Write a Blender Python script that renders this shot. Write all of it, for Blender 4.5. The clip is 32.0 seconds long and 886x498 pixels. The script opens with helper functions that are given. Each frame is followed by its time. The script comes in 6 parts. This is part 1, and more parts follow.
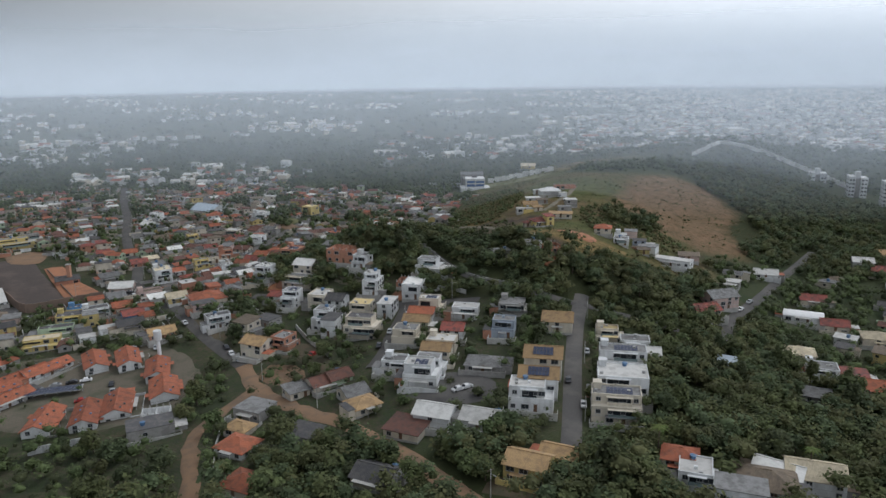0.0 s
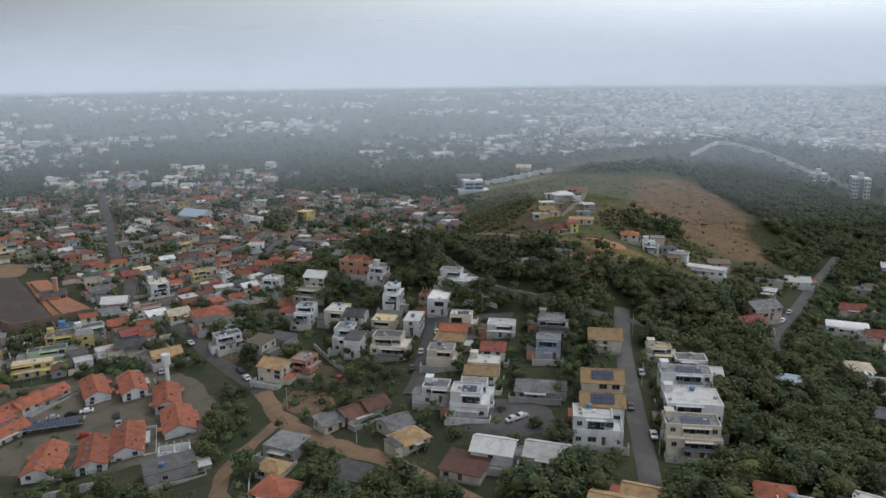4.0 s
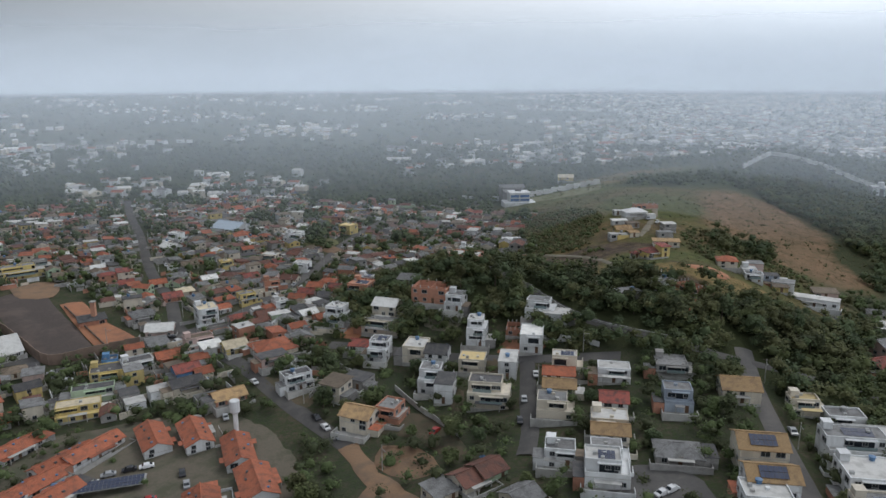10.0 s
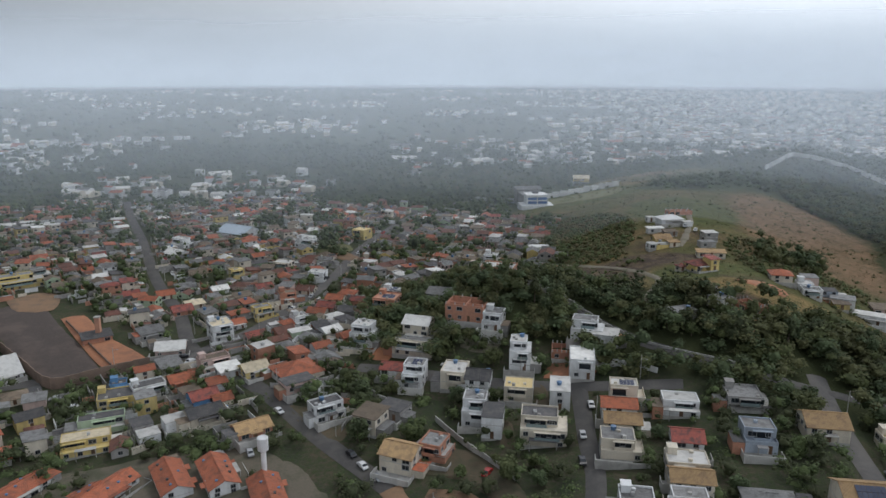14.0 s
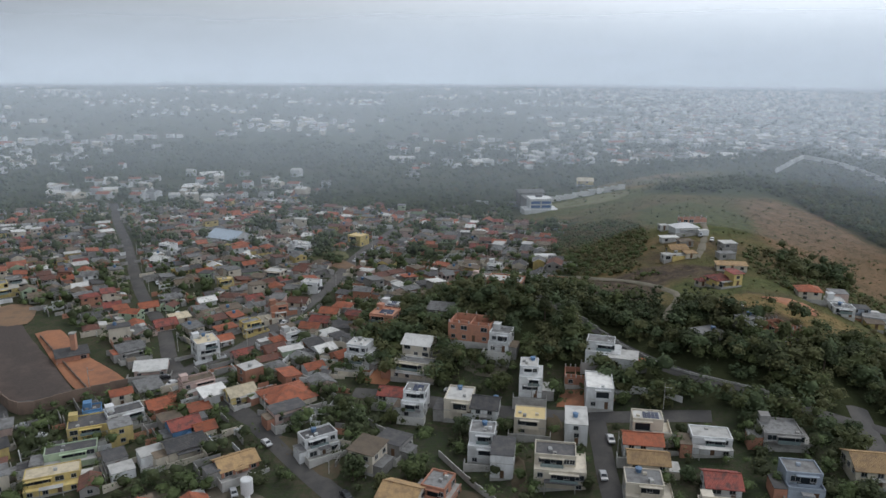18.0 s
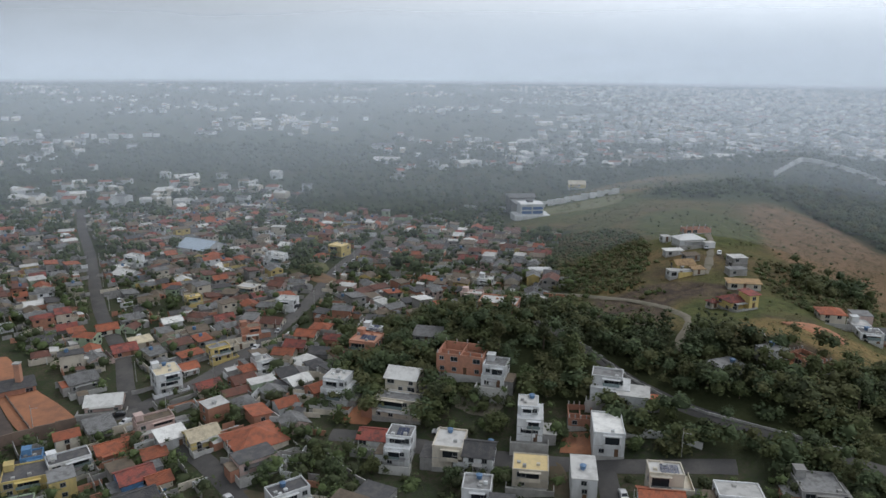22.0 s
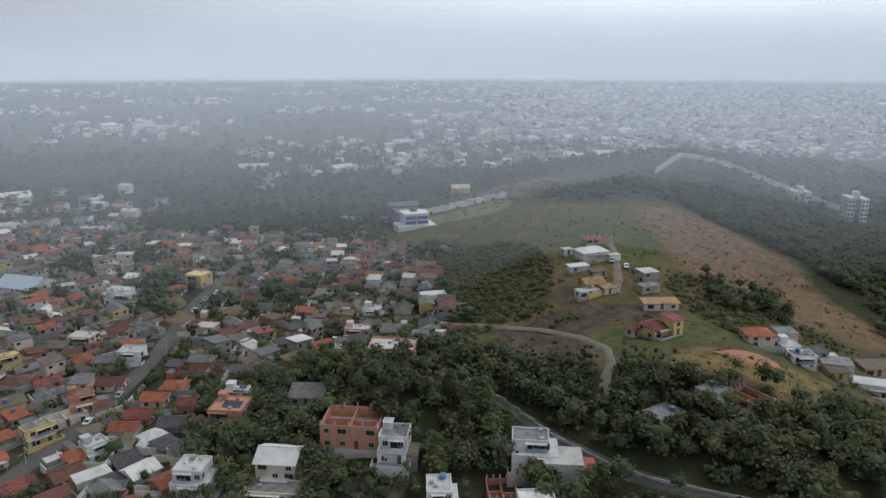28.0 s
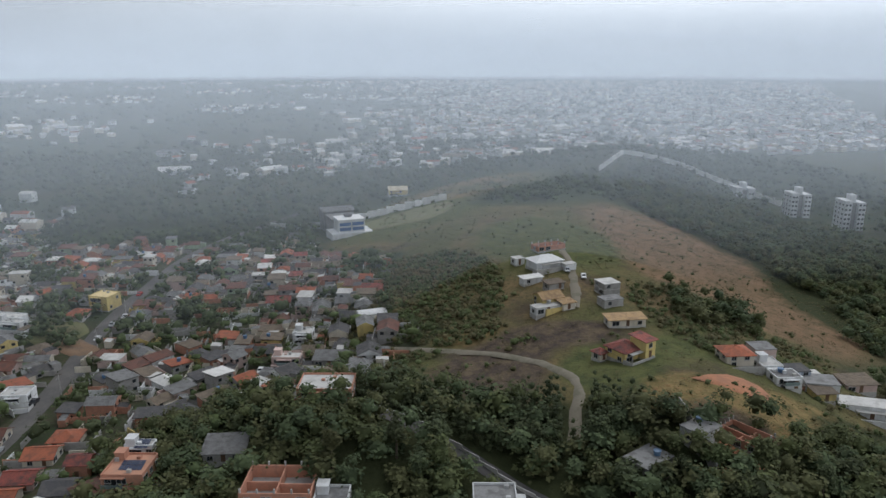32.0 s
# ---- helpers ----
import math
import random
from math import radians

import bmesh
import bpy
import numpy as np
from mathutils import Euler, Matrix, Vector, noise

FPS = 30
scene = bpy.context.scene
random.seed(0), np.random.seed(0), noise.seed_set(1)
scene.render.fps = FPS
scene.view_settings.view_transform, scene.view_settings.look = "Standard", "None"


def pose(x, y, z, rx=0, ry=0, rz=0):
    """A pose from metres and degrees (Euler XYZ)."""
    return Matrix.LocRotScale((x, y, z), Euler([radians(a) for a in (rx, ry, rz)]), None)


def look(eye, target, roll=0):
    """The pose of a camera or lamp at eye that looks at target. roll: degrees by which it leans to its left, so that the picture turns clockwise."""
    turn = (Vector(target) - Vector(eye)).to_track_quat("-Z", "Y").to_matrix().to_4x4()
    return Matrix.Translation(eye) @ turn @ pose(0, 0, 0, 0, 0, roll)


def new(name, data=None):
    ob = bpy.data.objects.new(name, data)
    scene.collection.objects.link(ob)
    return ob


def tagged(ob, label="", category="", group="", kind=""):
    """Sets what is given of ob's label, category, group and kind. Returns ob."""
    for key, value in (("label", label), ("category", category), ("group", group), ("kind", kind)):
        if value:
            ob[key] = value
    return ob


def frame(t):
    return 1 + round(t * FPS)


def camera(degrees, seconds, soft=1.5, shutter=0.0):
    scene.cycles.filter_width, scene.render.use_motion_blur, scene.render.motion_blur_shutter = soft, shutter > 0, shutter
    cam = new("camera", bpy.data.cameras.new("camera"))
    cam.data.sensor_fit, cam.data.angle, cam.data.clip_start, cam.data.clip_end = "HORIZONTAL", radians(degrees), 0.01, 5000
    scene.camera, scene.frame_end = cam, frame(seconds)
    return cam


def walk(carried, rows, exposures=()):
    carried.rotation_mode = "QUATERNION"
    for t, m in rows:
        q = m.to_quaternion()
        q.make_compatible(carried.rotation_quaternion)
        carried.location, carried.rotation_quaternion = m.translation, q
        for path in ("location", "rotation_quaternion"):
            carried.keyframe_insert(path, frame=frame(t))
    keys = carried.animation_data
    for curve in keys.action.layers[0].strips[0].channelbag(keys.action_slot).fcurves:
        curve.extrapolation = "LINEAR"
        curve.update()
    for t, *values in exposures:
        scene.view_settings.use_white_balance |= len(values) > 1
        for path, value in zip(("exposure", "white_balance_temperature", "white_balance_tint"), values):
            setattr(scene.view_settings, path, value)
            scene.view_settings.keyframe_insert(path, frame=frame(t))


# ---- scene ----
cam = camera(63.3, 32.0)
PATH = [
    (0, (-0.00, 0.00, 105.17), (-0.000, 19.417, 100.376), -0.75),
    (0.5, (-3.14, 2.32, 105.42), (-2.570, 21.718, 100.582), -0.93),
    (1, (-6.09, 4.91, 105.36), (-5.281, 24.300, 100.508), -1.00),
    (1.5, (-8.93, 7.56, 105.35), (-8.080, 26.946, 100.485), -0.98),
    (2, (-11.76, 10.22, 105.27), (-10.884, 29.605, 100.413), -0.99),
    (2.5, (-14.53, 12.96, 105.31), (-13.653, 32.347, 100.451), -0.96),
    (3, (-17.25, 15.78, 105.38), (-16.374, 35.159, 100.522), -0.86),
    (3.5, (-19.52, 18.37, 105.29), (-18.672, 37.759, 100.443), -0.76),
    (5.5, (-29.89, 29.14, 105.46), (-29.049, 48.532, 100.650), -0.20),
    (6, (-32.29, 31.90, 105.50), (-31.460, 51.295, 100.705), -0.14),
    (6.5, (-34.81, 34.60, 105.57), (-33.984, 54.004, 100.788), -0.07),
    (7, (-37.38, 37.23, 105.78), (-36.546, 56.632, 101.012), -0.05),
    (7.5, (-39.76, 39.68, 105.96), (-38.941, 59.084, 101.199), -0.08),
    (8, (-42.19, 42.41, 106.14), (-41.380, 61.819, 101.385), -0.09),
    (8.5, (-44.62, 44.89, 106.43), (-43.812, 64.304, 101.678), -0.10),
    (9, (-47.07, 47.61, 106.56), (-46.272, 67.025, 101.809), -0.10),
    (9.5, (-49.49, 50.37, 106.76), (-48.706, 69.781, 102.018), -0.13),
    (10, (-52.06, 53.12, 107.14), (-51.276, 72.532, 102.384), -0.18),
    (10.5, (-54.44, 55.71, 107.38), (-53.670, 75.116, 102.622), -0.20),
    (11, (-57.01, 58.46, 107.61), (-56.235, 77.866, 102.847), -0.21),
    (11.5, (-59.32, 61.01, 107.87), (-58.562, 80.418, 103.093), -0.30),
    (12, (-61.60, 63.63, 108.08), (-60.860, 83.032, 103.284), -0.26),
    (12.5, (-63.24, 66.69, 108.26), (-62.515, 86.086, 103.441), -0.17),
    (13, (-64.80, 69.74, 108.45), (-63.905, 89.120, 103.605), -0.08),
    (13.5, (-65.87, 72.68, 108.61), (-64.929, 92.052, 103.741), -0.01),
    (14, (-66.72, 75.91, 108.55), (-65.739, 95.283, 103.665), 0.08),
    (14.5, (-67.35, 78.68, 108.74), (-66.295, 98.041, 103.855), 0.16),
    (16.5, (-68.34, 87.89, 108.86), (-67.226, 107.245, 103.953), 0.43),
    (17, (-68.09, 90.72, 108.85), (-66.990, 110.076, 103.924), 0.40),
    (17.5, (-68.06, 93.52, 108.72), (-66.975, 112.875, 103.792), 0.39),
    (18, (-68.02, 96.54, 108.75), (-66.936, 115.889, 103.814), 0.38),
    (18.5, (-68.00, 99.67, 108.78), (-66.922, 119.020, 103.838), 0.41),
    (19, (-67.86, 102.69, 108.94), (-66.771, 122.038, 103.979), 0.43),
    (19.5, (-67.75, 105.84, 109.09), (-66.508, 125.170, 104.124), 0.39),
    (20, (-67.61, 109.08, 109.19), (-66.169, 128.399, 104.218), 0.38),
    (20.5, (-67.53, 112.46, 109.30), (-66.037, 131.772, 104.316), 0.40),
    (21, (-67.31, 115.65, 109.49), (-65.833, 134.961, 104.498), 0.44),
    (21.5, (-67.22, 119.12, 109.61), (-65.737, 138.424, 104.611), 0.48),
    (22, (-67.10, 122.58, 109.78), (-65.620, 141.887, 104.761), 0.53),
    (22.5, (-66.96, 125.96, 109.88), (-65.487, 145.264, 104.859), 0.55),
    (23, (-66.73, 129.37, 110.01), (-65.262, 148.668, 104.977), 0.61),
    (23.5, (-66.61, 133.24, 110.01), (-65.135, 152.543, 104.979), 0.68),
    (24, (-66.20, 136.50, 110.30), (-64.738, 155.802, 105.263), 0.64),
    (24.5, (-66.04, 140.17, 110.33), (-64.579, 159.470, 105.293), 0.66),
    (26.5, (-64.68, 154.09, 110.71), (-62.723, 173.347, 105.674), 0.44),
    (27, (-64.45, 157.49, 110.39), (-61.289, 176.583, 105.353), 0.28),
    (27.5, (-64.13, 160.87, 110.27), (-60.546, 179.890, 105.214), 0.24),
    (28, (-63.46, 164.37, 109.87), (-58.664, 183.117, 104.802), 0.11),
    (28.5, (-63.34, 167.97, 109.45), (-56.867, 186.198, 104.359), -0.02),
    (29, (-62.80, 171.48, 109.17), (-56.174, 189.652, 104.064), -0.03),
    (29.5, (-62.07, 174.91, 108.96), (-55.504, 193.097, 103.850), 0.02),
    (30, (-61.35, 178.19, 108.97), (-54.863, 196.400, 103.839), 0.05),
    (30.5, (-60.41, 181.80, 108.75), (-53.918, 200.004, 103.615), 0.03),
    (31, (-59.32, 185.29, 108.46), (-52.841, 203.498, 103.322), 0.04),
    (31.5, (-58.46, 188.95, 108.04), (-51.951, 207.151, 102.914), 0.09),
    (32, (-57.24, 192.50, 107.67), (-50.752, 210.715, 102.548), 0.05),
]
walk(cam, [(t, look(eye, target, roll)) for t, eye, target, roll in PATH], [(0.0, 0.0, 6300, 10), (32.0, 0.0, 6300, 10)])

# ---------------------------------------------------------------- light
world = bpy.data.worlds.new("sky")
scene.world = world
world.use_nodes = True
wn, wl = world.node_tree.nodes, world.node_tree.links
wn.clear()
w_out = wn.new("ShaderNodeOutputWorld")
w_bg = wn.new("ShaderNodeBackground")
w_sky = wn.new("ShaderNodeTexSky")
w_sky.sky_type = "NISHITA"
w_sky.sun_disc = False
w_sky.sun_elevation = radians(48)
w_sky.sun_rotation = radians(35)
w_gain = wn.new("ShaderNodeMix")
w_gain.data_type, w_gain.blend_type = "RGBA", "MULTIPLY"
w_gain.inputs["Factor"].default_value = 1.0
w_gain.inputs["B"].default_value = (0.09, 0.09, 0.09, 1)
wl.new(w_sky.outputs["Color"], w_gain.inputs["A"])
# overcast deck: bright grey overhead, bluish grey towards the horizon, soft cloud noise
w_co = wn.new("ShaderNodeTexCoord")
w_sep = wn.new("ShaderNodeSeparateXYZ")
wl.new(w_co.outputs["Generated"], w_sep.inputs["Vector"])
w_ramp = wn.new("ShaderNodeValToRGB")
w_ramp.color_ramp.elements[0].position, w_ramp.color_ramp.elements[0].color = 0.0, (0.385, 0.435, 0.49, 1)
w_ramp.color_ramp.elements[1].position, w_ramp.color_ramp.elements[1].color = 0.6, (0.50, 0.525, 0.565, 1)
for at, colour in ((0.03, (0.41, 0.455, 0.51, 1)), (0.06, (0.48, 0.52, 0.572, 1)), (0.1, (0.57, 0.605, 0.645, 1)), (0.25, (0.64, 0.665, 0.705, 1))):
    e = w_ramp.color_ramp.elements.new(at)
    e.color = colour
wl.new(w_sep.outputs["Z"], w_ramp.inputs["Fac"])
w_map = wn.new("ShaderNodeMapping")
w_map.inputs["Scale"].default_value = (1.4, 1.4, 3.0)
wl.new(w_co.outputs["Generated"], w_map.inputs["Vector"])
w_noise = wn.new("ShaderNodeTexNoise")
w_noise.inputs["Scale"].default_value = 1.7
w_noise.inputs["Detail"].default_value = 4
wl.new(w_map.outputs["Vector"], w_noise.inputs["Vector"])
w_mr = wn.new("ShaderNodeMapRange")
w_mr.inputs["To Min"].default_value, w_mr.inputs["To Max"].default_value = 0.94, 1.06
w_mr.inputs["From Min"].default_value, w_mr.inputs["From Max"].default_value = 0.3, 0.7
wl.new(w_noise.outputs["Fac"], w_mr.inputs["Value"])
w_mul = wn.new("ShaderNodeMix")
w_mul.data_type, w_mul.blend_type = "RGBA", "MULTIPLY"
w_mul.inputs["Factor"].default_value = 1.0
w_side = wn.new("ShaderNodeMapRange")
for key, value in (("From Min", -0.6), ("From Max", 0.5), ("To Min", 0.46), ("To Max", 1.9)):
    w_side.inputs[key].default_value = value
wl.new(w_sep.outputs["X"], w_side.inputs["Value"])
w_lit = wn.new("ShaderNodeMix")
w_lit.data_type, w_lit.blend_type = "RGBA", "MULTIPLY"
w_lit.inputs["Factor"].default_value = 1.0
wl.new(w_ramp.outputs["Color"], w_lit.inputs["A"])
wl.new(w_side.outputs["Result"], w_lit.inputs["B"])
wl.new(w_lit.outputs["Result"], w_mul.inputs["A"])
wl.new(w_mr.outputs["Result"], w_mul.inputs["B"])
w_mix = wn.new("ShaderNodeMix")
w_mix.data_type = "RGBA"
w_mix.inputs["Factor"].default_value = 0.93
wl.new(w_gain.outputs["Result"], w_mix.inputs["A"])
wl.new(w_mul.outputs["Result"], w_mix.inputs["B"])
wl.new(w_mix.outputs["Result"], w_bg.inputs["Color"])
w_bg.inputs["Strength"].default_value = 1.0
wl.new(w_bg.outputs["Background"], w_out.inputs["Surface"])

sun = new("sun", bpy.data.lights.new("sun", "SUN"))
sun.data.energy, sun.data.angle, sun.data.color = 0.7, radians(18), (1.0, 0.96, 0.9)
sun.matrix_world = look((0, 0, 400), (-180, -220, 0))


# ---------------------------------------------------------------- materials
def shader(name):
    m = bpy.data.materials.new(name)
    m.use_nodes = True
    n, l = m.node_tree.nodes, m.node_tree.links
    return m, n, l, n["Principled BSDF"]


def noise_node(n, l, scale, detail=4, rough=0.6, stretch=None):
    geo = n.new("ShaderNodeNewGeometry")
    tex = n.new("ShaderNodeTexNoise")
    tex.inputs["Scale"].default_value, tex.inputs["Detail"].default_value, tex.inputs["Roughness"].default_value = scale, detail, rough
    if stretch:
        mp = n.new("ShaderNodeMapping")
        mp.inputs["Scale"].default_value = stretch
        l.new(geo.outputs["Position"], mp.inputs["Vector"])
        l.new(mp.outputs["Vector"], tex.inputs["Vector"])
    else:
        l.new(geo.outputs["Position"], tex.inputs["Vector"])
    return tex


def mix_colour(n, l, fac, a, b):
    mx = n.new("ShaderNodeMix")
    mx.data_type = "RGBA"
    for key, value in (("Factor", fac), ("A", a), ("B", b)):
        if isinstance(value, (tuple, float, int)):
            mx.inputs[key].default_value = value if not isinstance(value, tuple) else (*value[:3], 1)
        else:
            l.new(value, mx.inputs[key])
    return mx.outputs["Result"]


def ranged(n, l, value, a, b, lo=0.0, hi=1.0):
    mr = n.new("ShaderNodeMapRange")
    for key, v in (("From Min", a), ("From Max", b), ("To Min", lo), ("To Max", hi)):
        mr.inputs[key].default_value = v
    l.new(value, mr.inputs["Value"])
    return mr.outputs["Result"]


def bump(n, l, height, bsdf, strength=0.4, distance=0.05):
    b = n.new("ShaderNodeBump")
    b.inputs["Strength"].default_value, b.inputs["Distance"].default_value = strength, distance
    l.new(height, b.inputs["Height"])
    l.new(b.outputs["Normal"], bsdf.inputs["Normal"])


def surface(name, colour, dirt, rough=0.75, scale=0.35, grain=5.0, amount=0.55, relief=0.25, metal=0.0, streak=None, vary=0.1):
    """Weathered surface: large stains, fine grain and relief; the tone drifts a little from piece to piece."""
    m, n, l, p = shader(name)
    stain = noise_node(n, l, scale, 5, 0.65, streak)
    fine = noise_node(n, l, grain, 3)
    c = mix_colour(n, l, ranged(n, l, stain.outputs["Fac"], 0.46, 0.62, 0.0, amount), colour, dirt)
    c = mix_colour(n, l, ranged(n, l, fine.outputs["Fac"], 0.35, 0.75, 0.0, amount * 0.6), c, dirt)
    if vary:
        info = n.new("ShaderNodeObjectInfo")
        hsv = n.new("ShaderNodeHueSaturation")
        l.new(c, hsv.inputs["Color"])
        l.new(ranged(n, l, info.outputs["Random"], 0, 1, 1 - vary * 1.6, 1 + vary), hsv.inputs["Value"])
        c = hsv.outputs["Color"]
    l.new(c, p.inputs["Base Color"])
    p.inputs["Roughness"].default_value, p.inputs["Metallic"].default_value = rough, metal
    bump(n, l, fine.outputs["Fac"], p, relief)
    return m


def tiled(name, colour, dirt, pitch=0.28, relief=0.9, amount=0.7):
    """Clay or sheet roofing: ribs down the slope, blotches of age."""
    m = surface(name, colour, dirt, 0.85, 0.5, 2.5, amount, 0.2, vary=0.16)
    n, l = m.node_tree.nodes, m.node_tree.links
    uv = n.new("ShaderNodeUVMap")
    wave = n.new("ShaderNodeTexWave")
    wave.bands_direction = "X"
    wave.inputs["Scale"].default_value = 0.314 / pitch
    wave.inputs["Distortion"].default_value = 0.4
    l.new(uv.outputs["UV"], wave.inputs["Vector"])
    bump(n, l, wave.outputs["Fac"], n["Principled BSDF"], relief, 0.08)
    return m


WALLS = {
    "white": (surface("white_render", (0.74, 0.75, 0.75), (0.40, 0.40, 0.38), streak=(1, 1, 0.3)), "white-rendered"),
    "cream": (surface("cream_render", (0.66, 0.60, 0.49), (0.38, 0.34, 0.28), streak=(1, 1, 0.3)), "cream-rendered"),
    "yellow": (surface("yellow_render", (0.66, 0.52, 0.20), (0.36, 0.28, 0.14), streak=(1, 1, 0.3)), "yellow-painted"),
    "pink": (surface("pink_render", (0.60, 0.45, 0.40), (0.36, 0.28, 0.25), streak=(1, 1, 0.3)), "faded pink"),
    "green": (surface("green_render", (0.42, 0.52, 0.36), (0.26, 0.30, 0.22), streak=(1, 1, 0.3)), "pale green"),
    "blue": (surface("blue_render", (0.12, 0.28, 0.50), (0.10, 0.16, 0.25), streak=(1, 1, 0.3)), "blue-painted"),
    "bluegrey": (surface("blue_grey_render", (0.34, 0.39, 0.45), (0.22, 0.24, 0.27), streak=(1, 1, 0.3)), "blue-grey"),
    "concrete": (surface("bare_concrete", (0.36, 0.35, 0.33), (0.18, 0.17, 0.16), 0.9), "bare concrete"),
    "brick": (surface("bare_brick", (0.48, 0.23, 0.15), (0.30, 0.17, 0.12), 0.9, 0.8, 6), "bare red brick"),
}
ROOFS = {
    "orange": (tiled("orange_tile", (0.44, 0.135, 0.068), (0.20, 0.085, 0.055), amount=0.75), "weathered orange clay-tile roof"),
    "red": (tiled("red_tile", (0.36, 0.095, 0.07), (0.12, 0.062, 0.055), amount=0.95), "dull red tile roof"),
    "maroon": (tiled("maroon_tile", (0.20, 0.085, 0.06), (0.09, 0.06, 0.05)), "dark maroon tile roof"),
    "tan": (tiled("tan_tile", (0.50, 0.33, 0.16), (0.26, 0.17, 0.10)), "tan clay-tile roof"),
    "cream": (tiled("cream_tile", (0.66, 0.57, 0.40), (0.40, 0.34, 0.25)), "cream tile roof"),
    "brown": (tiled("brown_tile", (0.22, 0.17, 0.12), (0.11, 0.09, 0.07)), "brown tile roof"),
    "dark": (tiled("dark_sheet", (0.075, 0.075, 0.08), (0.15, 0.14, 0.13), 0.2), "dark fibre-cement roof"),
    "grey": (tiled("grey_sheet", (0.26, 0.26, 0.255), (0.11, 0.105, 0.10), 0.2), "grey fibre-cement roof"),
    "pale": (surface("pale_slab", (0.60, 0.59, 0.56), (0.30, 0.29, 0.27), 0.85), "pale concrete roof slab"),
    "palesheet": (tiled("pale_sheet", (0.80, 0.79, 0.75), (0.42, 0.41, 0.38), 0.25, 0.6, 0.4), "pale metal-sheet roof"),
    "palewhite": (tiled("white_sheet", (0.80, 0.80, 0.79), (0.55, 0.54, 0.52), 0.4, 0.4, 0.3), "white metal-sheet roof"),
    "bluesheet": (tiled("blue_grey_sheet", (0.42, 0.49, 0.56), (0.30, 0.34, 0.38), 0.3, 0.5, 0.4), "blue-grey metal-sheet roof"),
    "yellow": (tiled("yellow_sheet", (0.66, 0.52, 0.26), (0.45, 0.36, 0.2), 0.3, 0.5, 0.4), "straw-yellow roof"),
    "salmon": (surface("salmon_slab", (0.55, 0.28, 0.18), (0.36, 0.22, 0.16), 0.9), "salmon-tinted roof slab"),
    "brick": (surface("rubble_slab", (0.46, 0.27, 0.19), (0.28, 0.2, 0.15), 0.9), "open unfinished top"),
}
M_TRIM = surface("trim_concrete", (0.50, 0.49, 0.46), (0.25, 0.24, 0.22), 0.85)
M_FRAME = surface("window_frame_metal", (0.40, 0.40, 0.39), (0.25, 0.25, 0.25), 0.4, relief=0.05)
M_GLASS, _n, _l, _p = shader("dark_window_glass")
_p.inputs["Base Color"].default_value, _p.inputs["Roughness"].default_value = (0.025, 0.03, 0.035, 1), 0.08
M_DOOR = surface("brown_door_wood", (0.16, 0.09, 0.05), (0.08, 0.05, 0.03), 0.6)
M_SOLAR = surface("solar_cells", (0.025, 0.035, 0.075), (0.06, 0.07, 0.10), 0.2, relief=0.02)
M_TANK = surface("blue_tank_plastic", (0.09, 0.19, 0.34), (0.12, 0.17, 0.24), 0.5)
M_TANKGREY = surface("grey_tank_cement", (0.42, 0.42, 0.41), (0.25, 0.25, 0.24), 0.85)
M_ASPHALT = surface("worn_asphalt", (0.082, 0.078, 0.076), (0.14, 0.13, 0.118), 0.9, 0.12, 3.0, 0.7)
M_DIRT = surface("packed_earth", (0.27, 0.165, 0.095), (0.16, 0.115, 0.08), 0.95, 0.15, 2.0, 0.8, 0.5)
M_TRACK = surface("pale_gravel_track", (0.24, 0.21, 0.16), (0.13, 0.125, 0.08), 0.95, 0.2, 2.5, 0.7, 0.5)
M_EARTH = surface("red_earth", (0.42, 0.185, 0.095), (0.24, 0.12, 0.075), 0.95, 0.12, 1.6, 0.8, 0.5)
M_YARD = surface("dark_yard", (0.065, 0.052, 0.046), (0.12, 0.09, 0.075), 0.95, 0.08, 1.5, 0.8, 0.4)
M_WALLW = surface("weathered_white_wall", (0.56, 0.55, 0.52), (0.30, 0.29, 0.26), 0.9, streak=(1, 1, 0.4))
M_BALUSTER = surface("greenish_glass_rail", (0.22, 0.28, 0.28), (0.16, 0.2, 0.2), 0.15, relief=0.02)
M_CAR = {k: surface(f"{k}_car_paint", c, d, 0.25, relief=0.02, amount=0.2) for k, c, d in (
    ("white", (0.75, 0.75, 0.75), (0.6, 0.6, 0.6)), ("silver", (0.42, 0.43, 0.44), (0.3, 0.3, 0.3)), ("black", (0.03, 0.03, 0.035), (0.06, 0.06, 0.06)), ("red", (0.38, 0.04, 0.035), (0.25, 0.04, 0.04)))}
M_TYRE = surface("tyre_rubber", (0.03, 0.03, 0.03), (0.06, 0.06, 0.055), 0.9)
M_POOL, _n, _l, _p = shader("pool_water")
_p.inputs["Base Color"].default_value, _p.inputs["Roughness"].default_value = (0.10, 0.33, 0.40, 1), 0.06
M_BARK = surface("tree_bark", (0.13, 0.10, 0.075), (0.07, 0.055, 0.04), 0.95, 2, 12)


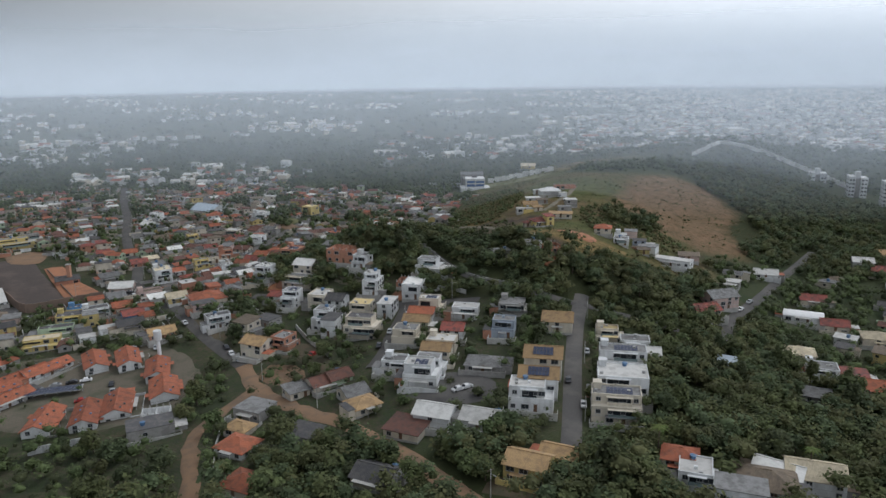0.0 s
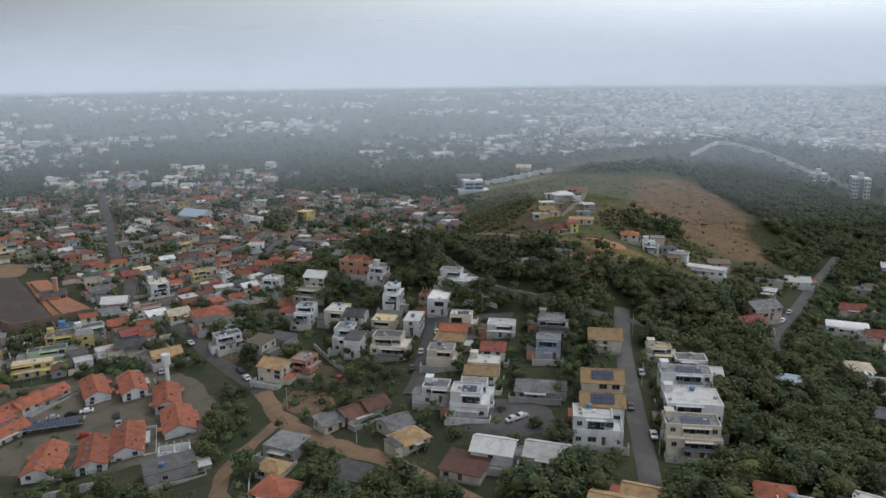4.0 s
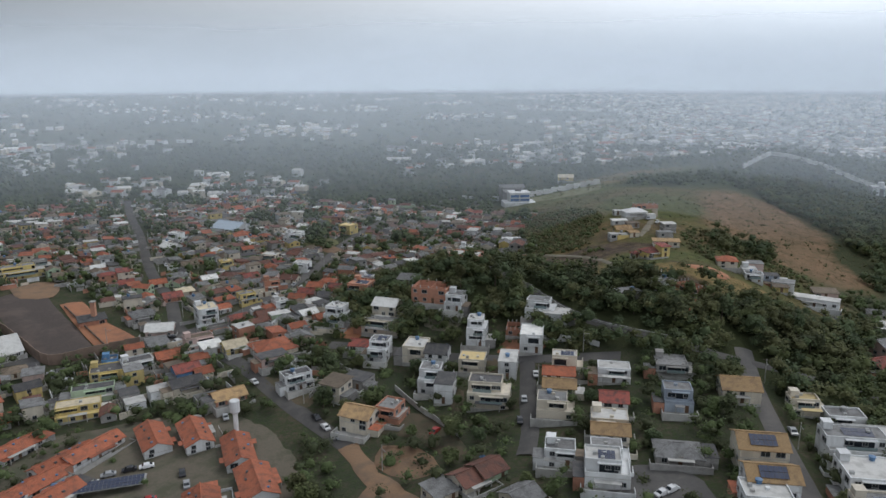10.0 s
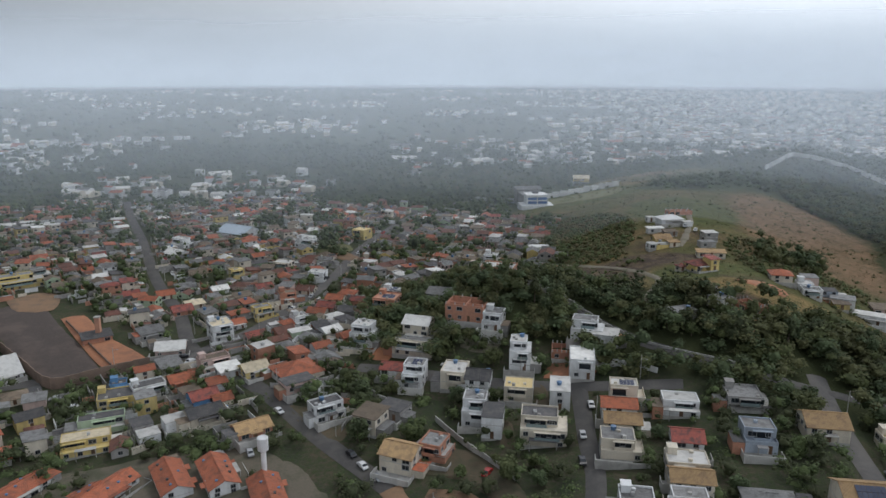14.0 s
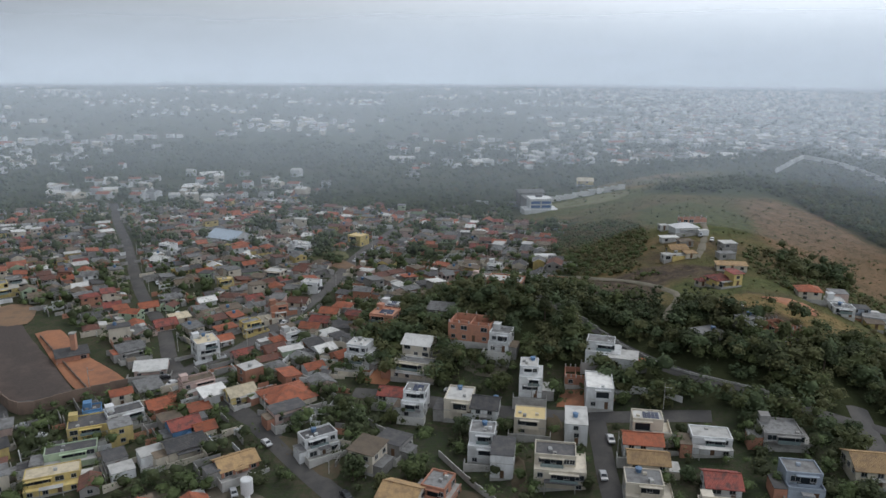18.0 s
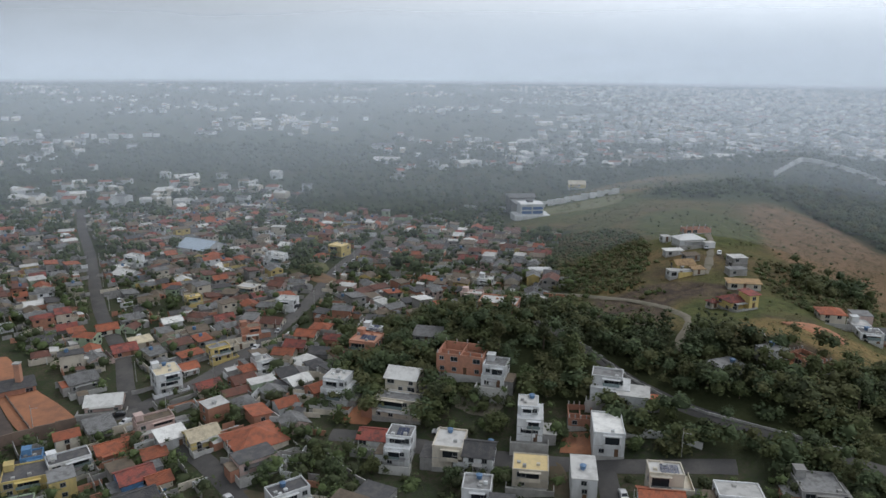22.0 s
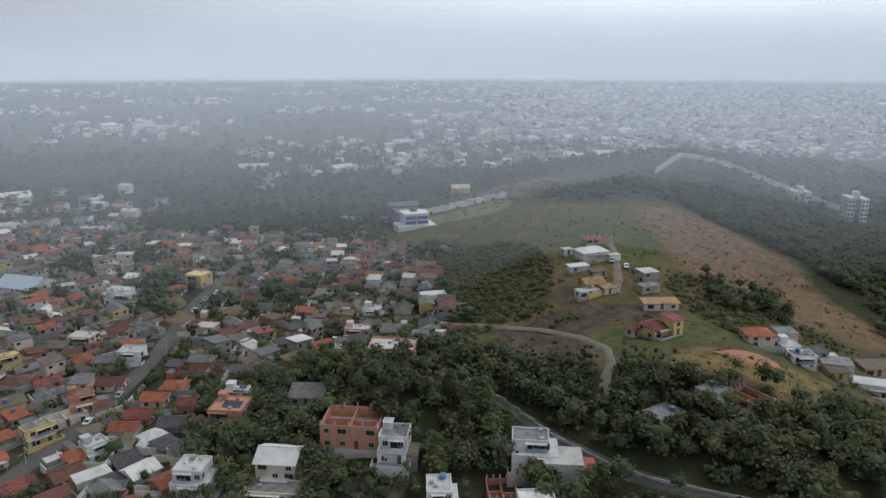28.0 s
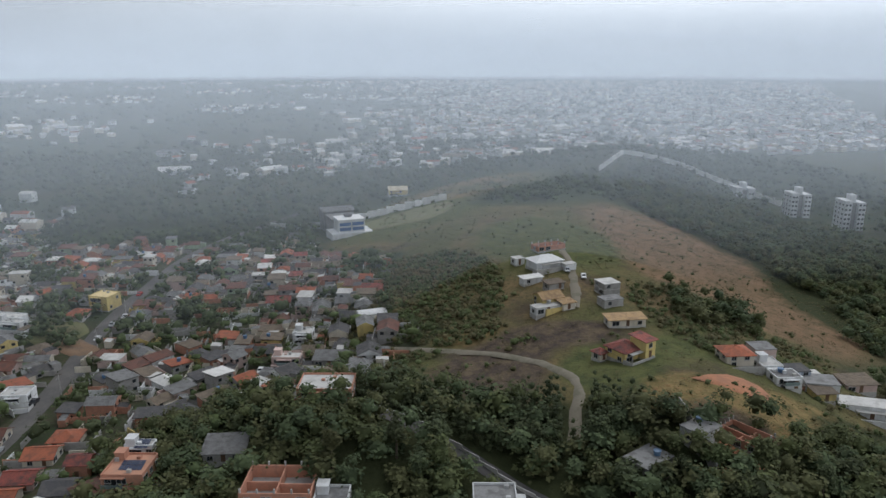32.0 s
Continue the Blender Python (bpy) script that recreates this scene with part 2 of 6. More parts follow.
def foliage(name, a, b):
    m, n, l, p = shader(name)
    geo = n.new("ShaderNodeNewGeometry")
    info = n.new("ShaderNodeObjectInfo")
    patch = noise_node(n, l, 0.05, 3)
    c = mix_colour(n, l, geo.outputs["Random Per Island"], a, b)
    c = mix_colour(n, l, ranged(n, l, patch.outputs["Fac"], 0.35, 0.7, 0, 0.5), c, tuple(0.55 * v for v in a))
    hsv = n.new("ShaderNodeHueSaturation")
    l.new(c, hsv.inputs["Color"])
    l.new(ranged(n, l, info.outputs["Random"], 0, 1, 0.82, 1.18), hsv.inputs["Value"])
    l.new(ranged(n, l, info.outputs["Random"], 0, 1, 0.475, 0.515), hsv.inputs["Hue"])
    l.new(hsv.outputs["Color"], p.inputs["Base Color"])
    p.inputs["Roughness"].default_value = 0.8
    p.inputs["Specular IOR Level"].default_value = 0.15
    return m


M_LEAF = [foliage("dark_leaves", (0.054, 0.070, 0.036), (0.100, 0.124, 0.058)),
          foliage("mid_leaves", (0.066, 0.084, 0.036), (0.128, 0.154, 0.062)),
          foliage("olive_leaves", (0.074, 0.084, 0.038), (0.140, 0.150, 0.066))]
M_PALM = foliage("palm_leaves", (0.07, 0.11, 0.03), (0.13, 0.16, 0.05))
M_GRASS = foliage("rough_grass", (0.088, 0.092, 0.042), (0.190, 0.162, 0.080))

# ---------------------------------------------------------------- lie of the land
HILLS = ((62, 330, 60, 55, 20, 13.30), (70, 430, 50, 70, -10, 16.30), (125, 560, 75, 110, -25, 20.07), (300, 720, 110, 100, 20, 18.12), (268, 660, 30, 45, 28, 14.37), (20, 225, 55, 60, 0, 7.77), (-33, 342, 22, 26, 0, 15.04), (30, 120, 70, 60, 0, -0.31), (-75, 345, 30, 30, 0, 3.56), (0, 420, 40, 50, 0, -0.28), (300, 560, 90, 60, 0, -7.68), (-160, 240, 90, 80, 0, -9.51), (150, 230, 50, 90, 0, -9.65), (-150, 540, 120, 100, 0, -0.12), (30, 600, 60, 80, 0, -5.86), (-30, 290, 30, 25, 0, -1.19), (45, 310, 25, 22, 0, 8.45), (-104, 300, 30, 30, 0, 5.48),)


def ground(x, y):
    """Height of the land: a low plain with the estate hill, the ridge behind it and the valley town."""
    z = 6.88 + 0.0 * x
    for cx, cy, sx, sy, turn, high in HILLS:
        c, s = math.cos(radians(turn)), math.sin(radians(turn))
        u, v = (x - cx) * c + (y - cy) * s, -(x - cx) * s + (y - cy) * c
        z = z + high * np.exp(-0.5 * (u / sx) ** 2 - 0.5 * (v / sy) ** 2)
    return z


def gz(x, y):
    return float(ground(np.array(float(x)), np.array(float(y))))


def blob(x, y, cx, cy, sx, sy, turn=0.0):
    c, s = math.cos(radians(turn)), math.sin(radians(turn))
    u, v = (x - cx) * c + (y - cy) * s, -(x - cx) * s + (y - cy) * c
    return np.exp(-((u / sx) ** 2 + (v / sy) ** 2) ** 1.5)


def brown_zone(x, y):
    """The parched flank of the ridge, 0 to 1."""
    return np.clip(blob(x, y, 160, 458, 42, 112, -10) + blob(x, y, 136, 415, 36, 48, -10), 0, 1)


def dry_zone(x, y):
    """Open grass slopes, 0 to 1."""
    z = brown_zone(x, y) + blob(x, y, 100, 480, 52, 70, -20) + blob(x, y, 62, 322, 52, 28, -8) + blob(x, y, 20, 362, 34, 28) + blob(x, y, 58, 430, 48, 60) + blob(x, y, 90, 330, 30, 40)
    return np.clip(z + 0.9 * blob(x, y, 55, 555, 50, 55) + 0.8 * blob(x, y, 120, 640, 90, 40, 20), 0, 1)


def scrub_zone(x, y):
    """Low bushes over the slopes, 0 to 1."""
    z = (blob(x, y, 12, 432, 32, 50, -12) + 0.9 * blob(x, y, 88, 368, 16, 28, -25) + 0.5 * blob(x, y, 100, 352, 24, 14, -20) + 0.9 * blob(x, y, 60, 640, 90, 55) + 0.9 * blob(x, y, 160, 740, 190, 80)
         + blob(x, y, 100, 295, 26, 30) + 0.6 * blob(x, y, 20, 368, 16, 14))
    return np.clip(z, 0, 1)


def wood_zone(x, y):
    """Woods, 0 to 1."""
    z = (blob(x, y, 8, 312, 46, 25, -35) + blob(x, y, -46, 350, 40, 26, -40) + blob(x, y, 62, 268, 50, 22, -20) + blob(x, y, 105, 195, 42, 55, 10)
         + 0.7 * blob(x, y, 100, 372, 13, 26, -25) + blob(x, y, 92, 294, 24, 16, -10) + blob(x, y, -62, 330, 22, 26, -30) + blob(x, y, 238, 470, 52, 150, -8) + blob(x, y, 200, 385, 40, 45) + blob(x, y, -60, 650, 85, 42, -15) + blob(x, y, -15, 140, 60, 30) + blob(x, y, 65, 160, 40, 22))
    return np.clip(z, 0, 1)


ROADS = []


SEGMENTS = {}


def road_distance(x, y):
    """Distance from a point to the nearest road's edge."""
    if SEGMENTS.get("count") != len(ROADS):
        rows = [(*p, *q, width / 2) for pts, width in ROADS for p, q in zip(pts, pts[1:])]
        SEGMENTS["rows"], SEGMENTS["count"] = np.array(rows).T, len(ROADS)
    ax, ay, bx, by, half = SEGMENTS["rows"]
    dx, dy = bx - ax, by - ay
    u = np.clip(((x - ax) * dx + (y - ay) * dy) / (dx * dx + dy * dy), 0, 1)
    return float((np.hypot(x - ax - u * dx, y - ay - u * dy) - half).min())


# ---------------------------------------------------------------- mesh helpers
def mesh_of(name, verts, faces, materials, slots=None, uvs=None, smooth=False):
    me = bpy.data.meshes.new(name)
    me.from_pydata([tuple(v) for v in verts], [], [tuple(f) for f in faces])
    for m in materials:
        me.materials.append(m)
    if slots is not None:
        me.polygons.foreach_set("material_index", slots)
    if uvs is not None:
        layer = me.uv_layers.new(name="UVMap")
        layer.data.foreach_set("uv", np.array(uvs, dtype=np.float32).ravel())
    if smooth:
        me.polygons.foreach_set("use_smooth", [True] * len(me.polygons))
    me.update()
    return me


def part(name, bm, material, parent, label=""):
    """Links a bmesh, or a ready mesh, as one object under a thing or a part."""
    if isinstance(bm, bmesh.types.BMesh):
        me = bpy.data.meshes.new(name)
        bm.to_mesh(me)
        bm.free()
    else:
        me = bm
    if material is not None and not me.materials:
        me.materials.append(material)
    ob = new(name, me)
    ob.parent = parent
    if label:
        tagged(ob, label)
    return ob


def place(ob, x=0.0, y=0.0, z=0.0, turn=0.0):
    ob.matrix_basis = pose(x, y, z, 0, 0, turn)
    return ob


def box(bm, x0, x1, y0, y1, z0, z1):
    v = [bm.verts.new(c) for c in ((x0, y0, z0), (x1, y0, z0), (x1, y1, z0), (x0, y1, z0), (x0, y0, z1), (x1, y0, z1), (x1, y1, z1), (x0, y1, z1))]
    for f in ((3, 2, 1, 0), (4, 5, 6, 7), (0, 1, 5, 4), (1, 2, 6, 5), (2, 3, 7, 6), (3, 0, 4, 7)):
        bm.faces.new([v[i] for i in f])
    return v


def boxes(*sizes):
    bm = bmesh.new()
    for s in sizes:
        box(bm, *s)
    return bm


def tube(bm, x, y, z0, z1, r0, r1, sides=10, cap=True):
    a = [bm.verts.new((x + r0 * math.cos(i * math.tau / sides), y + r0 * math.sin(i * math.tau / sides), z0)) for i in range(sides)]
    b = [bm.verts.new((x + r1 * math.cos(i * math.tau / sides), y + r1 * math.sin(i * math.tau / sides), z1)) for i in range(sides)]
    for i in range(sides):
        bm.faces.new((a[i], a[(i + 1) % sides], b[(i + 1) % sides], b[i]))
    if cap:
        bm.faces.new(b)
        bm.faces.new(a[::-1])


SHARED = {}


def shared(key, make):
    if key not in SHARED:
        SHARED[key] = make()
    return SHARED[key]


def to_mesh(bm, name, material):
    me = bpy.data.meshes.new(name)
    bm.to_mesh(me)
    bm.free()
    me.materials.append(material)
    return me


# ---------------------------------------------------------------- ground sheet
def spaced(lo, hi, step, far):
    mid = list(np.arange(lo, hi + 0.1, step))
    out, d = [], step
    a = hi
    while a < far:
        d *= 1.22
        a += d
        out.append(min(a, far))
    below, d, a = [], step, lo
    while a > -far:
        d *= 1.22
        a -= d
        below.append(max(a, -far))
    return np.array(below[::-1] + mid + out)


def build_ground():
    xs, ys = spaced(-330, 400, 5, 4800), spaced(40, 760, 5, 4800)
    gx, gy = np.meshgrid(xs, ys)
    z = ground(gx, gy)
    near = np.exp(-((gx - 20) / 500.0) ** 2 - ((gy - 380) / 500.0) ** 2)
    rough = 0.35 * (np.sin(gx * 0.31 + 1.7 * np.sin(gy * 0.11)) * np.sin(gy * 0.27 + 1.3 * np.sin(gx * 0.13)))
    z = z + rough * near * (0.3 + dry_zone(gx, gy))
    nx, ny = len(xs), len(ys)
    verts = np.stack([gx, gy, z], -1).reshape(-1, 3)
    i = np.arange(nx * ny).reshape(ny, nx)
    faces = np.stack([i[:-1, :-1], i[:-1, 1:], i[1:, 1:], i[1:, :-1]], -1).reshape(-1, 4)
    me = mesh_of("ground", verts.tolist(), faces.tolist(), [], smooth=True)
    cover = me.color_attributes.new("cover", "FLOAT_COLOR", "POINT")
    dry, wood = dry_zone(gx, gy), wood_zone(gx, gy)
    town = np.clip(blob(gx, gy, -150, 400, 170, 230, 15) + blob(gx, gy, -30, 520, 75, 80) + 0.4, 0, 1) * (1 - dry) * (1 - wood)
    cover.data.foreach_set("color", np.stack([dry, wood, town, brown_zone(gx, gy)], -1).astype(np.float32).ravel())
    tint = me.color_attributes.new("tint", "FLOAT_COLOR", "POINT")
    scorched = np.clip(blob(gx, gy, 14, 356, 17, 24, -25) + 0.9 * blob(gx, gy, 44, 366, 20, 10, -30) + 0.8 * blob(gx, gy, 46, 300, 12, 14), 0, 1)
    golden = np.clip(blob(gx, gy, 56, 312, 26, 15, -12) + blob(gx, gy, 76, 298, 20, 12, -12) + 0.8 * blob(gx, gy, 20, 384, 14, 8, -40), 0, 1)
    lush = np.clip(blob(gx, gy, 86, 462, 34, 62, -20) + blob(gx, gy, 40, 338, 14, 18) + 0.8 * blob(gx, gy, 70, 345, 26, 12) + 0.9 * blob(gx, gy, 60, 590, 60, 50), 0, 1)
    tint.data.foreach_set("color", np.stack([scorched, golden, lush, 0 * lush], -1).astype(np.float32).ravel())
    m, n, l, p = shader("land_cover")
    tone = n.new("ShaderNodeAttribute")
    tone.attribute_name = "tint"
    tone_sep = n.new("ShaderNodeSeparateColor")
    l.new(tone.outputs["Color"], tone_sep.inputs["Color"])
    att = n.new("ShaderNodeAttribute")
    att.attribute_name = "cover"
    sep = n.new("ShaderNodeSeparateColor")
    l.new(att.outputs["Color"], sep.inputs["Color"])
    big, mid, fine = noise_node(n, l, 0.018, 5), noise_node(n, l, 0.09, 5, 0.7), noise_node(n, l, 0.8, 4, 0.7)
    far = noise_node(n, l, 0.006, 6, 0.75)

    def edge(channel, lo, hi):
        add = n.new("ShaderNodeMath")
        add.operation = "MULTIPLY_ADD"
        add.inputs[1].default_value = 0.55
        l.new(mid.outputs["Fac"], add.inputs[0])
        l.new(channel, add.inputs[2])
        return ranged(n, l, add.outputs["Value"], lo, hi)
    scrub = mix_colour(n, l, ranged(n, l, far.outputs["Fac"], 0.40, 0.62), (0.042, 0.062, 0.034), (0.085, 0.085, 0.050))
    scrub = mix_colour(n, l, ranged(n, l, fine.outputs["Fac"], 0.4, 0.7, 0, 0.6), scrub, (0.06, 0.075, 0.03))
    earth = mix_colour(n, l, ranged(n, l, mid.outputs["Fac"], 0.40, 0.64), (0.050, 0.056, 0.038), (0.100, 0.082, 0.060))
    earth = mix_colour(n, l, ranged(n, l, fine.outputs["Fac"], 0.40, 0.62, 0, 0.8), earth, (0.045, 0.066, 0.026))
    grass = mix_colour(n, l, ranged(n, l, big.outputs["Fac"], 0.42, 0.60), (0.115, 0.116, 0.048), (0.215, 0.150, 0.078))
    grass = mix_colour(n, l, ranged(n, l, mid.outputs["Fac"], 0.50, 0.72, 0, 0.8), grass, (0.075, 0.085, 0.04))
    grass = mix_colour(n, l, ranged(n, l, fine.outputs["Fac"], 0.46, 0.60, 0, 0.6), grass, (0.075, 0.072, 0.036))
    burnt = noise_node(n, l, 0.032, 4, 0.65)
    grass = mix_colour(n, l, ranged(n, l, burnt.outputs["Fac"], 0.54, 0.66, 0, 0.75), grass, (0.070, 0.052, 0.044))
    parched = mix_colour(n, l, ranged(n, l, mid.outputs["Fac"], 0.40, 0.66), (0.23, 0.145, 0.088), (0.16, 0.115, 0.068))
    streaks = noise_node(n, l, 0.22, 5, 0.75)
    parched = mix_colour(n, l, ranged(n, l, streaks.outputs["Fac"], 0.50, 0.66, 0, 0.7), parched, (0.095, 0.085, 0.045))
    grass = mix_colour(n, l, edge(att.outputs["Alpha"], 0.62, 0.9), grass, parched)
    green = mix_colour(n, l, ranged(n, l, streaks.outputs["Fac"], 0.42, 0.62), (0.120, 0.128, 0.050), (0.070, 0.084, 0.036))
    grass = mix_colour(n, l, edge(tone_sep.outputs["Blue"], 0.62, 0.92), grass, green)
    straw = mix_colour(n, l, ranged(n, l, streaks.outputs["Fac"], 0.40, 0.62), (0.26, 0.19, 0.085), (0.13, 0.115, 0.048))
    straw = mix_colour(n, l, ranged(n, l, fine.outputs["Fac"], 0.50, 0.66, 0, 0.6), straw, (0.24, 0.125, 0.065))
    grass = mix_colour(n, l, edge(tone_sep.outputs["Green"], 0.60, 0.9), grass, straw)
    ash = mix_colour(n, l, ranged(n, l, streaks.outputs["Fac"], 0.42, 0.62), (0.075, 0.058, 0.050), (0.15, 0.115, 0.075))
    grass = mix_colour(n, l, edge(tone_sep.outputs["Red"], 0.60, 0.88), grass, ash)
    floor = mix_colour(n, l, fine.outputs["Fac"], (0.03, 0.04, 0.018), (0.06, 0.065, 0.03))
    c = mix_colour(n, l, edge(sep.outputs["Blue"], 0.55, 0.85), scrub, earth)
    c = mix_colour(n, l, edge(sep.outputs["Red"], 0.62, 0.86), c, grass)
    c = mix_colour(n, l, edge(sep.outputs["Green"], 0.62, 0.86), c, floor)
    l.new(c, p.inputs["Base Color"])
    p.inputs["Roughness"].default_value = 0.95
    p.inputs["Specular IOR Level"].default_value = 0.1
    bump(n, l, fine.outputs["Fac"], p, 0.8, 0.5)
    me.materials.append(m)
    return tagged(new("ground", me), "rolling ground of earth, dry grass and scrub", "ground", kind="structure")


def smooth_line(pts, step=4.0):
    """Points along a rounded line through pts."""
    p = [Vector((*q, 0)) for q in pts]
    p = [2 * p[0] - p[1]] + p + [2 * p[-1] - p[-2]]
    out = []
    for a, b, c, d in zip(p, p[1:], p[2:], p[3:]):
        k = max(2, int((c - b).length / step))
        for i in range(k):
            t = i / k
            out.append(0.5 * (2 * b + (c - a) * t + (2 * a - 5 * b + 4 * c - d) * t * t + (3 * b - a - 3 * c + d) * t ** 3))
    out.append(p[-2])
    return [(q.x, q.y) for q in out]


def ribbon(name, pts, width, material, label, category="road", lift=0.12, ragged=0.0, kerb=False):
    line = smooth_line(pts)
    ROADS.append((line, width))
    rng = random.Random(len(line) * 7 + int(width * 10))
    verts, faces = [], []
    across = (-1, -0.5, 0, 0.5, 1)
    for i, (x, y) in enumerate(line):
        ax, ay = line[max(0, i - 1)]
        bx, by = line[min(len(line) - 1, i + 1)]
        d = math.hypot(bx - ax, by - ay) or 1
        nx, ny = -(by - ay) / d, (bx - ax) / d
        for k in across:
            w = width / 2 * (1 + ragged * rng.uniform(-1, 1) * (abs(k) > 0.9))
            px, py = x + nx * k * w, y + ny * k * w
            verts.append((px, py, gz(px, py) + lift - 0.35 * (abs(k) > 0.9) + 0.28))
    for i in range(len(line) - 1):
        for k in range(4):
            a = i * 5 + k
            faces.append((a + 1, a, a + 5, a + 6))
    ob = new(name, mesh_of(name, verts, faces, [material], smooth=True))
    return tagged(ob, label, category, kind="structure")


build_ground()
MAIN = ribbon("road", [(-285, 640), (-258, 575), (-229, 512), (-192, 426), (-166, 377), (-149, 338), (-116, 297), (-97, 272), (-80, 251), (-72, 240)], 5.6, M_ASPHALT, "worn asphalt main street through the town")
ribbon("road", [(10, 672), (-33, 627), (-62, 579), (-80, 527), (-94, 478), (-104, 424), (-116, 384), (-130, 354), (-148, 334)], 6.6, M_ASPHALT, "worn asphalt street past the low houses")
ribbon("road", [(-72, 240), (-62, 219), (-46, 200), (-27, 184), (4, 150), (20, 128)], 5.5, M_DIRT, "unpaved brown earth road", ragged=0.25)
ribbon("road", [(-62, 219), (-71, 198), (-72, 185), (-63, 157), (-55, 130)], 4.6, M_DIRT, "unpaved brown earth side road", ragged=0.25)
ribbon("road", [(-84, 305), (-70, 301), (-40, 288), (-10, 276), (14, 268)], 5.5, M_ASPHALT, "grey paved estate street")
ribbon("road", [(-15, 276), (-17, 262), (-19, 249), (-21, 232), (-24, 221)], 5.0, M_ASPHALT, "grey paved estate street with parked cars")
ribbon("road", [(54, 268), (48, 246), (44, 228), (39, 203), (35, 181), (32, 166)], 5.5, M_ASPHALT, "grey paved estate street between villas")
ribbon("road", [(-36, 362), (-20, 342), (-7, 327), (4, 304), (16, 286), (41, 266), (60, 258), (90, 250)], 3.8, M_ASPHALT, "paved lane below the wooded slope")
ribbon("road", [(-6, 402), (7, 386), (24, 363), (30, 347), (29, 335), (23, 325), (17, 316)], 2.8, M_TRACK, "pale gravel track over the hill", ragged=0.3)
ribbon("road", [(54, 380), (66, 402), (76, 425), (84, 450)], 3.2, M_TRACK, "pale gravel track along the ridge", ragged=0.3)
ribbon("road", [(199, 375), (180, 352), (160, 328), (138, 300), (113, 269), (104, 246)], 4.2, M_ASPHALT, "grey paved lane between low houses")
ribbon("road", [(-300, 290), (-240, 303), (-190, 318), (-146, 334)], 6, M_ASPHALT, "worn asphalt street beside the works yard")

# ---------------------------------------------------------------- houses
class Plots:
    """Round plots that are already built on, sorted into 30 m cells."""

    def __init__(self):
        self.cells = {}

    def append(self, plot):
        self.cells.setdefault((int(plot[0] // 30), int(plot[1] // 30)), []).append(plot)

    def near(self, x, y):
        i, j = int(x // 30), int(y // 30)
        return (p for di in (-1, 0, 1) for dj in (-1, 0, 1) for p in self.cells.get((i + di, j + dj), ()))


TAKEN = Plots()


def free(x, y, r):
    return all((x - a) ** 2 + (y - b) ** 2 > (r + c) ** 2 for a, b, c in TAKEN.near(x, y))


def roof_mesh(kind, w, d, rise, over, material, name="roof", thick=0.16):
    """Pitched roof over a w x d plan, eaves at z = 0, ridge along x for gables."""
    a, b = w / 2 + over, d / 2 + over
    if kind == "gable":
        top = [(-a, -b, 0), (a, -b, 0), (a, 0, rise), (-a, 0, rise), (a, b, 0), (-a, b, 0)]
        quads = [(0, 1, 2, 3), (3, 2, 4, 5)]
    elif kind == "hip":
        e = max(0.3, a - b) if a > b else 0.3
        top = [(-a, -b, 0), (a, -b, 0), (a, b, 0), (-a, b, 0), (-e, 0, rise), (e, 0, rise)]
        quads = [(0, 1, 5, 4), (2, 3, 4, 5), (1, 2, 5), (3, 0, 4)]
    elif kind == "shed":
        top = [(-a, -b, 0), (a, -b, 0), (a, b, rise), (-a, b, rise)]
        quads = [(0, 1, 2, 3)]
    else:
        k = 10
        top, quads = [], []
        for i in range(k + 1):
            t = math.pi * (0.12 + 0.76 * i / k)
            y, z = -b * math.cos(t) / math.cos(math.pi * 0.12), rise * (math.sin(t) - math.sin(math.pi * 0.12)) * 1.5
            top += [(-a, y, z), (a, y, z)]
        quads = [(2 * i, 2 * i + 1, 2 * i + 3, 2 * i + 2) for i in range(k)]
    n = len(top)
    verts = top + [(x, y, z - thick) for x, y, z in top]
    edges = {}
    for q in quads:
        for u, v in zip(q, q[1:] + q[:1]):
            edges[(u, v)] = 1
    faces = list(quads) + [tuple(i + n for i in q[::-1]) for q in quads]
    for u, v in edges:
        if (v, u) not in edges:
            faces.append((v, u, u + n, v + n))
    uvs = []
    for f in faces:
        p = [Vector(verts[i]) for i in f]
        along_x = abs((p[1] - p[0]).x) >= abs((p[1] - p[0]).y)
        for q in p:
            uvs.append((q.x, q.y) if along_x else (q.y, q.x))
    return mesh_of(name, verts, faces, [material], uvs=uvs)


def window(parent, x, y, z, turn, w=1.2, h=1.1):
    """A window with its frame, sill and dark pane on a wall that faces turn."""
    def frame_mesh():
        return to_mesh(boxes((-w / 2 - 0.09, w / 2 + 0.09, -0.10, 0.0, h / 2, h / 2 + 0.09), (-w / 2 - 0.16, w / 2 + 0.16, -0.2, 0.0, -h / 2 - 0.12, -h / 2),
                             (-w / 2 - 0.09, -w / 2, -0.10, 0.0, -h / 2, h / 2), (w / 2, w / 2 + 0.09, -0.10, 0.0, -h / 2, h / 2), (-0.03, 0.03, -0.09, 0.0, -h / 2, h / 2)), "window_frame", M_FRAME)

    def pane_mesh():
        return to_mesh(boxes((-w / 2, w / 2, -0.04, 0.0, -h / 2, h / 2)), "pane", M_GLASS)
    f = part("window", shared(("wf", w, h), frame_mesh), None, parent)
    place(f, x, y, z, turn)
    part("pane", shared(("wp", w, h), pane_mesh), None, f)
    return f


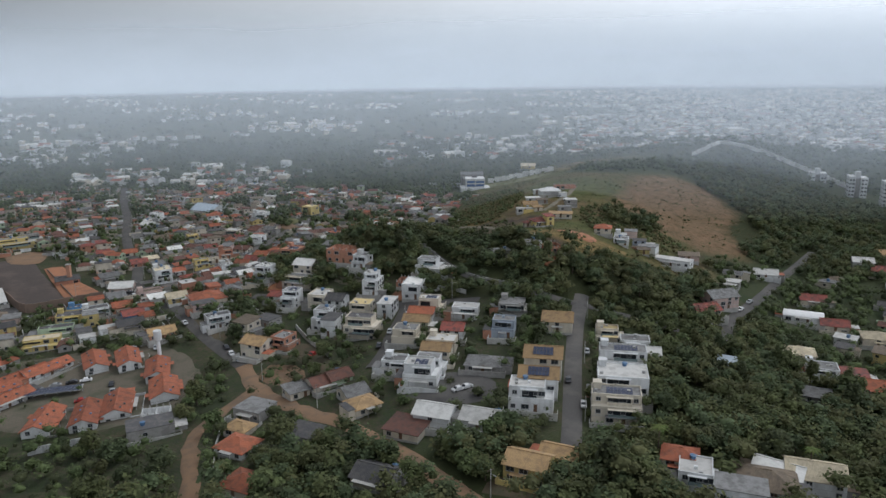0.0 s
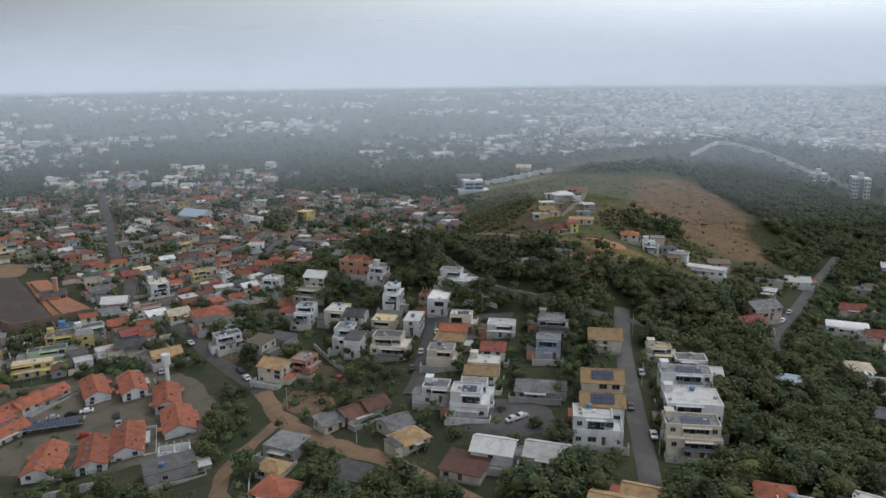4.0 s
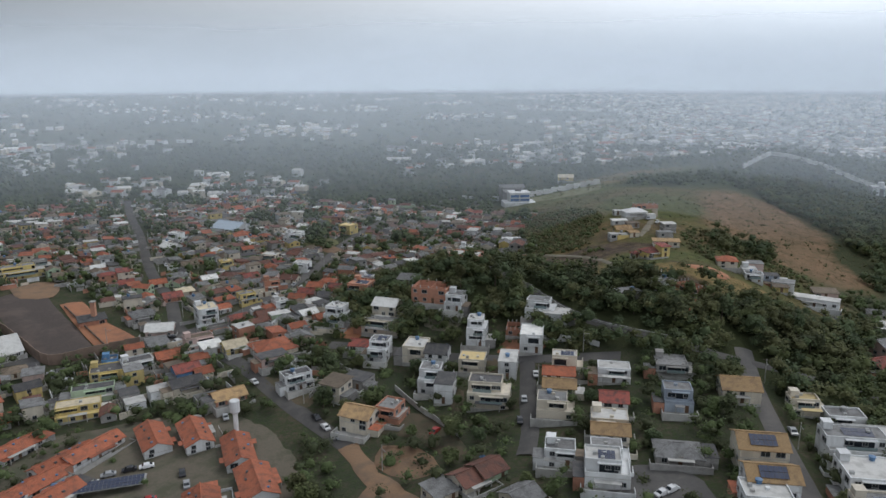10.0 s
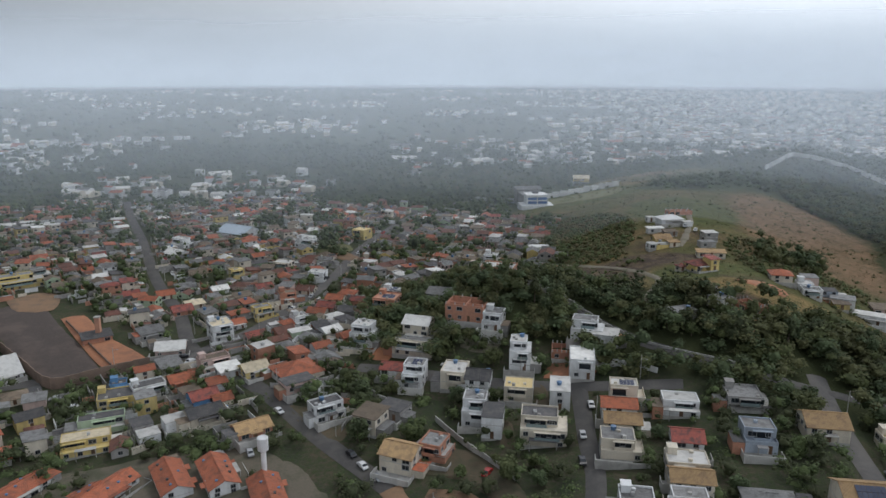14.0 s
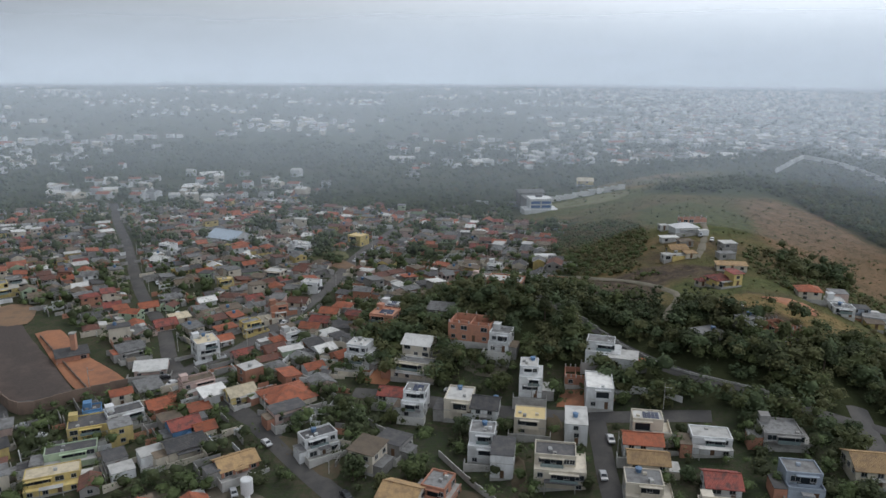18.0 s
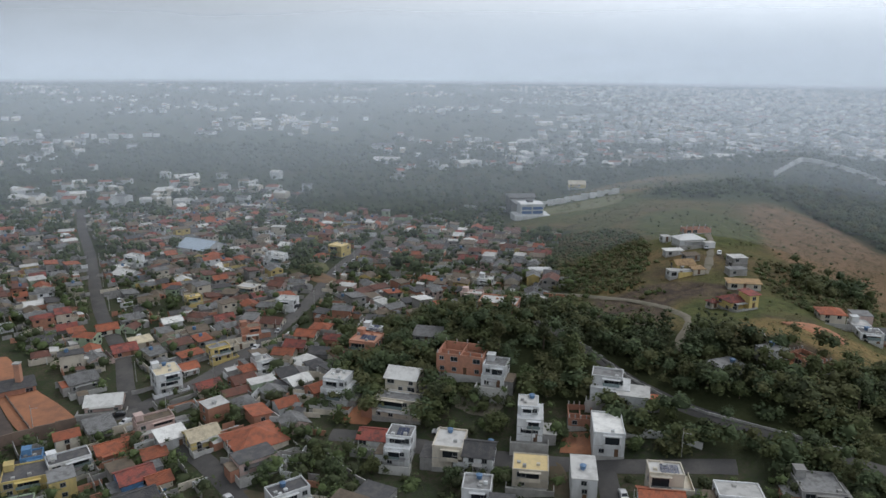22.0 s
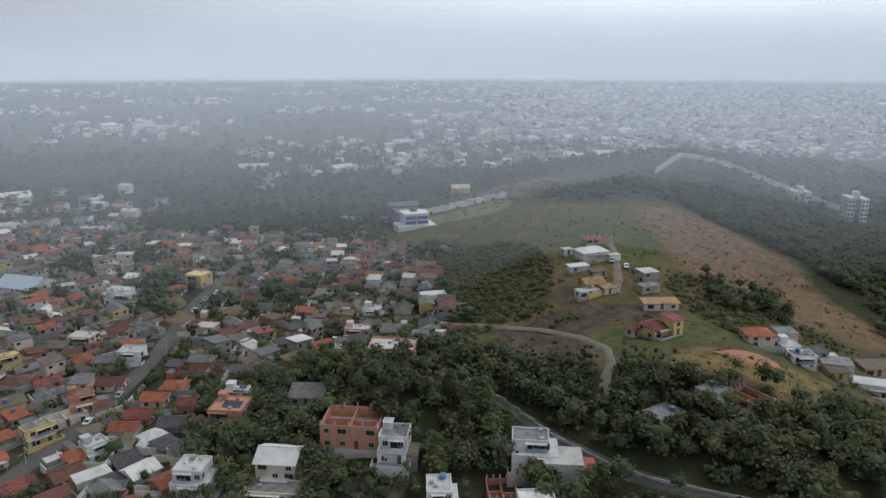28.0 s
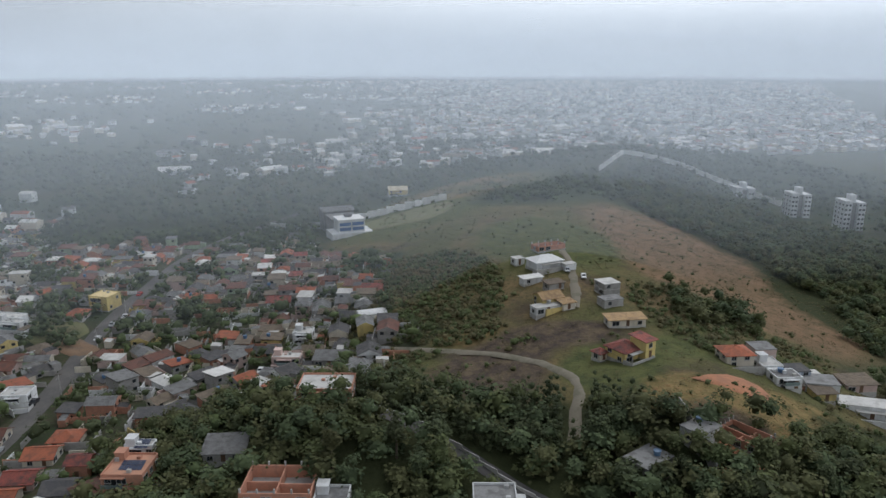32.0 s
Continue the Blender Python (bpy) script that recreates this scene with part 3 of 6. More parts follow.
def water_tank(parent, x, y, z, grey=False):
    def make():
        bm = bmesh.new()
        tube(bm, 0, 0, 0, 0.95, 0.62, 0.78, 12)
        tube(bm, 0, 0, 0.95, 1.03, 0.82, 0.82, 12)
        tube(bm, 0, 0, 1.03, 1.18, 0.74, 0.25, 12)
        return to_mesh(bm, "water_tank", M_TANKGREY if grey else M_TANK)
    return place(part("water_tank", shared(("tank", grey), make), None, parent, "grey cement water tank" if grey else "round blue plastic water tank"), x, y, z)


def solar_array(parent, x, y, z, nx, ny, tilt=0.0):
    def make():
        return to_mesh(boxes((-0.48, 0.48, -0.8, 0.8, 0.0, 0.05)), "solar_panel", M_SOLAR)
    for i in range(nx):
        for j in range(ny):
            p = part("solar_panel", shared("solar", make), None, parent)
            p.matrix_basis = pose(x + (i - (nx - 1) / 2) * 1.02, y + (j - (ny - 1) / 2) * 1.7 * math.cos(radians(tilt)), z + (j - (ny - 1) / 2) * 1.7 * math.sin(radians(tilt)), tilt, 0, 0)


COUNT_WORDS = {1: "one-storey", 2: "two-storey", 3: "three-storey", 4: "four-storey"}


def house(x, y, turn, w, d, h, floors, roof, wall, cover, extra="", rich=True, seed=None, name="house", row=False):
    """A house of masonry on its plot: body, roof, storey bands, windows, door and what stands on its roof."""
    rng = random.Random(seed if seed is not None else int(x * 13 + y * 7))
    z = gz(x, y)
    wm, ww = WALLS[wall]
    rm, rw = ROOFS[cover]
    root = place(new(name), x, y, z, turn)
    TAKEN.append((x, y, 0.42 * (w + d) / 1.5))
    if rich and y < 285:
        TAKEN.append((x + 0.12 * (-50 - x) * 0.3, y - 0.5 * d - 3.0, 0.33 * w))
    if row:
        w, d, h = 1.45 * w, 1.04 * d, 0.88 * h
    elif rich and y > 335 and x < 30:
        w, d, h = 0.88 * w, 0.88 * d, 0.84 * h
    elif rich and roof == "flat" and h > 4:
        w, d, h = 1.03 * w, 1.03 * d, 0.88 * h
    rise = {"gable": 0.22 * d, "hip": 0.2 * d, "shed": 0.1 * d, "arch": 0.14 * d}.get(roof, 0.0)
    eave = h - rise if roof not in ("flat", "frame") else h
    eave = max(eave, 2.3)
    tagged(root, f"{ww} {COUNT_WORDS[floors]} house with {rw}" + (" and solar panels" if extra == "solar" else ""), "house")
    if roof == "frame":
        tagged(root, f"unfinished {ww} {COUNT_WORDS[floors]} building shell without a roof", "house")
    a, b = w / 2, d / 2
    top_y, top_x = -b, a
    if roof == "frame":
        t = 0.25
        part("wall", boxes((-a, a, -b, -b + t, -4, eave), (-a, a, b - t, b, -4, eave), (-a, -a + t, -b + t, b - t, -4, eave), (a - t, a, -b + t, b - t, -4, eave)), wm, root)
        part("inner_wall", boxes((-0.12, 0.12, -b + t, b - t, -1, eave - 0.4), (-a + t, -0.12, 0.1, 0.35, -1, eave - 0.8), (0.12, a - t, -0.9, -0.65, -1, eave - 0.6)), wm, root)
        part("slab", boxes((-a + t, a - t, -b + t, b - t, eave - 3.0, eave - 2.8)), M_TRIM, root)
        for i in range(5):
            k = -a + 0.3 + i * (w - 0.6) / 4
            part("pillar", boxes((k - 0.15, k + 0.15, -b + 0.02, -b + 0.32, eave, eave + 0.9)), M_TRIM, root)
            part("pillar", boxes((k - 0.15, k + 0.15, b - 0.32, b - 0.02, eave, eave + 0.9)), M_TRIM, root)
    elif roof == "flat" and rich and floors >= 2 and w > 6.5:
        # stepped body: the top storey is set back behind a terrace
        back = rng.choice((0.0, 0.22, 0.3)) * d
        side = rng.choice((0.0, 0.2)) * w
        low = eave - 2.9 if (back or side) else eave
        part("wall", boxes((-a, a, -b, b, -4, low)), wm, root)
        x1, y0 = a - side, -b + back
        top_y, top_x = y0, x1
        if back or side:
            part("upper_wall", boxes((-a + 0.003, x1, y0, b - 0.003, low, eave)), wm, root)
            part("terrace_floor", boxes((-a + 0.2, a - 0.2, -b + 0.2, y0 - 0.01, low, low + 0.06)) if back else boxes((x1 + 0.01, a - 0.2, -b + 0.2, b - 0.2, low, low + 0.06)), M_TRIM, root)
            rail = [(-a, a, -b, -b + 0.15, low, low + 0.95)]
            if back:
                rail += [(-a, -a + 0.15, -b + 0.15, y0, low, low + 0.95), (a - 0.15, a, -b + 0.15, y0, low, low + 0.95)]
            if side:
                rail += [(a - 0.15, a, max(y0, -b + 0.15), b, low, low + 0.95)]
            part("terrace_wall", boxes(*rail), wm, root)
        ph = rng.uniform(0.25, 0.6)
        # glazed balcony openings with a slab and a thin rail on the street side and one flank
        storey = eave / floors
        for f in range(1, floors):
            y_face = top_y if (f == floors - 1 and (back or side)) else -b
            x_hi = x1 if (f == floors - 1 and (back or side)) else a
            cx0 = rng.uniform(-a + 0.5, x_hi - 0.55 * (x_hi + a))
            cw = rng.uniform(0.4, 0.55) * (x_hi + a)
            zf = storey * f
            part("glazed_door", boxes((cx0, cx0 + cw, y_face - 0.045, y_face - 0.002, zf + 0.15, zf + min(2.3, storey - 0.4))), M_GLASS, root)
            part("balcony_slab", boxes((cx0 - 0.3, cx0 + cw + 0.3, y_face - 1.15, y_face - 0.003, zf - 0.08, zf + 0.08)), wm, root)
            part("balcony_rail", boxes((cx0 - 0.3, cx0 + cw + 0.3, y_face - 1.15, y_face - 1.09, zf + 0.08, zf + 1.0)), rng.choice((wm, M_BALUSTER)), root)
            part("canopy_slab", boxes((cx0 - 0.5, cx0 + cw + 0.5, y_face - 0.9, y_face - 0.003, zf + storey - 0.28, zf + storey - 0.12)), wm, root)
        for k in range(rng.choice((1, 2, 3))):
            ux, uy = rng.uniform(-a + 0.8, x1 - 1.2), rng.uniform(y0 + 0.8, b - 1.0)
            part("roof_unit", boxes((ux - 0.45, ux + 0.45, uy - 0.35, uy + 0.35, eave + 0.08, eave + rng.uniform(0.5, 0.9))), rng.choice((M_TRIM, wm, M_TANKGREY)), root)
        part("roof", boxes((-a + 0.2, x1 - 0.2, y0 + 0.2, b - 0.2, eave - 0.1, eave + 0.08)), rm, root)
        part("parapet", boxes((-a - 0.04, x1 + 0.04, y0 - 0.04, y0 + 0.2, eave - 0.15, eave + ph), (-a - 0.04, x1 + 0.04, b - 0.2, b + 0.04, eave - 0.15, eave + ph),
                              (-a - 0.04, -a + 0.2, y0 + 0.2, b - 0.2, eave - 0.15, eave + ph), (x1 - 0.2, x1 + 0.04, y0 + 0.2, b - 0.2, eave - 0.15, eave + ph)), wm, root)
        if rng.random() < 0.3:
            part("stair_hut", boxes((-a + 0.4, -a + 2.6, b - 2.8, b - 0.4, eave + 0.08, eave + 1.9), (-a + 0.25, -a + 2.75, b - 2.95, b - 0.25, eave + 1.9, eave + 2.02)), wm, root)
        if extra == "solar":
            solar_array(root, (x1 - a) / 2 + 0.8, (y0 + b) / 2 - 0.6, eave + 0.35, max(2, int((x1 + a) / 1.8)), 2, 8)
        if extra == "tank" or rng.random() < 0.08:
            water_tank(root, (x1 - a) / 2 + rng.uniform(-1, 1), b - 1.4, eave + 0.08, rng.random() < 0.25)
    elif roof == "flat":
        part("wall", boxes((-a, a, -b, b, -4, eave)), wm, root)
        part("roof", boxes((-a - 0.15, a + 0.15, -b - 0.15, b + 0.15, eave, eave + 0.16)), rm, root)
        if extra == "tank" or rng.random() < 0.15:
            water_tank(root, rng.uniform(-0.5, 0.5) * a, rng.uniform(-0.4, 0.5) * b, eave + 0.16, rng.random() < 0.3)
    else:
        bm = boxes((-a, a, -b, b, -4, eave))
        if roof == "gable":
            for s in (-1, 1):
                x0 = s * a
                vs = [bm.verts.new(c) for c in ((x0, -b, eave), (x0, b, eave), (x0, 0, eave + rise), (x0 - s * 0.2, -b, eave), (x0 - s * 0.2, b, eave), (x0 - s * 0.2, 0, eave + rise))]
                bm.faces.new((vs[0], vs[1], vs[2]) if s > 0 else (vs[2], vs[1], vs[0]))
                bm.faces.new((vs[5], vs[4], vs[3]) if s > 0 else (vs[3], vs[4], vs[5]))
        part("wall", bm, wm, root)
        over = 0.5 if roof != "arch" else 0.25
        slope = rise / b if roof in ("gable", "hip") else 0
        rmesh = roof_mesh(roof, w, d, rise * (1 + over / b) if roof != "shed" else rise, over, rm)
        place(part("roof", rmesh, None, root), 0, 0, eave + 0.17 - slope * over)
        if roof in ("gable", "hip") and rich:
            e = a + 0.45 if roof == "gable" else max(0.3, w / 2 - d / 2)
            place(part("ridge_cap", boxes((-e, e, -0.14, 0.14, -0.05, 0.1)), rm, root), 0, 0, eave + 0.2 + rise)
        if row:
            # small tanks, vents and dishes along both slopes, side awnings in the same tile
            for k in range(5):
                vx, side = -a + (k + 0.6) * w / 5.2, rng.choice((-1, 1))
                vy = side * rng.uniform(0.25, 0.75) * b
                vz = eave + 0.17 + rise * (1 - abs(vy) / b)
                if rng.random() < 0.5:
                    water_tank(root, vx, vy, vz - 0.3).scale = (0.5, 0.5, 0.5)
                else:
                    place(part("roof_vent", shared("row_vent", lambda: to_mesh(boxes((-0.35, 0.35, -0.3, 0.3, -0.3, 0.35)), "roof_vent", ROOFS["dark"][0])), None, root), vx, vy, vz)
            for sx in (-0.55, 0.4):
                sy = rng.choice((-1, 1))
                y0, y1 = sorted((sy * (b + 0.05), sy * (b + 1.7)))
                part("awning", boxes((sx * a - 1.4, sx * a + 1.4, y0, y1, 2.3, 2.42)), rm, root)
        if extra == "solar":
            solar_array(root, 0, -b / 2, eave + 0.34 + rise / 2, max(3, int(w / 1.6)), 2, math.degrees(math.atan2(rise, b)))
        if extra == "tank" or (rich and rng.random() < 0.15):
            water_tank(root, a * 0.6, b + 0.7, max(1.0, eave - 1.0))
    if rich:
        part("plinth", boxes((-a - 0.06, a + 0.06, -b - 0.06, b + 0.06, -4, 0.35)), M_TRIM, root)
        for f in range(1, floors):
            zf = eave * f / floors
            if roof != "frame":
                part("storey_band", boxes((-a - 0.05, a + 0.05, -b - 0.05, b + 0.05, zf - 0.09, zf + 0.06)), M_TRIM if rng.random() < 0.5 else wm, root)
        # lean-to, yard wall and porch that make each plot its own
        if roof != "frame" and h > 3.5 and w > 6:
            if rng.random() < 0.55:
                side = rng.choice((-1, 1))
                aw, ad, ah = rng.uniform(2.2, 3.6), rng.uniform(0.4, 0.8) * d, rng.uniform(2.3, 2.9)
                x0, x1_ = (a + 0.07, a + 0.07 + aw) if side > 0 else (-a - 0.07 - aw, -a - 0.07)
                part("annex", boxes((x0, x1_, -b + 0.2, -b + 0.2 + ad, -3, ah)), rng.choice((wm, WALLS["concrete"][0], WALLS["brick"][0])), root)
                part("annex_roof", boxes((x0 - 0.15 * (side < 0), x1_ + 0.15 * (side > 0), -b, -b + 0.5 + ad, ah, ah + 0.12)), ROOFS[rng.choice(("grey", "dark", "pale", "brown", "orange"))][0], root)
            if rng.random() < 0.6:
                fy, hw = -b - rng.uniform(2.2, 4.0), a + rng.uniform(0.5, 2.0)
                part("yard_wall", boxes((-hw, hw, fy, fy + 0.16, -3, 1.5), (-hw, -hw + 0.16, fy + 0.16, -b, -3, 1.4), (hw - 0.16, hw, fy + 0.16, -b, -3, 1.4)), rng.choice((wm, M_WALLW, M_TRIM)), root)
                part("yard_floor", boxes((-hw + 0.17, hw - 0.17, fy + 0.17, -b - 0.07, -3, 0.12)), M_TRIM, root)
            if rng.random() < 0.5:
                pw = rng.uniform(0.3, 0.8) * a
                pz = min(2.6, eave - 0.2)
                part("porch_slab", boxes((-pw, pw, -b - 1.7, -b - 0.005, pz, pz + 0.14)), rng.choice((rm, M_TRIM)), root)
                for k in (-pw + 0.15, pw - 0.15):
                    part("porch_post", boxes((k - 0.09, k + 0.09, -b - 1.6, -b - 1.42, -0.5, pz)), M_TRIM, root)
    # openings on the four sides
    for f in range(floors):
        zc = eave * (f + 0.55) / floors
        for side, (length, deep, ang) in enumerate(((w, b, 0), (d, a, 90), (d, a, -90), (w, b, 180))):
            out_x, out_y = ((0, -1), (1, 0), (-1, 0), (0, 1))[side]
            c, s = math.cos(radians(turn)), math.sin(radians(turn))
            # walls that back onto the slope or the next plot are blind
            if (out_x * c - out_y * s) * (-45 - x) + (out_x * s + out_y * c) * (100 - y) < 0:
                continue
            k = max(1, int(length / (3.0 if rich else 4.2)))
            for i in range(k):
                if rng.random() < (0.38 if rich else 0.4):
                    continue
                u = (i + 0.5) / k * length - length / 2 + rng.uniform(-0.2, 0.2)
                px, py = (u, -deep) if ang == 0 else ((u, deep) if ang == 180 else ((deep, u) if ang == 90 else (-deep, u)))
                if f == floors - 1 and floors > 1 and roof == "flat" and rich:
                    px, py = (min(px, top_x - 0.9), top_y) if ang == 0 else ((min(px, top_x - 0.9), b) if ang == 180 else (top_x if ang == 90 else -a, max(py, top_y + 0.9)))
                big = rng.random()
                if f == 0 and side == 0 and i == k // 2:
                    dm = shared("door", lambda: to_mesh(boxes((-0.5, 0.5, -0.07, 0.0, 0.0, 2.1), (-0.6, 0.6, -0.1, 0.0, 2.1, 2.2)), "door", M_DOOR))
                    place(part("door", dm, None, root), px, py, 0.36, ang)
                elif big < 0.25 and rich:
                    window(root, px, py, zc, ang, 2.0, 1.3)
                else:
                    window(root, px, py, zc, ang, 1.2, 1.1)
    return root


house(-82.5, 322.7, -20, 8.37, 8.37, 8.55, 3, "flat", "white", "pale", "tank")
house(-63.0, 320.0, -20, 9.3, 8.37, 8.1, 3, "gable", "cream", "palesheet")
house(-64.5, 311.1, -20, 13.95, 7.44, 5.4, 2, "flat", "cream", "grey")
house(-64.9, 293.0, -15, 6.51, 8.37, 8.1, 3, "flat", "white", "grey", "solar")
house(-70.9, 300.3, -15, 9.3, 6.51, 3.6, 1, "gable", "white", "red")
house(-51.9, 290.2, -15, 7.44, 9.3, 6.75, 2, "flat", "cream", "pale", "tank")
house(-44.5, 286.9, -15, 7.44, 8.37, 6.3, 2, "gable", "white", "dark")
house(-47.5, 269.1, -12, 6.51, 9.3, 8.1, 3, "flat", "white", "grey", "tank")
house(-43.0, 261.2, -12, 5.58, 9.3, 7.65, 3, "flat", "white", "dark", "solar")
house(-33.1, 278.1, -12, 8.37, 7.44, 5.4, 2, "flat", "cream", "yellow")
house(-30.1, 294.9, -12, 6.51, 9.3, 9.9, 4, "flat", "white", "pale", "tank")
house(-16.1, 296.7, -12, 6.51, 8.37, 2.6, 1, "frame", "brick", "red")
house(-12.1, 285.2, -12, 7.44, 11.16, 7.2, 2, "flat", "white", "palesheet")
house(-5.8, 303.7, -20, 10.23, 8.37, 7.2, 3, "flat", "white", "grey")
house(-1.0, 298.8, -20, 8.37, 7.44, 4.5, 1, "flat", "white", "pale")
house(-22.1, 270.4, -12, 5.58, 10.23, 7.2, 3, "flat", "white", "pale")
house(-30.1, 252.9, -12, 12.09, 9.3, 8.1, 3, "flat", "cream", "dark")
house(-45.3, 322.5, -20, 13.95, 10.23, 6.3, 2, "frame", "brick", "brick")
house(-36.7, 314.7, -20, 6.51, 8.37, 6.3, 2, "flat", "white", "grey")
house(-78.0, 269.6, -30, 7.44, 7.44, 6.3, 2, "shed", "cream", "brown")
house(-71.4, 275.9, -30, 8.37, 7.44, 3.6, 1, "flat", "concrete", "dark")
house(-4.5, 262.5, -12, 9.3, 7.44, 7.2, 2, "flat", "cream", "pale", "solar")
house(-8.1, 258.0, -12, 9.3, 6.51, 5.4, 2, "gable", "white", "orange")
house(-9.7, 249.1, -12, 9.3, 6.51, 5.85, 2, "gable", "cream", "tan")
house(-12.5, 240.0, -12, 10.23, 8.37, 5.4, 2, "flat", "cream", "grey", "tank")
house(8.1, 255.0, -12, 9.3, 7.44, 4.5, 2, "flat", "white", "pale")
house(26.6, 254.8, -12, 11.16, 8.37, 4.5, 2, "flat", "concrete", "grey")
house(20.8, 235.8, -12, 7.44, 8.37, 6.3, 2, "flat", "bluegrey", "grey")
house(40.2, 240.2, -12, 10.23, 9.3, 6.3, 2, "gable", "cream", "tan")
house(3.4, 237.8, -12, 7.44, 7.44, 5.4, 2, "gable", "white", "red")
house(-0.7, 227.1, -12, 9.3, 6.51, 5.4, 2, "flat", "cream", "pale")
house(-2.3, 220.1, -12, 9.3, 6.51, 6.3, 2, "gable", "cream", "tan")
house(-4.2, 212.9, -12, 9.3, 6.51, 5.4, 2, "flat", "white", "grey")
house(-6.8, 205.9, -12, 10.23, 8.37, 7.2, 2, "flat", "white", "pale", "solar")
house(-16.0, 216.3, -12, 7.44, 7.44, 4.5, 2, "flat", "white", "grey")
house(30.6, 207.4, -11, 11.16, 9.3, 9, 3, "gable", "cream", "tan", "solar")
house(27.7, 195.9, -11, 11.16, 8.37, 8.1, 3, "gable", "white", "tan", "solar")
house(24.7, 188.6, -11, 12.09, 9.3, 7.2, 2, "flat", "white", "pale", "tank")
house(55.8, 210.0, -11, 13.95, 9.3, 9, 3, "flat", "white", "grey", "solar")
house(52.3, 196.3, -11, 13.95, 10.23, 8.55, 3, "flat", "white", "pale", "tank")
house(47.5, 183.4, -11, 13.02, 9.3, 8.1, 3, "flat", "cream", "grey", "solar")
house(65.7, 220.1, -11, 9.3, 6.51, 5.4, 2, "gable", "white", "pale")
house(57.3, 234.3, -11, 9.3, 6.51, 4.5, 2, "flat", "cream", "yellow")
house(-2.6, 182.4, -20, 10.23, 8.37, 5.4, 2, "gable", "white", "palesheet")
house(10.1, 179.7, -20, 10.23, 8.37, 4.5, 1, "gable", "white", "pale")
house(-68.9, 249.7, -25, 9.3, 8.37, 7.2, 3, "gable", "cream", "tan")
house(-59.3, 252.8, -25, 7.44, 7.44, 5.4, 2, "flat", "brick", "grey")
house(-39.3, 212.5, 35, 8.37, 7.44, 3.6, 1, "gable", "cream", "maroon")
house(-34.6, 215.2, 35, 7.44, 7.44, 3.6, 1, "gable", "green", "maroon")
house(-27.9, 201.9, 35, 7.44, 7.44, 3.6, 1, "gable", "cream", "grey")
house(-24.0, 193.0, 35, 8.37, 7.44, 4.05, 1, "hip", "cream", "tan")
house(-46.8, 208.8, 35, 6.51, 6.51, 3.15, 1, "shed", "cream", "grey")
house(-56.9, 198.1, -25, 9.3, 8.37, 4.05, 1, "flat", "concrete", "grey")
house(-56.4, 177.3, -25, 9.3, 8.37, 4.05, 1, "hip", "white", "orange")
house(-49.6, 158.0, -25, 9.3, 8.37, 3.6, 1, "hip", "cream", "orange")
house(-58.9, 188.0, -25, 7.44, 5.58, 3.15, 1, "hip", "cream", "tan")
house(20.1, 156.0, -25, 10.23, 8.37, 6.3, 2, "gable", "yellow", "tan")
house(28.9, 162.6, -25, 9.3, 6.51, 3.6, 1, "gable", "yellow", "tan")
house(58.2, 160.8, -20, 8.37, 7.44, 5.4, 2, "hip", "cream", "orange")
house(60.8, 154.2, -20, 9.3, 8.37, 5.4, 2, "flat", "white", "pale")
house(76.3, 153.5, -20, 13.95, 11.16, 5.4, 2, "hip", "white", "brown")
house(90.4, 157.8, -20, 13.02, 10.23, 6.3, 2, "gable", "white", "cream")
house(68.8, 149.1, -20, 11.16, 7.44, 4.5, 1, "flat", "white", "grey")
house(-17.1, 156.5, -25, 9.3, 8.37, 4.5, 2, "gable", "cream", "dark")
house(-38.6, 179.9, -25, 8.37, 6.51, 3.15, 1, "shed", "concrete", "dark")
house(-87.3, 194.2, 25, 13.02, 8.37, 3.6, 1, "flat", "concrete", "dark")
house(-141.3, 348.4, 30, 9.3, 10.23, 8.1, 3, "flat", "white", "cream")
house(-129.0, 370.5, 35, 8.37, 7.44, 4.95, 2, "flat", "yellow", "grey")
house(-157.6, 338.6, 10, 12.09, 9.3, 4.5, 2, "gable", "pink", "palesheet")
house(-169.9, 352.3, 35, 10.23, 8.37, 4.5, 1, "shed", "concrete", "grey")
house(-133.0, 292.0, 33, 8.37, 7.44, 5.4, 2, "gable", "blue", "red")
house(-126.8, 290.8, 33, 5.58, 5.58, 3.6, 1, "gable", "cream", "orange")
house(-104.5, 303.3, 33, 13.95, 13.02, 4.05, 1, "hip", "cream", "orange")
house(-103.1, 293.7, 33, 10.23, 6.51, 3.6, 1, "flat", "pink", "dark")
house(-120.0, 308.4, 33, 8.37, 7.44, 4.5, 2, "gable", "yellow", "cream")
house(-128.9, 309.8, 33, 7.44, 6.51, 4.05, 1, "shed", "white", "palesheet")
house(-91.9, 277.4, 30, 9.3, 6.51, 5.4, 2, "flat", "white", "dark", "tank")
house(-130.3, 282.6, 33, 10.23, 7.44, 4.95, 1, "gable", "cream", "dark")
house(-136.1, 318.9, 33, 10.23, 7.44, 4.5, 2, "flat", "pink", "brown")
house(-145.8, 309.7, 33, 7.44, 6.51, 3.6, 1, "gable", "brick", "orange")
house(-154.2, 303.5, 33, 10.23, 7.44, 4.5, 2, "flat", "white", "dark")
house(-163.1, 298.9, 20, 11.16, 8.37, 4.5, 2, "flat", "yellow", "dark")
house(-164.4, 306.1, 20, 6.51, 6.51, 4.5, 2, "flat", "blue", "dark")
house(-162.1, 284.1, 20, 13.02, 7.44, 4.5, 2, "flat", "green", "dark")
house(-162.3, 273.2, 20, 13.02, 8.37, 4.5, 2, "flat", "yellow", "cream")
house(-113.8, 272.9, 33, 10.23, 7.44, 3.6, 1, "gable", "brick", "tan")
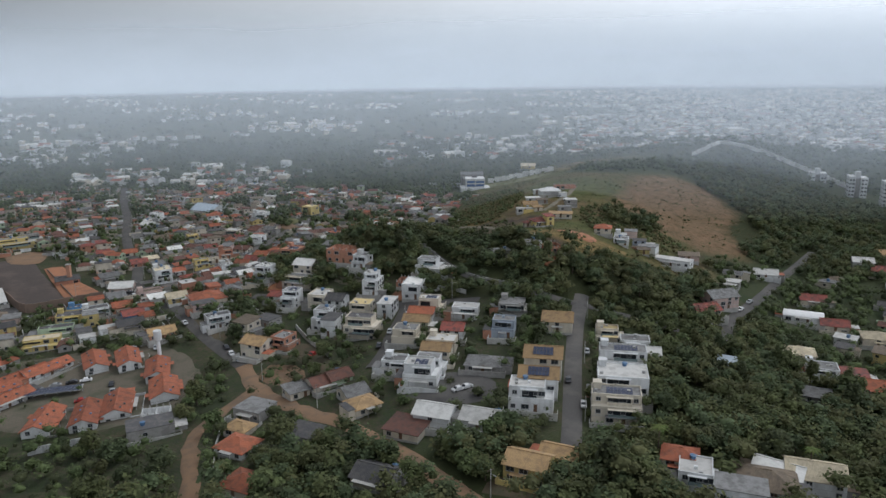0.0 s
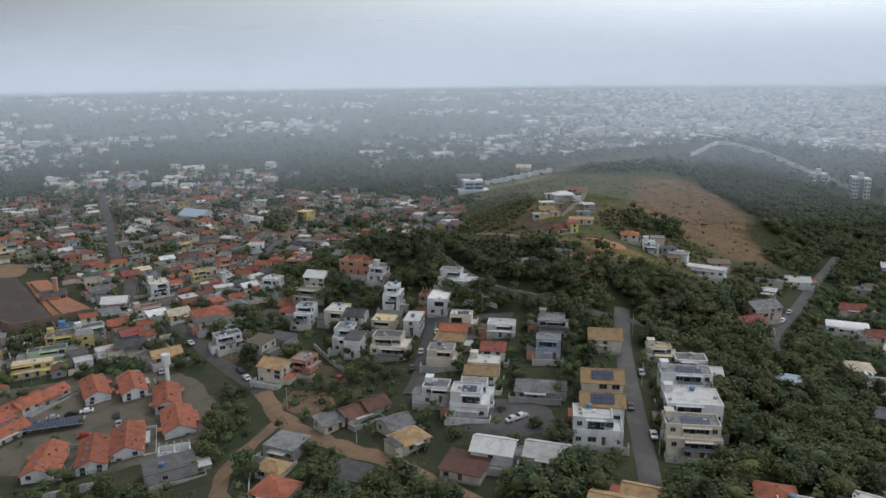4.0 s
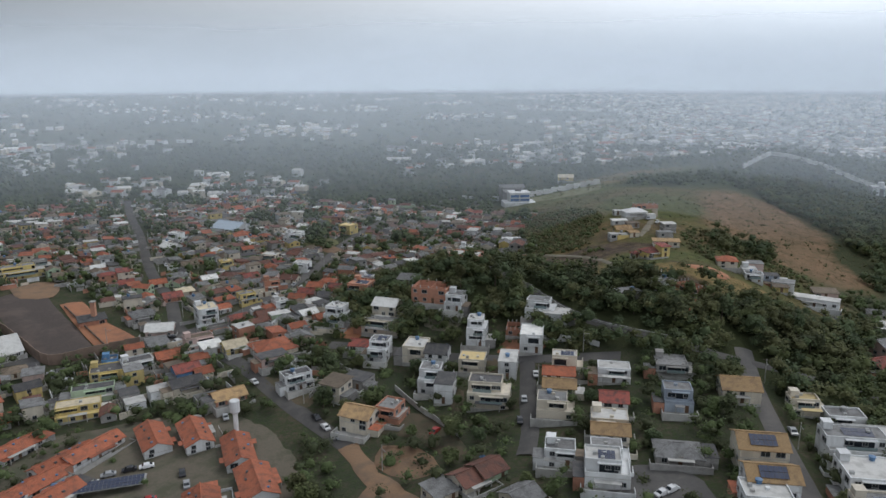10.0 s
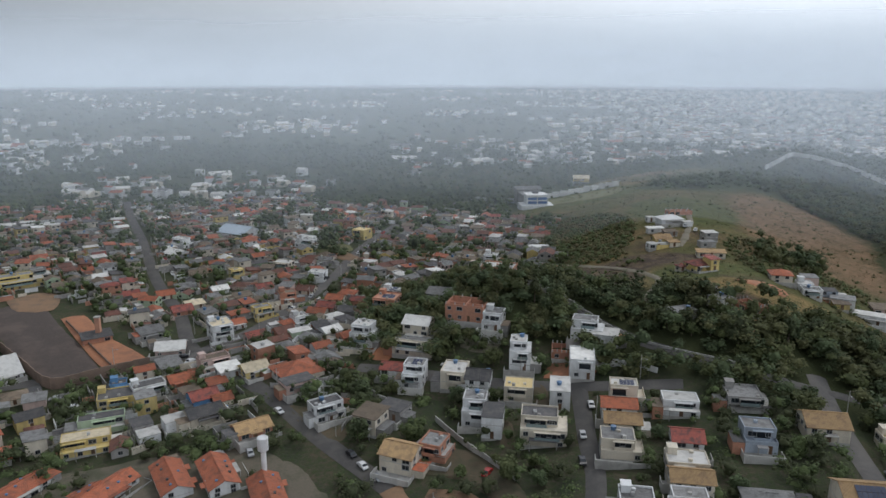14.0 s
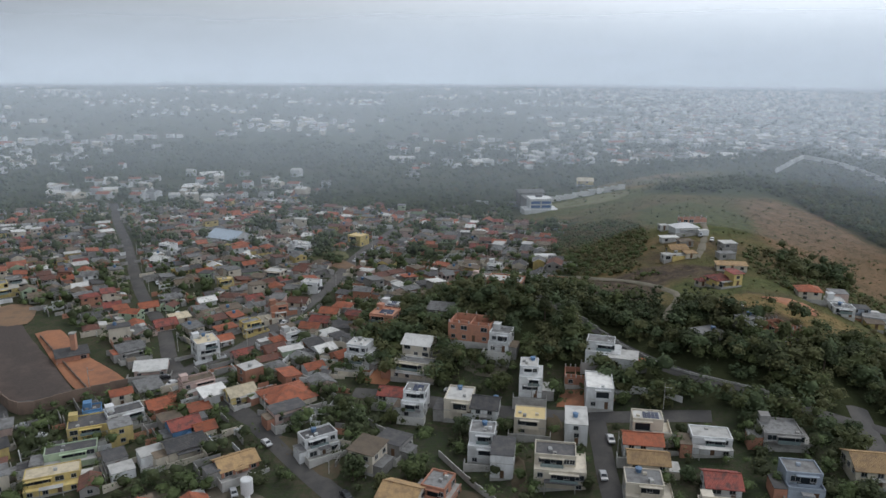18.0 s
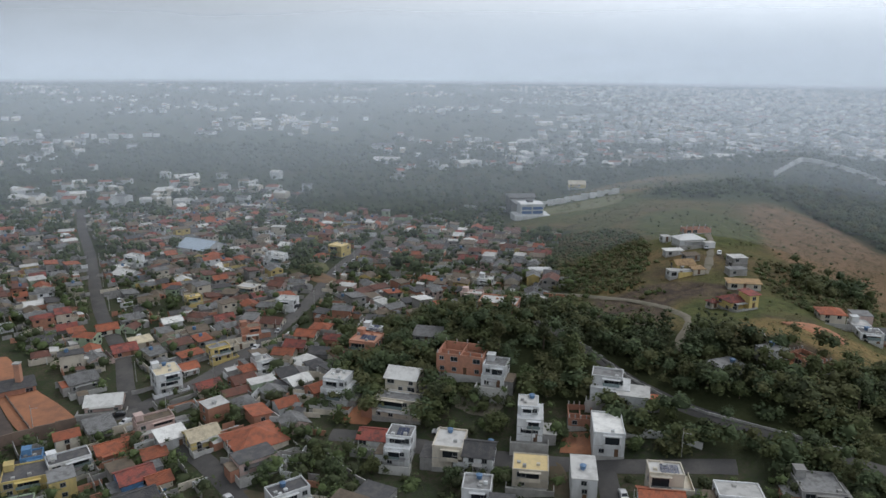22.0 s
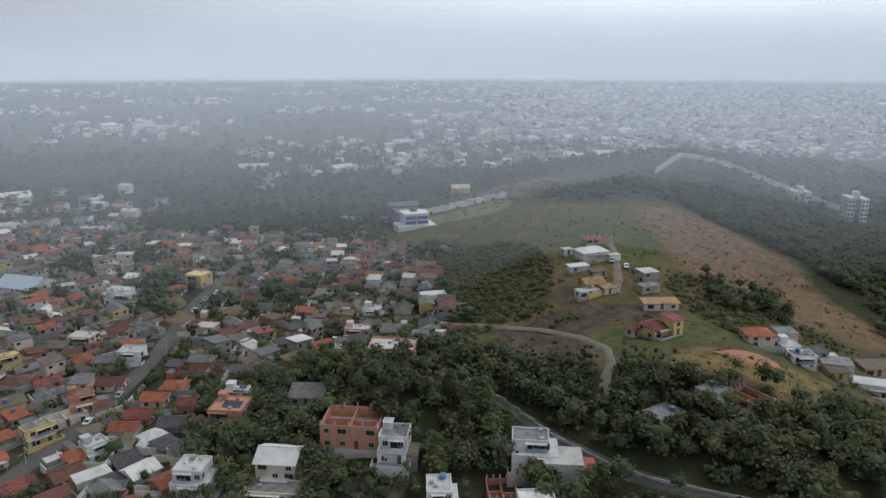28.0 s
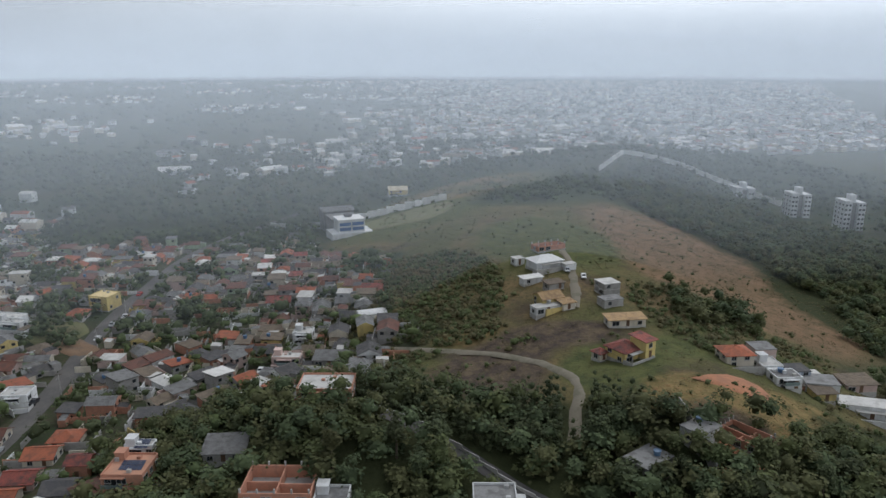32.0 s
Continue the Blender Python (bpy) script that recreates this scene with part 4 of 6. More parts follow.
house(-137.8, 280.6, 33, 8.37, 5.58, 3.6, 1, "flat", "white", "pale")
house(-153.4, 322.8, 33, 7.44, 8.37, 3.15, 1, "shed", "concrete", "grey")
house(-137.6, 359.1, 35, 7.44, 6.51, 4.5, 2, "gable", "white", "orange")
house(-172.6, 523.3, -30, 24.18, 18.6, 6.3, 1, "gable", "white", "bluesheet")
house(-94.5, 506.9, -35, 10.23, 9.3, 7.2, 2, "flat", "yellow", "yellow")
house(-198.2, 490.2, -30, 12.09, 8.37, 6.3, 2, "flat", "white", "pale")
house(-127.2, 494.5, -30, 12.09, 8.37, 5.4, 2, "flat", "white", "pale")
house(-75.0, 349.6, -20, 10.23, 10.23, 9, 3, "flat", "brick", "salmon", "solar")
house(-72.6, 356.8, -20, 9.3, 4.6, 9.6, 3, "flat", "white", "pale", "solar")
house(-29.9, 353.4, -20, 14.88, 10.23, 5.4, 2, "flat", "brick", "pale")
house(-0.1, 428.8, 0, 11.16, 5.58, 3.6, 1, "arch", "white", "palewhite")
house(-23.7, 427.8, -20, 9.3, 6.51, 4.5, 2, "flat", "white", "pale")
house(-32.8, 409.3, -20, 10.23, 7.44, 4.5, 2, "flat", "pink", "pale")
house(-27.3, 472.4, -15, 10.23, 7.44, 5.4, 2, "gable", "white", "red")
house(-20.1, 401.7, -20, 11.16, 7.44, 3.6, 1, "shed", "concrete", "grey")
house(-54.5, 346.8, -15, 10.23, 8.37, 3.6, 1, "shed", "concrete", "grey")
house(-125.9, 523.4, -20, 6.51, 7.44, 3.15, 1, "gable", "white", "palesheet")
house(-103.5, 497.8, -20, 7.44, 7.44, 4.5, 2, "hip", "pink", "orange")
house(113.9, 283.3, 15, 12.09, 9.3, 7.2, 3, "gable", "pink", "grey")
house(102.7, 269.5, 15, 10.23, 8.37, 5.4, 2, "gable", "pink", "red")
house(149.4, 283.2, -25, 14.88, 7.44, 3.6, 1, "arch", "white", "palewhite")
house(128.9, 244.2, -20, 10.23, 8.37, 5.4, 2, "hip", "cream", "cream")
house(130.9, 232.3, -20, 10.23, 7.44, 4.5, 2, "flat", "white", "grey")
house(141.0, 230.2, -20, 9.3, 8.37, 3.6, 1, "flat", "cream", "red")
house(145.0, 222.3, -20, 11.16, 8.37, 4.5, 1, "gable", "cream", "orange")
house(167.6, 261.9, -20, 10.23, 8.37, 5.4, 2, "hip", "cream", "cream")
house(162.1, 300.8, -20, 10.23, 7.44, 4.5, 2, "gable", "cream", "red")
house(158.3, 275.4, -20, 10.23, 7.44, 4.5, 2, "gable", "cream", "red")
house(153.7, 329.6, -20, 10.23, 7.44, 3.6, 1, "gable", "white", "palesheet")
house(211.2, 349.4, -20, 9.3, 7.44, 5.4, 2, "gable", "white", "pale")
house(230.5, 361.4, -20, 9.3, 7.44, 5.4, 2, "gable", "cream", "tan")
house(214.1, 337.3, -20, 10.23, 7.44, 4.5, 2, "gable", "cream", "red")
house(104.4, 315.3, -35, 16.74, 5.58, 3.6, 1, "flat", "white", "pale")
house(95.2, 323.8, -30, 8.37, 6.51, 3.6, 1, "flat", "white", "grey")
house(81.7, 678.8, -10, 13.02, 9.3, 6.3, 2, "gable", "yellow", "cream")
house(-131.0, 252.0, 119, 11.16, 7.44, 4.95, 2, "gable", "white", "orange", row=True)
house(-118.6, 252.2, 117, 11.16, 7.44, 4.95, 2, "gable", "white", "orange", row=True)
house(-103.2, 241.0, 110, 11.16, 7.44, 4.95, 2, "gable", "white", "orange", row=True)
house(-94.4, 223.7, 112, 11.16, 8.37, 4.95, 2, "gable", "white", "orange", row=True)
house(-147.5, 248.1, 62, 12.09, 6.51, 4.95, 2, "gable", "white", "orange", row=True)
house(-153.1, 242.3, 62, 12.09, 6.51, 4.95, 2, "gable", "white", "orange", row=True)
house(-155.8, 228.2, 62, 12.09, 6.51, 4.95, 2, "gable", "white", "orange", row=True)
house(-148.1, 222.3, 62, 12.09, 6.51, 4.95, 2, "gable", "white", "orange", row=True)
house(-171.2, 249.7, 62, 11.16, 6.51, 4.95, 2, "gable", "white", "orange", row=True)
house(-112.8, 207.2, 108, 11.16, 7.44, 4.95, 2, "gable", "white", "orange", row=True)
house(-105.6, 213.4, 108, 11.16, 8.37, 4.95, 2, "gable", "white", "orange", row=True)
house(-125.0, 204.9, 100, 11.16, 7.44, 4.95, 2, "gable", "white", "orange", row=True)
house(-88.6, 202.1, 15, 8.37, 5.58, 3.6, 1, "frame", "white", "pale")
house(64.3, 227.7, -11, 9.3, 7.44, 4.5, 2, "flat", "white", "grey")
house(118.8, 211.7, -25, 8.37, 6.51, 2.7, 1, "shed", "concrete", "grey")
house(96.3, 226.1, -30, 8.37, 6.51, 3.15, 1, "shed", "concrete", "bluesheet")
house(-10.3, 177.5, -25, 10.23, 8.37, 2.7, 1, "shed", "cream", "maroon")
house(12.7, 212.2, -12, 11.16, 8.37, 3.6, 1, "hip", "concrete", "grey")
house(82.6, 159.6, -35, 11.16, 8.37, 4.5, 2, "gable", "white", "palesheet")
house(63.2, 419.5, 5, 11.25, 7.5, 4.8, 1, "hip", "white", "palewhite")
house(56.8, 428.8, 5, 3.75, 3.75, 2.6, 1, "flat", "white", "pale")
house(69.7, 413.0, 5, 4.5, 3, 2.6, 1, "flat", "white", "pale")
house(75.6, 440.2, 5, 12.75, 5.25, 1.2, 1, "frame", "brick", "brick")
house(51.9, 407.6, 5, 7.5, 3, 2.4, 1, "shed", "white", "palesheet")
house(55.9, 398.6, 5, 6, 3.75, 2.4, 1, "shed", "concrete", "brown")
house(47.7, 386.9, 5, 7.5, 6, 4.8, 2, "gable", "yellow", "tan")
house(51.4, 381.7, 5, 4.5, 3.75, 2.4, 1, "shed", "cream", "tan")
house(44.6, 382.5, 5, 9, 3.75, 2.56, 1, "flat", "white", "pale", "tank")
house(70.3, 388.3, 0, 6, 6, 4, 2, "flat", "concrete", "pale")
house(65.3, 378.4, 0, 6.75, 4.5, 2.4, 1, "flat", "concrete", "grey")
house(60.8, 363.3, -12, 11.25, 4.5, 2.5, 1, "shed", "cream", "tan")
house(47.1, 342.6, 15, 7.5, 6.75, 4.4, 2, "hip", "yellow", "red")
house(51.2, 340.6, 15, 3.75, 5.25, 5.6, 2, "shed", "yellow", "red")
house(41.3, 345.2, 15, 3, 3, 2.4, 1, "hip", "cream", "red")
house(24.7, 299.7, 18, 8.25, 6, 3.4, 1, "flat", "concrete", "grey", "tank")
house(38.4, 301.4, 15, 6.75, 5.25, 3.2, 1, "flat", "white", "grey", "tank")
house(46.9, 298.0, 18, 6.75, 9.75, 1.6, 1, "frame", "brick", "brick")
house(82.4, 323.2, -15, 6.75, 5.25, 3.2, 2, "flat", "white", "grey", "tank")
house(92.7, 329.7, -15, 6, 5.25, 3.2, 2, "flat", "bluegrey", "dark")
house(96.2, 328.0, -15, 6, 5.25, 2.8, 1, "flat", "concrete", "pale")
house(76.3, 334.7, -15, 7.5, 6.75, 4.8, 2, "hip", "cream", "orange")
house(91.5, 341.2, -15, 6, 6, 3.6, 2, "flat", "pink", "grey")
house(84.5, 330.4, -15, 6.75, 6, 3.2, 2, "flat", "white", "pale")
house(92.1, 319.9, -15, 5.25, 4.5, 2.8, 1, "shed", "yellow", "brown")
house(116.7, 330.4, -15, 9, 6, 3.2, 1, "shed", "pink", "brown")
house(-190.3, 350.2, 30, 12.09, 8.37, 3.6, 1, "shed", "brick", "dark")
house(-253.0, 415.1, 35, 24.18, 10.23, 7.2, 3, "flat", "yellow", "grey")
house(-247.3, 425.3, 35, 9.3, 8.37, 7.2, 3, "flat", "concrete", "grey")
house(-212.5, 321.9, 40, 10.23, 18.6, 3.6, 1, "gable", "white", "palesheet")
house(-126.2, 488.1, -30, 13.02, 7.44, 5.4, 2, "flat", "white", "pale")
house(-152.1, 426.2, 30, 7.44, 6.51, 5.4, 2, "flat", "yellow", "yellow")
house(-131.5, 442.2, -20, 10.23, 7.44, 4.5, 2, "flat", "cream", "pale")
house(-119.0, 418.4, -14, 10.23, 5.58, 3.15, 1, "shed", "concrete", "grey")
house(-111.5, 422.2, -14, 9.3, 7.44, 4.5, 2, "flat", "white", "pale")
house(-87.0, 441.9, -20, 8.37, 6.51, 3.6, 1, "flat", "pink", "pale")
house(-94.1, 390.2, -14, 8.37, 7.44, 3.6, 1, "hip", "cream", "orange")
house(-98.9, 382.9, -14, 8.37, 7.44, 3.6, 1, "gable", "cream", "orange")
house(-101.6, 372.0, -14, 8.37, 7.44, 3.6, 1, "gable", "pink", "red")
house(-104.8, 364.8, -14, 8.37, 6.51, 3.6, 1, "gable", "cream", "orange")
house(-114.8, 353.7, 35, 7.44, 6.51, 4.05, 1, "hip", "cream", "orange")
house(-110.2, 355.2, 35, 8.37, 7.44, 4.5, 2, "flat", "white", "pale")
house(-115.7, 344.2, 35, 8.37, 7.44, 3.6, 1, "gable", "brick", "maroon")
house(-126.6, 343.0, 35, 8.37, 6.51, 3.6, 1, "gable", "pink", "red")
house(-121.0, 388.0, 20, 8.37, 8.37, 5.4, 2, "flat", "brick", "brown")
house(-124.2, 379.5, 30, 13.02, 8.37, 2.5, 1, "frame", "cream", "tan")
house(-155.5, 404.1, 33, 8.37, 6.51, 3.15, 1, "gable", "white", "palesheet")
house(-195.5, 470.8, -30, 13.02, 8.37, 4.5, 1, "gable", "white", "palesheet")
house(-161.2, 503.5, -30, 9.3, 7.44, 4.05, 1, "hip", "cream", "orange")
house(-165.1, 377.6, 30, 9.3, 8.37, 3.6, 1, "gable", "brick", "red")
house(-178.5, 397.7, 30, 8.37, 7.44, 3.6, 1, "gable", "cream", "orange")
house(-172.6, 407.3, 30, 8.37, 7.44, 3.6, 1, "shed", "concrete", "grey")
house(-161.1, 383.9, 33, 8.37, 6.51, 3.6, 1, "shed", "cream", "cream")
house(-119.6, 448.5, -20, 7.44, 7.44, 3.6, 1, "gable", "pink", "maroon")
house(-114.2, 399.9, -14, 9.3, 7.44, 3.6, 1, "gable", "cream", "maroon")
house(-172.6, 429.9, 30, 9.3, 7.44, 3.6, 1, "gable", "cream", "brown")
house(-144.4, 418.9, 30, 8.37, 6.51, 3.6, 1, "gable", "concrete", "grey")
house(-135.2, 406.1, 30, 8.37, 6.51, 3.6, 1, "gable", "cream", "red")


# ---------------------------------------------------------------- landmarks
def school(x, y, turn):
    """White and blue three-storey school with grey rear halls and a sports court."""
    root = tagged(place(new("school_building"), x, y, gz(x, y), turn), "white and blue school block with grey rear halls", "school")
    wm = WALLS["white"][0]
    part("wall", boxes((-7.5, 7.5, -6, 6, -5, 9.5)), wm, root)
    part("rear_hall", boxes((-8, 8, 6, 22, -5, 7.5)), WALLS["concrete"][0], root)
    part("rear_roof", boxes((-8.6, 8.6, 5.6, 22.6, 7.5, 7.9)), ROOFS["grey"][0], root)
    part("gym_hall", boxes((-9, 9, 23, 36, -5, 9)), WALLS["concrete"][0], root)
    place(part("gym_roof", roof_mesh("gable", 19, 14, 1.6, 0.5, ROOFS["grey"][0]), None, root), 0, 29.5, 9.2)
    part("roof", boxes((-7.8, 7.8, -6.3, 6.3, 9.5, 9.9)), ROOFS["palewhite"][0], root)
    part("skylight_box", boxes((-2, 2, 0, 4, 9.9, 11.4)), ROOFS["dark"][0], root)
    part("podium", boxes((-12, 12, -9, 6.02, -5, 2.6)), wm, root)
    blue = shared("school_blue", lambda: surface("blue_glass_band", (0.05, 0.12, 0.30), (0.08, 0.14, 0.26), 0.2, relief=0.02))
    for f in (3.4, 6.2):
        for k in (-3.7, 3.7):
            part("window_band", boxes((k - 3.3, k + 3.3, -6.12, -6.0, f, f + 1.9)), blue, root, "blue glazed window band")
    for k in (-7.5, -0.2, 7.1):
        part("pier", boxes((k, k + 0.4, -6.35, -6.0, 2.6, 9.5)), wm, root)
    TAKEN.append((x, y + 10, 20))


school(27, 590, 3)


def field_wall(name, pts, high, thick, material, label, dip=0.0, straight=False):
    """A free-standing wall that follows the ground in straight bays."""
    root = tagged(place(new(name), pts[0][0], pts[0][1], 0), label, "wall")
    line = smooth_line(pts, 5.0)
    if straight:
        line = [(a[0] + (b[0] - a[0]) * k / 6, a[1] + (b[1] - a[1]) * k / 6) for a, b in zip(pts, pts[1:]) for k in range(6)] + pts[-1:]
    for i, ((ax, ay), (bx, by)) in enumerate(zip(line, line[1:])):
        d = math.hypot(bx - ax, by - ay)
        z = max(gz(ax, ay), gz(bx, by))
        p = part("bay", boxes((0, d, -thick / 2, thick / 2, -2.5, high + (0.25 if i % 2 and dip else 0.0))), material, root)
        p.matrix_basis = pose(ax - pts[0][0], ay - pts[0][1], z, 0, 0, math.degrees(math.atan2(by - ay, bx - ax)))
    return root


field_wall("sheet_fence", [(-119, 185), (-112, 188), (-105, 190.5)], 2.2, 0.2, WALLS["white"][0], "white sheet fence beside the dark trees")
M_PALEWALL = surface("white_field_wall", (0.84, 0.84, 0.82), (0.66, 0.66, 0.64), 0.9)
field_wall("boundary_wall", [(224, 644), (255, 661), (270, 645), (289, 632), (305, 619), (320, 606), (331, 578)], 3.0, 0.6, M_PALEWALL, "long white wall over the far hill crest", straight=True)
field_wall("boundary_wall", [(-12, 640), (2, 628), (16, 622)], 3.4, 0.4, M_PALEWALL, "white stepped wall beside the school", 1)
field_wall("boundary_wall", [(40, 624), (58, 622), (76, 620), (96, 616)], 3.4, 0.4, M_PALEWALL, "white stepped wall behind the school field", 1)
field_wall("lane_wall", [(-107, 324), (-92, 305), (-77, 286), (-66, 276)], 1.6, 0.25, M_WALLW, "weathered white wall along the lane")
field_wall("garden_wall", [(-59, 271), (-50, 253), (-40, 235)], 1.8, 0.25, M_WALLW, "weathered white garden wall above the scrub")
field_wall("roadside_wall", [(-60, 166), (-64, 182), (-66, 197)], 1.1, 0.25, M_WALLW, "low concrete wall beside the earth road")
M_YARDWALL = surface("brown_block_wall", (0.24, 0.17, 0.13), (0.14, 0.11, 0.09), 0.95)
field_wall("yard_wall", [(-222, 340), (-206, 325), (-190, 311), (-176, 318), (-161, 325)], 4.2, 0.35, M_YARDWALL, "tall brown block wall round the works yard")
field_wall("yard_wall", [(-222, 340), (-236, 356), (-252, 374)], 3.6, 0.35, M_YARDWALL, "tall brown block wall round the works yard")
field_wall("yard_wall", [(-172, 322), (-192, 346), (-210, 368)], 1.6, 0.3, M_YARDWALL, "low brown wall between yard and earth bank")
field_wall("hill_wall", [(41, 312), (38, 302), (35, 292)], 2.0, 0.2, M_WALLW, "thin grey block wall on the hill plot")
field_wall("lane_wall", [(-22, 345), (-8, 329), (3, 306), (15, 287), (40, 268)], 1.0, 0.2, M_WALLW, "low pale wall along the slope lane")
field_wall("villa_wall", [(-10, 288), (2, 283), (9, 276)], 1.8, 0.25, M_PALEWALL, "white garden wall of the hillside villa")


for wx, wy in smooth_line([(224, 644), (255, 661), (270, 645), (289, 632), (305, 619), (320, 606), (331, 578)], 4.0):
    TAKEN.append((wx, wy, 3.0))
    TAKEN.append((wx - 3.5, wy - 5.5, 4.5))


def patch(name, pts, material, label, lift=0.15, category="ground"):
    """A patch of bare surface that follows the ground inside a rounded outline."""
    line = smooth_line(pts + pts[:1], 5.0)[:-1]
    cx, cy = sum(p[0] for p in line) / len(line), sum(p[1] for p in line) / len(line)
    verts, faces, rings, n = [(cx, cy, gz(cx, cy) + lift)], [], 5, len(line)
    for k in range(1, rings + 1):
        for x, y in line:
            px, py = cx + (x - cx) * k / rings, cy + (y - cy) * k / rings
            verts.append((px, py, gz(px, py) + lift - (0.5 if k == rings else 0) + 0.3))
    for i in range(n):
        j = (i + 1) % n
        faces.append((0, 1 + i, 1 + j))
        for k in range(rings - 1):
            faces.append((1 + k * n + i, 1 + (k + 1) * n + i, 1 + (k + 1) * n + j, 1 + k * n + j))
    me = mesh_of(name, verts, faces, [material], smooth=True)
    return tagged(new(name, me), label, category, kind="structure")


patch("yard", [(-250, 378), (-221, 343), (-190, 313), (-177, 321), (-214, 369), (-238, 398)], M_YARD, "dark cinder works yard")
M_LOT = surface("bare_lot_soil", (0.125, 0.092, 0.058), (0.070, 0.072, 0.040), 0.95, 0.2, 2.2, 0.8, 0.5)
M_COURT = surface("trodden_court", (0.15, 0.125, 0.095), (0.075, 0.080, 0.048), 0.95, 0.12, 1.6, 0.85, 0.4)
patch("court", [(-176, 258), (-150, 266), (-122, 268), (-104, 262), (-88, 244), (-82, 214), (-108, 198), (-150, 206), (-178, 226)], M_COURT, "trodden earth and thin grass between the row houses", 0.1)
patch("earth_bank", [(-214, 372), (-195, 346), (-175, 323), (-163, 328), (-170, 338), (-190, 356), (-206, 376)], M_EARTH, "bare red-orange earth bank beside the yard", 0.5)
patch("earth_bank", [(-248, 394), (-236, 380), (-222, 382), (-228, 402), (-240, 405)], M_DIRT, "bare brown earth heap behind the yard", 0.6)
patch("earth_patch", [(52, 322), (58, 314), (66, 311), (70, 318), (64, 324)], M_EARTH, "bare orange earth scar on the hilltop", 0.35)
patch("earth_patch", [(36, 291), (43, 287), (48, 293), (46, 300), (38, 298)], M_EARTH, "bare orange earth on the foundation plot", 0.3)
patch("earth_patch", [(-112, 470), (-98, 452), (-92, 458), (-104, 476)], M_DIRT, "bare earth edge of the sports ground", 0.2)
patch("earth_patch", [(-84, 312), (-74, 308), (-72, 316), (-82, 320)], M_EARTH, "bare earth round the white building site", 0.3)
patch("earth_patch", [(-24, 286), (-10, 281), (-8, 288), (-20, 293)], M_EARTH, "bare earth in front of the building site", 0.3)
patch("earth_patch", [(-62, 238), (-52, 234), (-46, 222), (-54, 218), (-64, 228)], M_DIRT, "bare earth verge of the road", 0.2)
patch("forecourt", [(-47, 316), (-38, 312), (-35, 306), (-41, 303), (-49, 309)], M_TRACK, "pale paved forecourt of the unfinished shell", 0.15)
patch("vacant_lot", [(-29, 268), (-25.5, 267), (-24, 282), (-28, 284)], M_LOT, "bare brown vacant lot between the villas", 0.1)
patch("vacant_lot", [(-38, 250), (-37, 264), (-40, 266), (-42, 252)], M_LOT, "bare brown vacant lot beside the white villa", 0.1)
patch("vacant_lot", [(-66, 245), (-54, 240), (-46, 228), (-38, 226), (-44, 246), (-56, 256)], M_LOT, "bare brown slope below the garden wall", 0.1)
patch("vacant_lot", [(8, 150), (22, 146), (34, 152), (36, 160), (24, 150), (12, 156)], M_LOT, "bare brown ground beside the yellow house", 0.1)
patch("vacant_lot", [(-106, 286), (-92, 280), (-84, 268), (-90, 264), (-102, 276)], M_LOT, "rough brown plot beside the lane wall", 0.1)
patch("parking_court", [(-12, 198), (4, 190), (16, 196), (12, 208), (-4, 210)], M_ASPHALT, "worn asphalt turning court", 0.2)
M_FIELD = surface("mown_field", (0.12, 0.13, 0.05), (0.17, 0.15, 0.08), 0.95, 0.1, 2.0, 0.8)
patch("sports_field", [(-125, 492), (-112, 468), (-98, 478), (-110, 505)], M_FIELD, "worn green sports ground", 0.2)
patch("school_field", [(36, 612), (40, 585), (70, 570), (92, 590), (88, 612)], M_FIELD, "green field beside the school", 0.2)


def tower_block(x, y, base, top, turn):
    """Tall white H-shaped apartment tower with rows of small windows."""
    root = tagged(place(new("apartment_tower"), x, y, base, turn), "tall white apartment tower with small windows", "apartment tower", "towers behind the hill")
    wm = WALLS["white"][0]
    h = top - base
    part("wing", boxes((-6.5, -2, -6, 6, -6, h)), wm, root)
    part("wing", boxes((2, 6.5, -6, 6, -6, h * 0.94)), wm, root)
    part("core", boxes((-2, 2, -3.5, 3.5, -6, h - 1)), WALLS["concrete"][0], root)
    part("lift_house", boxes((-1.8, 1.8, -2.5, 2.5, h - 1, h + 4)), wm, root)
    for s, x0, x1 in ((0, -6.5, -2), (1, 2, 6.5)):
        part("parapet", boxes((x0 - 0.1, x1 + 0.1, -6.1, 6.1, h * (1 if s == 0 else 0.94) - 0.2, h * (1 if s == 0 else 0.94) + 0.7)), wm, root)
    wmesh = shared("tower_window", lambda: to_mesh(boxes((-0.7, 0.7, -0.06, 0.0, -0.6, 0.6)), "window", M_GLASS))
    for f in range(int(h / 2.9)):
        z = 1.6 + 2.9 * f
        for k in (-5.4, -3.2, 3.2, 5.4):
            place(part("window", wmesh, None, root), k, -6, z)
        for k in (-3.8, 0.0, 3.8):
            place(part("window", wmesh, None, root), -6.5, k, z, -90)
    TAKEN.append((x, y, 14))


for tx, ty, top in ((314, 598, 19), (326, 560, 21), (332, 524, 22), (336, 488, 23), (339, 450, 24), (342, 414, 24)):
    tower_block(tx, ty, gz(tx, ty), top, -20)


